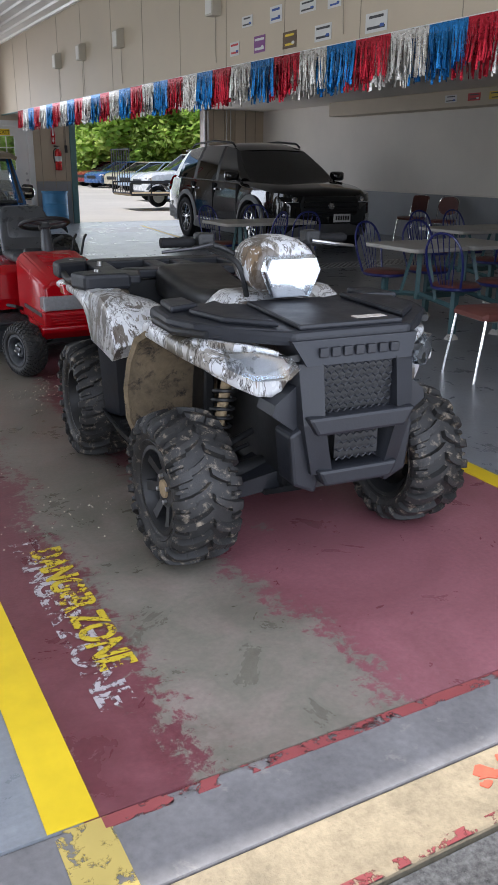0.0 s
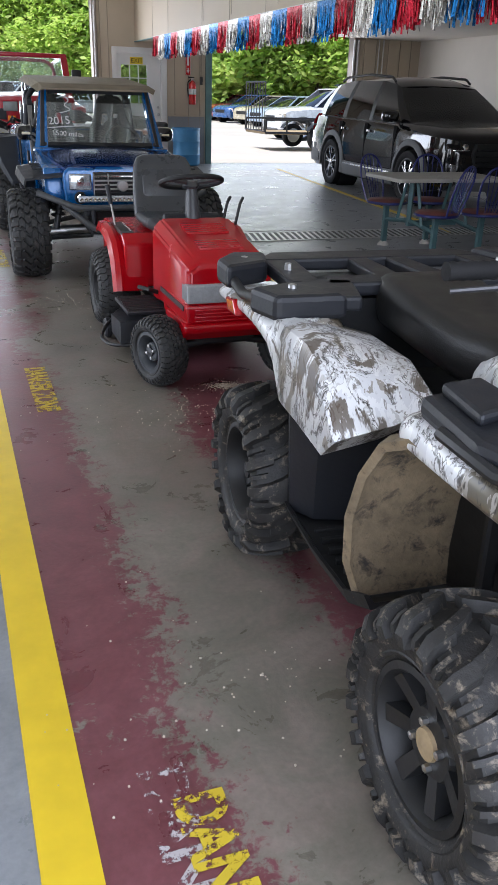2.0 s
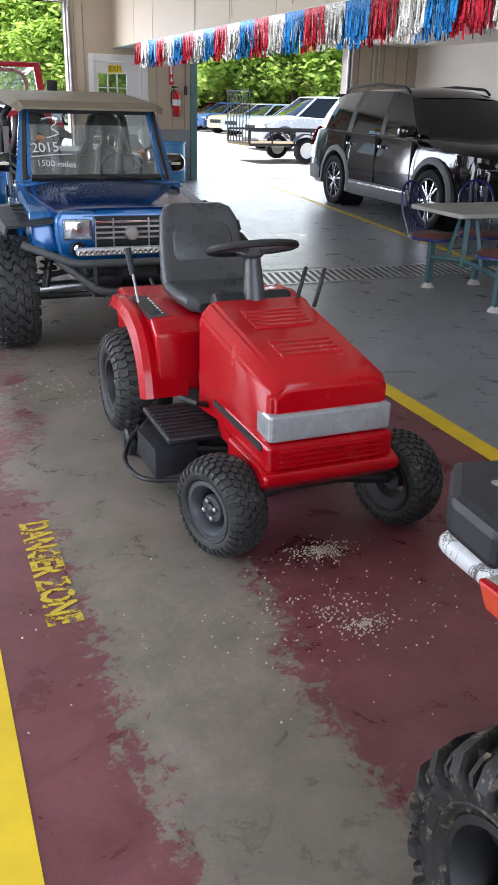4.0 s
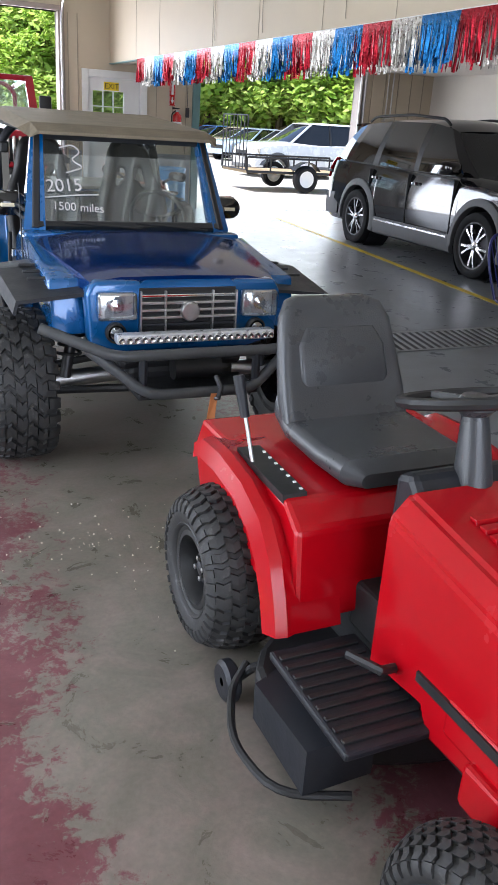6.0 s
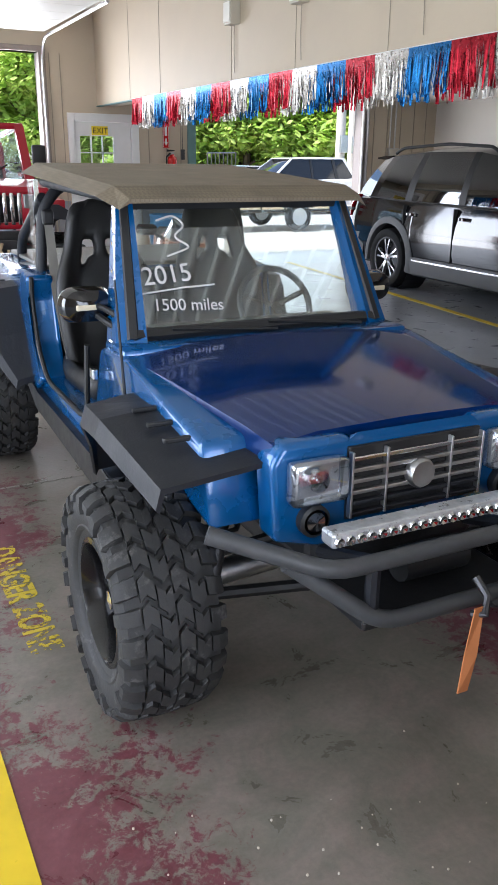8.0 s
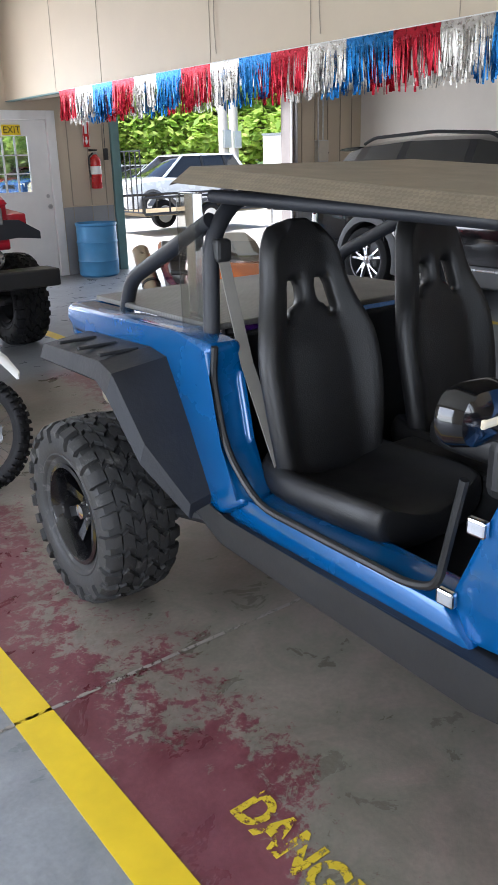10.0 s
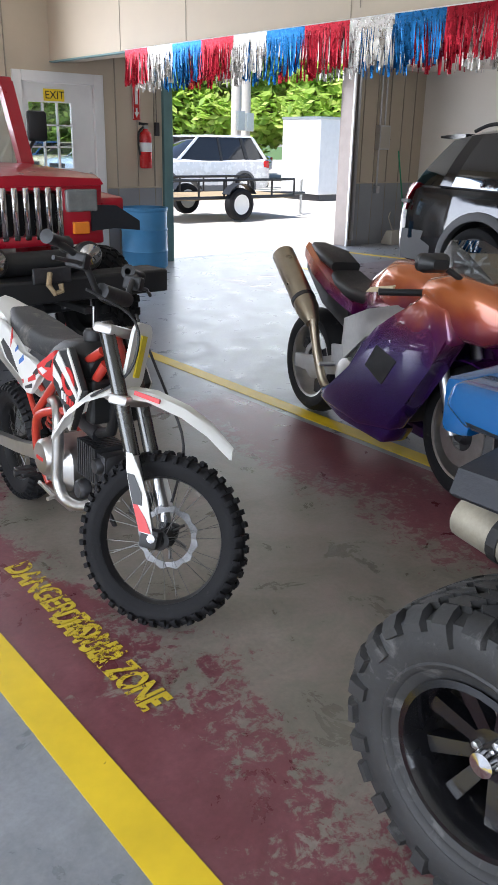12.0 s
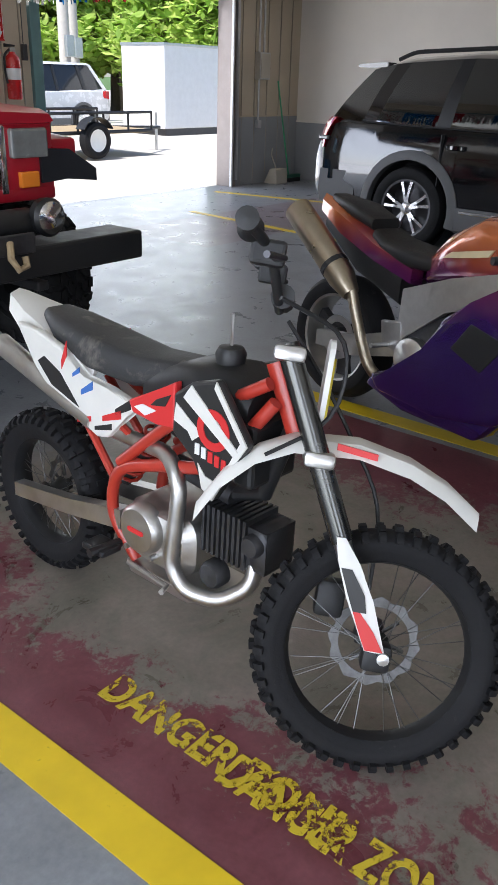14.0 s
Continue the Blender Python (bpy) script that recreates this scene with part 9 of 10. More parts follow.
litter(1.49, 5.44, 0.055, 420, 1)
litter(1.42, 4.99, 0.045, 260, 2)
litter(1.35, 5.1, 0.35, 300, 3)
litter(0.9, 7.5, 0.5, 120, 4)
litter(0.85, 3.2, 0.4, 80, 5)

# drain with a slotted grate
dr = tagged(new("floor_drain"), "slotted steel trench drain across the floor", "drain", kind="structure")
part("drain_channel", box(3.05, 10.6, 9.72, 10.24, 0.0005, 0.002), BLACK_PL, dr)
for y0, y1 in ((9.70, 9.735), (10.225, 10.26)):
    part("drain_frame", box(3.03, 10.62, y0, y1, 0.0005, 0.006, 0.001), STEEL, dr)
bar = prism([(0.0, 9.74), (0.03, 9.74), (0.13, 10.22), (0.10, 10.22)], "z", 0.002, 0.0055)
first = part("grate_bar", bar, STEEL, dr)
first.location = (3.06, 0, 0)
for k in range(1, 104):
    o = new("grate_bar", first.data)
    o.parent, o.location = dr, (3.06 + k * 0.072, 0, 0)

# ---- canteen tables ----
TOP = mat("beige_laminate", (0.42, 0.40, 0.36), 0.4, var=0.08, scale=10)
TEAL_ST = mat("teal_painted_steel", (0.07, 0.14, 0.15), 0.45, var=0.15, scale=8)
SEAT_M = mat("maroon_vinyl", (0.16, 0.055, 0.045), 0.4, var=0.1, scale=12, bumps=0.1)
BLUE_WIRE = mat("blue_coated_wire", (0.01, 0.015, 0.13), 0.35, var=0.05, coat=0.5)
PLASTER = mat("white_grout", (0.55, 0.53, 0.50), 0.9, var=0.15, scale=20, bumps=0.5)


def canteen_table(cx, cy, backs):
    t = thing("canteen_table", cx, cy, 0, "beige canteen table with four attached blue wire-backed seats", "table", group="canteen tables")
    for sx in (-1, 1):
        part("tabletop", prism(rrect(sx * 0.31, 0, 0.60, 0.72, 0.05, 3), "z", 0.715, 0.75, 0.008), TOP, t, "beige laminate tabletop")
        part("table_leg", tube([(sx * 0.26, 0.0, 0.30), (sx * 0.26, 0.0, 0.715)], 0.03, 4), TEAL_ST, t)
        for sy in (-1, 1):
            x, y = sx * 0.255, sy * 0.48
            part("post", box(x - 0.025, x + 0.025, y - 0.025, y + 0.025, 0.02, 0.43, 0.004), TEAL_ST, t)
            part("grout_foot", loft([[(x + r * math.cos(a), y + r * math.sin(a) * 0.9, z) for a in [2 * math.pi * k / 9 for k in range(9)]] for r, z in ((0.065, 0.0), (0.055, 0.02), (0.03, 0.045))]), PLASTER, t, "lumpy white grout at the foot")
            part("brace", tube([(x, y * 0.96, 0.27), (x, 0.0, 0.32)], 0.022, 4), TEAL_ST, t)
            part("brace", tube([(x, y * 0.5, 0.30), (x, sy * 0.10, 0.69)], 0.020, 4), TEAL_ST, t)
            a = radians(backs[(sx > 0) * 2 + (sy > 0)])
            st = part("seat", lathe([(0.0, 0.43), (0.17, 0.43), (0.20, 0.44), (0.205, 0.455), (0.18, 0.475), (0.0, 0.48)], "z", 26, (x, y, 0)), SEAT_M, t, "round maroon seat", smooth=True)
            part("seat_rim", lathe([(0.196, 0.427), (0.212, 0.437), (0.212, 0.452), (0.2, 0.458)], "z", 26, (x, y, 0)), BLUE_WIRE, st, smooth=True)
            c, s = math.cos(a), math.sin(a)

            def bp(u, h):
                lean = 0.17 + 0.13 * h / 0.45
                return (x + lean * c - u * s, y + lean * s + u * c, 0.45 + h)
            hoop = [bp(-0.13, 0.0), bp(-0.165, 0.18), bp(-0.16, 0.32), bp(-0.10, 0.42), bp(0.0, 0.45), bp(0.10, 0.42), bp(0.16, 0.32), bp(0.165, 0.18), bp(0.13, 0.0)]
            bk = part("backrest", tube(hoop, 0.010, 8, round_off=0.05), BLUE_WIRE, st, "bent blue wire hoop back", smooth=True)
            for k in range(5):
                u = -0.10 + 0.05 * k
                part("back_wire", tube([bp(u * 0.55, 0.0), bp(u * 1.1, 0.445 - 5.5 * u * u)], 0.0045, 5), BLUE_WIRE, st)
    part("beam", box(-0.28, 0.28, -0.025, 0.025, 0.27, 0.32, 0.004), TEAL_ST, t)
    return t


canteen_table(4.93, 5.70, (200, 100, -10, 80))
canteen_table(4.77, 8.80, (-60, 110, -100, 70))
canteen_table(6.6, 7.0, (-90, 90, -90, 90))


def padded_chair(x, y, rz, round_back):
    c = thing("padded_chair", x, y, 0, "chrome-framed chair with maroon vinyl %s back" % ("rounded" if round_back else "square"), "chair", rz, "maroon padded chairs")
    part("seat", loft(rings_y([(-0.20, 0, 0.17, 0.425, 0.455, 0.012), (-0.17, 0, 0.20, 0.42, 0.475, 0.02), (0.15, 0, 0.20, 0.42, 0.475, 0.02), (0.20, 0, 0.17, 0.425, 0.46, 0.015)])), SEAT_M, c, smooth=True)
    part("backrest", loft([[(px, 0.235 + dy + (pz - 0.7) * 0.2, pz) for px, pz in rrect(0, 0.70, 0.36, 0.30, 0.14 if round_back else 0.04, 5)] for dy in (-0.02, 0.02)]), SEAT_M, c, smooth=True)
    for sx in (-1, 1):
        part("leg", tube([(sx * 0.18, -0.17, 0.43), (sx * 0.20, -0.23, 0.0)], 0.011, 8), CHROME, c, smooth=True)
        part("leg", tube([(sx * 0.18, 0.16, 0.43), (sx * 0.20, 0.28, 0.0)], 0.011, 8), CHROME, c, smooth=True)
    part("frame", tube([(-0.19, 0.17, 0.43), (-0.19, 0.22, 0.62), (-0.17, 0.265, 0.84), (0, 0.27, 0.87), (0.17, 0.265, 0.84), (0.19, 0.22, 0.62), (0.19, 0.17, 0.43)], 0.011, 8, round_off=0.08), CHROME, c, smooth=True)
    part("seat_rail", tube([(-0.18, -0.17, 0.42), (-0.18, 0.17, 0.42), (0.18, 0.17, 0.42), (0.18, -0.17, 0.42)], 0.011, 8, close=True), CHROME, c, smooth=True)
    return c


padded_chair(10.05, 12.45, -80, False)
padded_chair(10.05, 11.55, -60, True)
padded_chair(4.05, 4.15, -100, False)

# ---- foil fringe under the beam ----
FOIL = {n: mat("foil_" + n, c, 0.28, 0.85, var=0.25, scale=30, fine=150, bumps=0.3) for n, c in (("red", (0.33, 0.012, 0.025)), ("silver", (0.48, 0.46, 0.43)), ("blue", (0.015, 0.13, 0.34)))}


def fringe(x, ztop, y_start, y_end, drop, first, seed, label):
    f = tagged(new("foil_fringe"), label, "party banner")
    rnd = random.Random(seed)
    y, k = y_start, first
    names = ("red", "silver", "blue")
    part("cord", tube([(x, y_start, ztop + 0.004), (x, (y_start + y_end) / 2, ztop + 0.004), (x, y_end, ztop + 0.004)], 0.004, 6), WHITE, f)
    while y > y_end:
        w = rnd.uniform(0.40, 0.47)
        y2 = max(y_end, y - w)
        vs, fs = [], []

        def quad(p):
            b = len(vs)
            vs.extend(p)
            fs.append((b, b + 1, b + 2, b + 3))
        quad([(x, y, ztop), (x, y2, ztop), (x, y2, ztop - 0.03), (x, y, ztop - 0.03)])
        n = int((y - y2) / 0.0125)
        tilt = rnd.uniform(-0.04, 0.04)
        for i in range(n):
            ya = y - (i + 0.1) * 0.0125
            yb = ya - 0.0135
            L = drop * rnd.uniform(0.80, 1.03)
            dx, dy = rnd.gauss(0, 0.012), rnd.gauss(tilt * 0.5, 0.012)
            tw = rnd.uniform(-0.006, 0.006)
            xm, zm = x + dx * 0.4 + rnd.gauss(0, 0.004), ztop - 0.03 - (L - 0.03) * 0.5
            quad([(x, ya, ztop - 0.028), (x, yb, ztop - 0.028), (xm - tw, yb + dy * 0.4, zm), (xm + tw, ya + dy * 0.4, zm)])
            quad([(xm + tw, ya + dy * 0.4, zm), (xm - tw, yb + dy * 0.4, zm), (x + dx - tw * 2, yb + dy + 0.002, ztop - L), (x + dx + tw * 2, ya + dy - 0.002, ztop - L)])
        me = bpy.data.meshes.new("foil_panel")
        me.from_pydata(vs, [], fs)
        me.materials.append(FOIL[names[k % 3]])
        o = new("foil_panel", me)
        o.parent = f
        tagged(o, names[k % 3] + " foil tinsel panel", kind="stuff")
        y, k = y2, k + 1
    return f


fringe(HDR - 0.022, HB + 0.0, 17.78, 1.7, 0.33, 0, 3, "red, silver and blue foil fringe banner hung along the beam")
fringe(HDR + 0.05, HB - 0.05, 17.70, 1.7, 0.33, 1, 9, "second foil fringe banner hung behind the first")

# ---- fixtures ----
METALBOX = mat("beige_speaker_plastic", (0.50, 0.46, 0.38), 0.5, var=0.06)
for y in (14.6, 13.26, 11.55, 8.6, 6.2):
    sp = thing("wall_speaker", HDR, y, 2.86, "small beige box on the beam with a hanging wire", "speaker", group="beam speakers")
    part("case", prism([(-0.09, 0.0), (-0.11, 0.0), (-0.11, 0.22), (-0.03, 0.24), (0.0, 0.24), (0.0, 0.0)], "y", -0.085, 0.085, 0.008), METALBOX, sp)
    part("grille", box(-0.118, -0.109, -0.07, 0.07, 0.02, 0.20, 0.002), CEIL_W, sp)
    part("wire", tube([(-0.012, 0.03, 0.0), (-0.014, 0.035, -0.2), (-0.012, 0.02, -0.44)], 0.004, 5), SEAM, sp)

SIGNC = [mat("sign_" + n, c, 0.4, var=0.05) for n, c in (("white", (0.62, 0.62, 0.60)), ("brown", (0.10, 0.06, 0.03)), ("purple", (0.2, 0.06, 0.22)), ("black", (0.03, 0.03, 0.035)), ("blue", (0.03, 0.08, 0.3)), ("red", (0.5, 0.03, 0.03)), ("yellow", (0.7, 0.5, 0.03)))]


def small_sign(x, y, z, w, h, base, ink, n, seed, face="x"):
    s = thing("wall_sign", x, y, z, "small printed dealer sign on the wall", "sign", group="small wall signs")
    part("panel", box(-0.006, -0.002, -w / 2, w / 2, -h / 2, h / 2), SIGNC[base], s)
    rnd = random.Random(seed)
    for k in range(n):
        zz = h * (0.28 - 0.55 * k / max(1, n - 1)) if n > 1 else 0
        ww = w * rnd.uniform(0.3, 0.42)
        part("print_bar", box(-0.0078, -0.0058, -ww, ww, zz - h * 0.07, zz + h * 0.07), SIGNC[ink], s)
    part("print_mark", prism(rrect(-w * 0.28, -h * 0.2, w * 0.2, h * 0.18, h * 0.08, 3), "x", -0.0082, -0.0058), SIGNC[4 if base == 0 else 0], s)
    return s


for k, (y, z, w, h, b_, i_) in enumerate(((8.20, 2.51, 0.2, 0.13, 0, 5), (7.93, 2.73, 0.22, 0.10, 0, 3), (7.67, 2.50, 0.22, 0.15, 2, 0), (7.36, 2.72, 0.22, 0.14, 0, 4), (7.10, 2.475, 0.24, 0.14, 1, 6), (6.80, 2.71, 0.26, 0.10, 0, 3), (6.54, 2.47, 0.26, 0.13, 0, 3), (6.38, 2.69, 0.2, 0.10, 0, 4), (5.78, 2.455, 0.28, 0.14, 0, 3))):
    small_sign(HDR, y, z, w, h, b_, i_, 2, k)
for k, (y, b_) in enumerate(((11.89, 0), (11.31, 5), (10.8, 6))):
    small_sign(RIGHT - 0.45, y, 2.5, 0.3, 0.12, b_, 3, 2, 40 + k)

# exit door
d = tagged(new("door_1"), "white exit door with a nine-pane window", "door", kind="structure")
d.location = (4.20, FAR, 0)
bm = bmesh.new()
for x0, x1, z0, z1 in ((-0.45, -0.37, 0.0, 2.12), (0.17, 0.45, 0.0, 2.12), (-0.37, 0.17, 0.0, 1.19), (-0.37, 0.17, 1.91, 2.12)):
    box(x0, x1, 0.02, 0.065, z0 + 0.005, z1, bm=bm)
part("door_leaf", bm, WHITE, d)
for k in (1, 2):
    part("muntin", box(-0.37 + 0.18 * k - 0.009, -0.37 + 0.18 * k + 0.009, 0.022, 0.06, 1.19, 1.91), WHITE, d)
    part("muntin", box(-0.37, 0.17, 0.022, 0.06, 1.19 + 0.24 * k - 0.009, 1.19 + 0.24 * k + 0.009), WHITE, d)
for a in range(3):
    for b_ in range(3):
        pn = part("pane", box(-0.361 + 0.18 * a, -0.199 + 0.18 * a, 0.04, 0.044, 1.199 + 0.24 * b_, 1.421 + 0.24 * b_), GLASS, d)
        pn.visible_shadow = False
part("door_handle", lathe([(0.0, -0.045), (0.028, -0.042), (0.032, -0.02), (0.012, -0.012), (0.012, 0.02)], "y", 18, (0.39, 0, 0.98)), STEEL, d, "round steel knob", smooth=True)
part("deadbolt", lathe([(0.0, 0.002), (0.024, 0.004), (0.026, 0.02)], "y", 18, (0.39, 0, 1.12)), STEEL, d, smooth=True)
for x0, x1, z0, z1 in ((-0.56, -0.455, 0, 2.24), (0.455, 0.58, 0, 2.24), (-0.455, 0.455, 2.125, 2.24)):
    part("door_frame", box(x0, x1, -0.03, 0.19, z0, z1, 0.006), WHITE, d)
ex = thing("exit_sign", 4.15, FAR + 0.018, 1.93, "yellow exit sign with black letters on the door", "sign")
part("panel", box(-0.13, 0.13, -0.008, 0.0, 0.0, 0.13, 0.002), YELLOW, ex)
t_ = text_mesh("lettering", "EXIT", 0.12, BLACK_PL, pose(-0.115, -0.0095, 0.025, 90, 0, 0), ex)

# fire extinguisher and its sign
fe = thing("fire_extinguisher", 5.31, FAR - 0.10, 1.19, "red fire extinguisher hanging on the wall", "fire extinguisher")
part("cylinder", lathe([(0.0, 0.0), (0.07, 0.005), (0.078, 0.02), (0.078, 0.38), (0.07, 0.42), (0.035, 0.45), (0.03, 0.47), (0, 0.47)], "z", 24), EXT_RED, fe, smooth=True)
part("valve", box(-0.03, 0.03, -0.025, 0.025, 0.465, 0.51, 0.006), STEEL, fe)
part("lever", prism([(-0.09, 0.51), (0.04, 0.52), (0.04, 0.535), (-0.09, 0.545)], "y", -0.012, 0.012, 0.003), BLACK_PL, fe)
part("hose", tube([(-0.03, 0, 0.49), (-0.10, 0, 0.44), (-0.105, 0, 0.28), (-0.09, -0.01, 0.16)], 0.012, 8, round_off=0.05), BLACK_PL, fe, smooth=True)
part("label_band", lathe([(0.0787, 0.20), (0.0787, 0.31)], "z", 24), WHITE, fe)
part("bracket", box(-0.03, 0.03, 0.06, 0.099, 0.30, 0.45), STEEL, fe)
fs = thing("extinguisher_sign", 5.24, FAR, 1.76, "tall red extinguisher sign with a white arrow", "sign")
part("panel", box(-0.055, 0.055, -0.02, -0.016, 0.0, 0.46, 0.001), EXT_RED, fs)
part("arrow", prism([(-0.012, 0.14), (0.012, 0.14), (0.012, 0.09), (0.032, 0.09), (0.0, 0.03), (-0.032, 0.09), (-0.012, 0.09)], "y", -0.0225, -0.0198), WHITE, fs)
part("border", box(-0.05, -0.044, -0.0225, -0.0198, 0.01, 0.45), WHITE, fs)
part("border", box(0.044, 0.05, -0.0225, -0.0198, 0.01, 0.45), WHITE, fs)
part("print_bar", box(-0.02, 0.02, -0.0225, -0.0198, 0.18, 0.40), WHITE, fs)
sw = thing("pull_switch", 5.52, FAR, 1.58, "small dark switch with a cord on the wall", "switch")
part("case", box(-0.03, 0.03, -0.06, -0.016, 0.0, 0.16, 0.006), DARKSTEEL, sw)
part("cord", tube([(0, -0.03, 0.16), (0, -0.03, 0.75)], 0.005, 6), DARKSTEEL, sw)

# blue drum
dm = thing("plastic_drum", 5.10, FAR - 0.36, 0, "light blue open plastic drum by the door", "drum")
part("body", lathe([(0.0, 0.005), (0.26, 0.0), (0.285, 0.03), (0.285, 0.20), (0.295, 0.22), (0.285, 0.24), (0.285, 0.46), (0.295, 0.48), (0.285, 0.50), (0.283, 0.70), (0.295, 0.715), (0.295, 0.745), (0.275, 0.745), (0.272, 0.68), (0.27, 0.05), (0.0, 0.04)], "z", 40), BLUE_PL, dm, smooth=True)

# electrics, broom, track, rolled-up doors
eb = thing("electrical_box", 9.72, FAR, 1.46, "grey electrical disconnect box with conduit", "electrical box")
part("case", box(-0.12, 0.12, -0.12, -0.018, 0, 0.36, 0.008), STEEL, eb)
part("cover", box(-0.10, 0.10, -0.128, -0.119, 0.02, 0.34, 0.004), METALBOX, eb)
part("handle", tube([(0.125, -0.07, 0.1), (0.15, -0.09, 0.16)], 0.01, 8), BLACK_PL, eb)
for xx, z0, z1 in ((-0.06, 0.36, 1.17), (0.05, 0.36, 1.17), (-0.05, -0.55, 0.0)):
    part("conduit", tube([(xx, -0.05, z0), (xx, -0.05, z1)], 0.016, 10), STEEL, eb, smooth=True)
part("outlet", box(-0.09, -0.01, -0.09, -0.018, -0.66, -0.55, 0.006), STEEL, eb)
bmn = thing("push_broom", 10.30, FAR - 0.22, 0, "green-handled push broom leaning on the wall", "broom")
part("handle", tube([(-0.02, 0.0, 0.1), (-0.16, 0.17, 1.45)], 0.012, 8), mat("green_broom_paint", (0.03, 0.30, 0.14), 0.4), bmn, smooth=True)
part("head", box(-0.26, 0.26, -0.04, 0.04, 0.06, 0.11, 0.008), mat("green_broom_head", (0.02, 0.12, 0.07), 0.5), bmn)
part("bristles", box(-0.26, 0.26, -0.035, 0.035, 0.0, 0.06), BLACK_PL, bmn)
bb = thing("dust_pan", 9.98, FAR - 0.2, 0, "grey upright dust pan beside the broom", "dust pan")
part("pan", prism([(-0.12, 0.0), (0.12, 0.0), (0.12, 0.03), (0.02, 0.22), (-0.10, 0.22)], "x", -0.14, 0.14, 0.01), METALBOX, bb)
part("handle", tube([(0.0, 0.0, 0.20), (-0.06, 0.06, 0.42), (0.02, 0.1, 0.5)], 0.009, 8), METALBOX, bb)
hs = thing("orange_hose", 10.45, FAR - 1.0, 0.012, "orange coiled hose on the floor", "hose")
part("coil", tube([(0.13 * math.cos(k * 0.4), 0.13 * math.sin(k * 0.4), 0.006 * k / 4) for k in range(40)], 0.012, 8), ORANGE, hs, smooth=True)
for xx in (3.30, -0.42):
    tk = tagged(part("door_track", tube([(xx, FAR - 0.09, 0.3), (xx, FAR - 0.09, 2.95), (xx, FAR - 0.30, 3.22), (xx, 16.2, 3.24)], 0.022, 6, round_off=0.25), STEEL), "steel overhead door track", "door track", kind="structure")
od = tagged(new("overhead_door"), "white sectional overhead door rolled up under the ceiling", "overhead door", kind="structure")
for k in range(5):
    part("door_section", box(-0.40, 3.26, 19.0 - 0.56 * (k + 1), 19.0 - 0.56 * k - 0.012, 3.26, 3.30, 0.006), CEIL_W, od)
tagged(part("door_track", tube([(9.12, FAR - 0.09, 0.1), (9.12, FAR - 0.09, 2.60)], 0.03, 6), STEEL), "steel overhead door track", "door track", kind="structure")

# ---- outside: trailer, parked cars, poles, trees ----
def utility_trailer(x, y):
    t = thing("utility_trailer", x, y, 0, "open steel utility trailer with an upright ramp gate", "trailer")
    part("deck", box(-1.55, 1.65, 0.0, 1.6, 0.42, 0.48), TAN, t)
    for yy in (0.0, 1.6):
        part("top_rail", tube([(-1.55, yy, 0.80), (1.65, yy, 0.80)], 0.03, 6), BLACK_PL, t)
        part("deck_rail", tube([(-1.55, yy, 0.46), (1.65, yy, 0.46)], 0.035, 6), BLACK_PL, t)
        for k in range(6):
            part("stake", tube([(-1.55 + 0.64 * k, yy, 0.46), (-1.55 + 0.64 * k, yy, 0.80)], 0.022, 6), BLACK_PL, t)
        w = new("wheel")
        w.parent = t
        w.matrix_basis = pose(0.0, yy + (-0.16 if yy == 0 else 0.16), 0.33, 0, 0, 90)
        part("tyre", lathe([(0.20, -0.09), (0.26, -0.11), (0.32, -0.08), (0.33, 0), (0.32, 0.08), (0.26, 0.11), (0.20, 0.09)], "x", 28), RUBBER, w, smooth=True)
        part("rim", lathe([(0.0, -0.05), (0.12, -0.06), (0.20, -0.085), (0.20, 0.085), (0.12, 0.06), (0.0, 0.05)], "x", 24), WHITE, w, smooth=True)
        part("mudguard", arc_sheet(0.0, 0.0, 0.40, 30, 150, -0.12, 0.12, 0.015, 8), BLACK_PL, w, smooth=True)
    g = part("ramp_gate", tube([(-1.58, 0.02, 0.5), (-1.58, 0.02, 1.75), (-1.58, 1.58, 1.75), (-1.58, 1.58, 0.5)], 0.022, 6, close=True), DARKSTEEL, t)
    for k in range(7):
        part("gate_bar", tube([(-1.58, 0.02 + 0.26 * k * 0.86 + 0.2, 0.5), (-1.58, 0.02 + 0.26 * k * 0.86 + 0.2, 1.75)], 0.014, 6), DARKSTEEL, g)
    part("tongue", tube([(1.65, 0.3, 0.45), (2.7, 0.8, 0.45)], 0.035, 6), BLACK_PL, t)
    part("tongue", tube([(1.65, 1.3, 0.45), (2.7, 0.8, 0.45)], 0.035, 6), BLACK_PL, t)
    part("jack_stand", tube([(2.6, 0.8, -0.02), (2.6, 0.8, 0.75)], 0.03, 8), STEEL, t)
    return t


utility_trailer(10.25, 23.85)
PAINTS = [mat("far_paint_%d" % k, c, 0.25, 0.1, var=0.04, coat=0.8, bumps=0) for k, c in enumerate(((0.62, 0.63, 0.64), (0.22, 0.03, 0.03), (0.04, 0.10, 0.25), (0.30, 0.31, 0.33), (0.70, 0.70, 0.68), (0.10, 0.13, 0.18), (0.42, 0.38, 0.28), (0.34, 0.42, 0.52)))]
cars = [(n, p, 16.7 + 0.25 * (k % 2), 35.6 + 2.75 * k, -72, big) for k, (n, p, big) in enumerate((("white", 4, False), ("silver", 3, False), ("pale blue", 7, False), ("gold", 6, False), ("blue", 2, False), ("red", 1, False), ("silver", 3, False), ("white", 0, True), ("dark blue", 5, False)))]
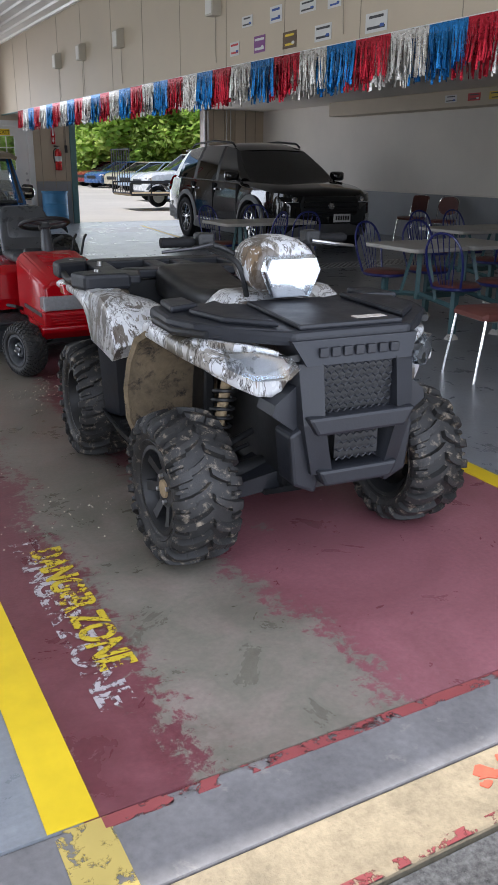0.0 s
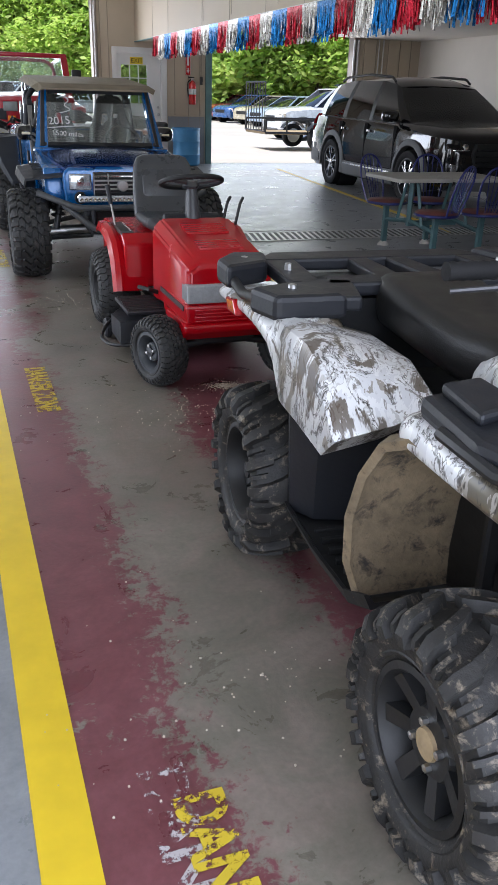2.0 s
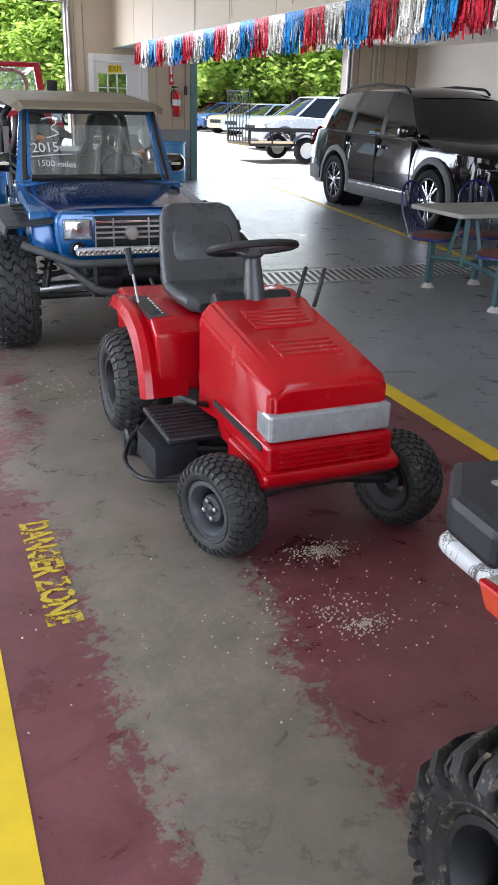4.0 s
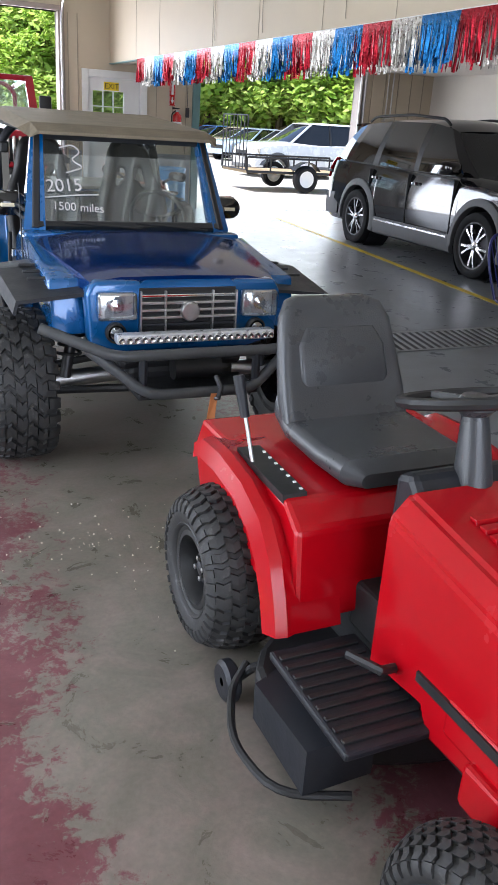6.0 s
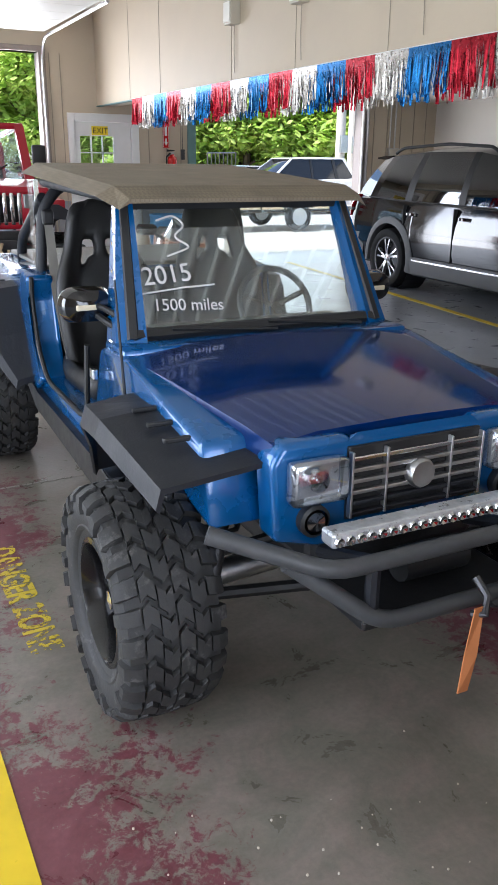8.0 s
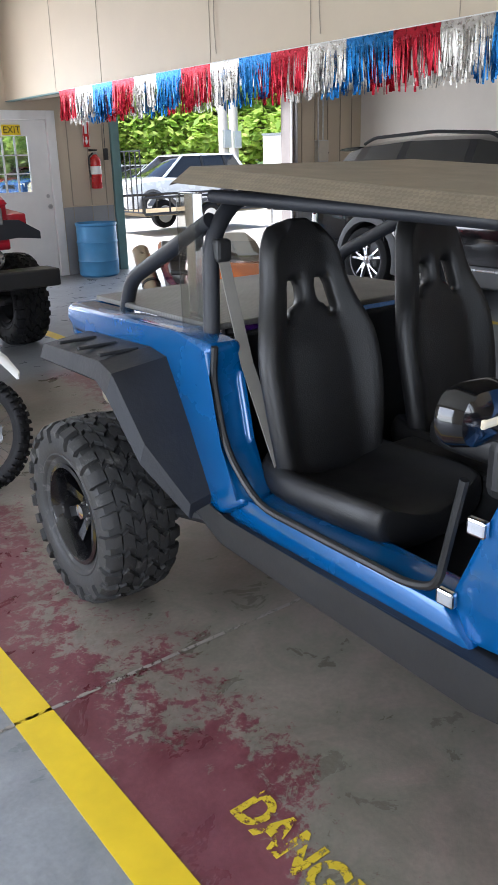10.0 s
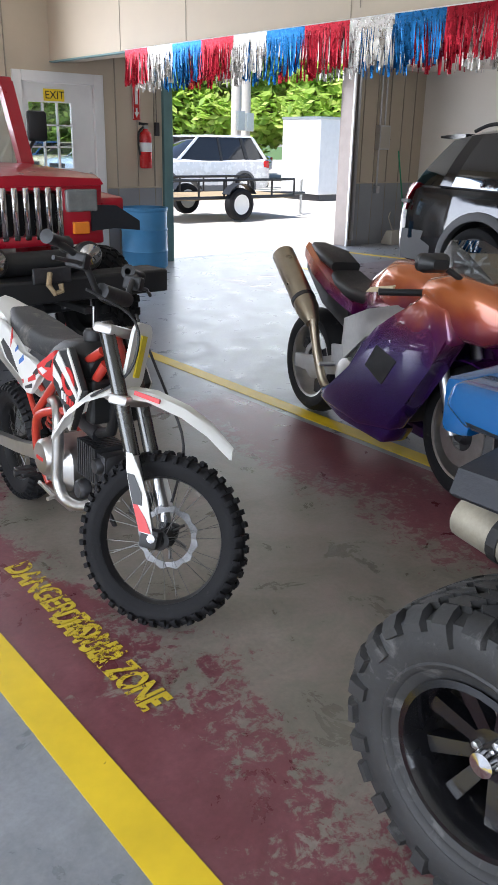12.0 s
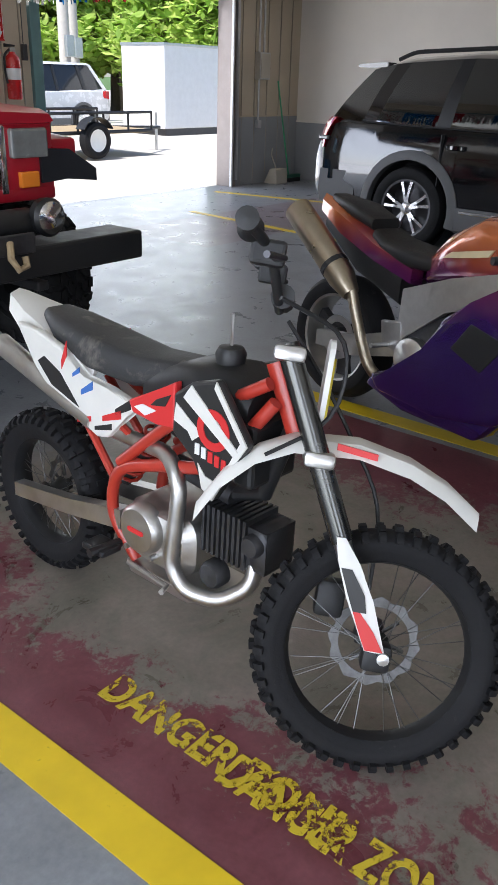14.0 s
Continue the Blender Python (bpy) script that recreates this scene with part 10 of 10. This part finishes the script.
cars += [("white", 0, 13.6, 30.2, -88, True), ("white", 0, 22.5, 57.0, -80, True), ("silver", 3, 26.5, 53.0, -80, True), ("white", 4, 24.5, 48.0, -75, True), ("blue", 2, 25.5, 43.5, -75, False), ("silver", 3, 7.5, 52.0, -60, False), ("white", 4, 4.5, 50.0, -60, True), ("red", 1, 10.5, 60.0, -60, False), ("silver", 6, 1.5, 48.0, -60, True)]
for n, p, x, y, rz, big in cars:
    car("parked_car", n + (" sport utility vehicle" if big else " saloon car") + " parked in the sunny lot", x, y, rz, PAINTS[p], L=4.7, W=1.82, H=1.75 if big else 1.45, wb=2.75, R=0.34, suv=big, group="cars in the lot", z=-0.02)

SHED = mat("white_ribbed_steel", (0.72, 0.72, 0.71), 0.5, var=0.05)
sh = thing("cargo_trailer", 16.2, 27.6, -0.02, "white steel cargo trailer parked on the lot", "trailer")
part("box_body", box(0.0, 6.5, 0.0, 1.6, 0.18, 2.25, 0.03), SHED, sh)
part("roof_edge", box(-0.02, 6.52, -0.02, 1.62, 2.2, 2.27, 0.01), STEEL, sh)
for k in range(5):
    part("hinge", box(3.0, 3.15, -0.03, 0.0, 0.4 + 0.4 * k, 0.43 + 0.4 * k), DARKSTEEL, sh)
part("skirt", box(0.1, 6.4, 0.05, 1.55, 0.0, 0.18), DARKSTEEL, sh)
for px, py in ((17.45, 33.0), (18.65, 34.0)):
    pl = thing("utility_pole", px, py, -0.3, "tall pale wooden utility pole", "pole", group="utility poles")
    part("shaft", tube([(0, 0, 0), (0, 0, 11)], [0.19, 0.17, 0.15], 10), mat("grey_pole_wood", (0.48, 0.45, 0.40), 0.8), pl, smooth=True)
    part("meter_box", box(-0.15, 0.15, -0.3, -0.16, 2.2, 2.8, 0.02), STEEL, pl)


def leaf_material():
    m, nt, b = nodes_of("sunlit_leaves")
    oi = nt.nodes.new("ShaderNodeNewGeometry")
    col = ramp(nt, oi.outputs["Random Per Island"], [(0.0, (0.26, 0.42, 0.07)), (0.5, (0.44, 0.60, 0.12)), (1.0, (0.66, 0.75, 0.24))]).outputs[0]
    link(nt, col, b.inputs["Base Color"])
    b.inputs["Roughness"].default_value = 0.6
    tr = nt.nodes.new("ShaderNodeBsdfTranslucent")
    link(nt, col, tr.inputs[0])
    mx = nt.nodes.new("ShaderNodeMixShader")
    mx.inputs[0].default_value = 0.6
    link(nt, b.outputs[0], mx.inputs[1])
    link(nt, tr.outputs[0], mx.inputs[2])
    link(nt, mx.outputs[0], nt.nodes["Material Output"].inputs[0])
    return m


LEAF, BARK = leaf_material(), mat("bark", (0.12, 0.09, 0.06), 0.9, var=0.3, scale=6, bumps=0.6)


def tree(seed, h, n):
    rnd = random.Random(seed)
    t = thing("tree", 0, -200, -0.25, "leafy green broadleaf tree behind the lot", "tree", group="trees behind the lot")
    tb = tube([(0, 0, 0), (0.1, 0.05, h * 0.3), (0.0, -0.1, h * 0.65), (0.1, 0, h * 0.9)], [0.24, 0.18, 0.11, 0.04], 8)
    blobs = []
    for k in range(16):
        a, z = rnd.uniform(0, 6.28), h * rnd.uniform(0.14, 0.92)
        r = (0.40 - 0.30 * abs(z / h - 0.42)) * h * rnd.uniform(0.5, 0.95)
        c = Vector((r * 0.75 * math.cos(a), r * 0.75 * math.sin(a), z))
        blobs.append((c, h * rnd.uniform(0.10, 0.19)))
        tube([(0, 0, z * 0.7), tuple(c * 0.6 + Vector((0, 0, z * 0.36))), tuple(c)], [0.07, 0.04, 0.02], 5, tb)
    part("trunk", tb, BARK, t, smooth=True)
    vs, fs = [], []
    for k in range(n):
        c, r = rnd.choice(blobs)
        v = Vector((rnd.gauss(0, 1), rnd.gauss(0, 1), rnd.gauss(0, 1))).normalized()
        p = c + Vector((v.x, v.y, v.z * 0.8)) * r * rnd.uniform(0.55, 1.1)
        u = Vector((rnd.gauss(0, 1), rnd.gauss(0, 1), rnd.gauss(0, 1))).normalized()
        u.z *= 0.45
        u.normalize()
        w = u.cross((v * 0.6 + Vector((-0.45, -0.25, 0.75))).normalized()).normalized()
        s = rnd.uniform(0.11, 0.25)
        b = len(vs)
        vs.extend((p - u * s * 1.3, p + w * s * 0.6, p + u * s * 1.3, p - w * s * 0.6))
        fs.append((b, b + 1, b + 2, b + 3))
    me = bpy.data.meshes.new("crown")
    me.from_pydata([tuple(v) for v in vs], [], fs)
    me.materials.append(LEAF)
    o = new("crown", me)
    o.parent = t
    tagged(o, "crown of bright green leaves", kind="stuff")
    return t


kinds = [tree(11, 9.0, 7000), tree(23, 11.0, 7500), tree(37, 7.0, 6000)]
rnd = random.Random(4)
spots = []
for k in range(46):
    f = k / 45
    spots.append((27.5 - 30 * f + rnd.uniform(-1.5, 1.5), 36.5 + 34 * min(1, f * 1.25) + rnd.uniform(-1.2, 1.2)))
for k in range(22):
    spots.append((30 - 1.9 * k + rnd.uniform(-1, 1), 62 + 0.8 * k + rnd.uniform(-2, 2)))
for k in range(8):
    spots.append((24.5 + 1.8 * k, 35.0 - 0.9 * k + rnd.uniform(-0.6, 0.6)))
for k, (x, y) in enumerate(spots):
    base = kinds[k % 3]
    m_ = pose(x, y, -0.25, 0, 0, rnd.uniform(0, 360))
    if k < 3:
        base.matrix_basis = m_
    else:
        copy_thing(base, m_)
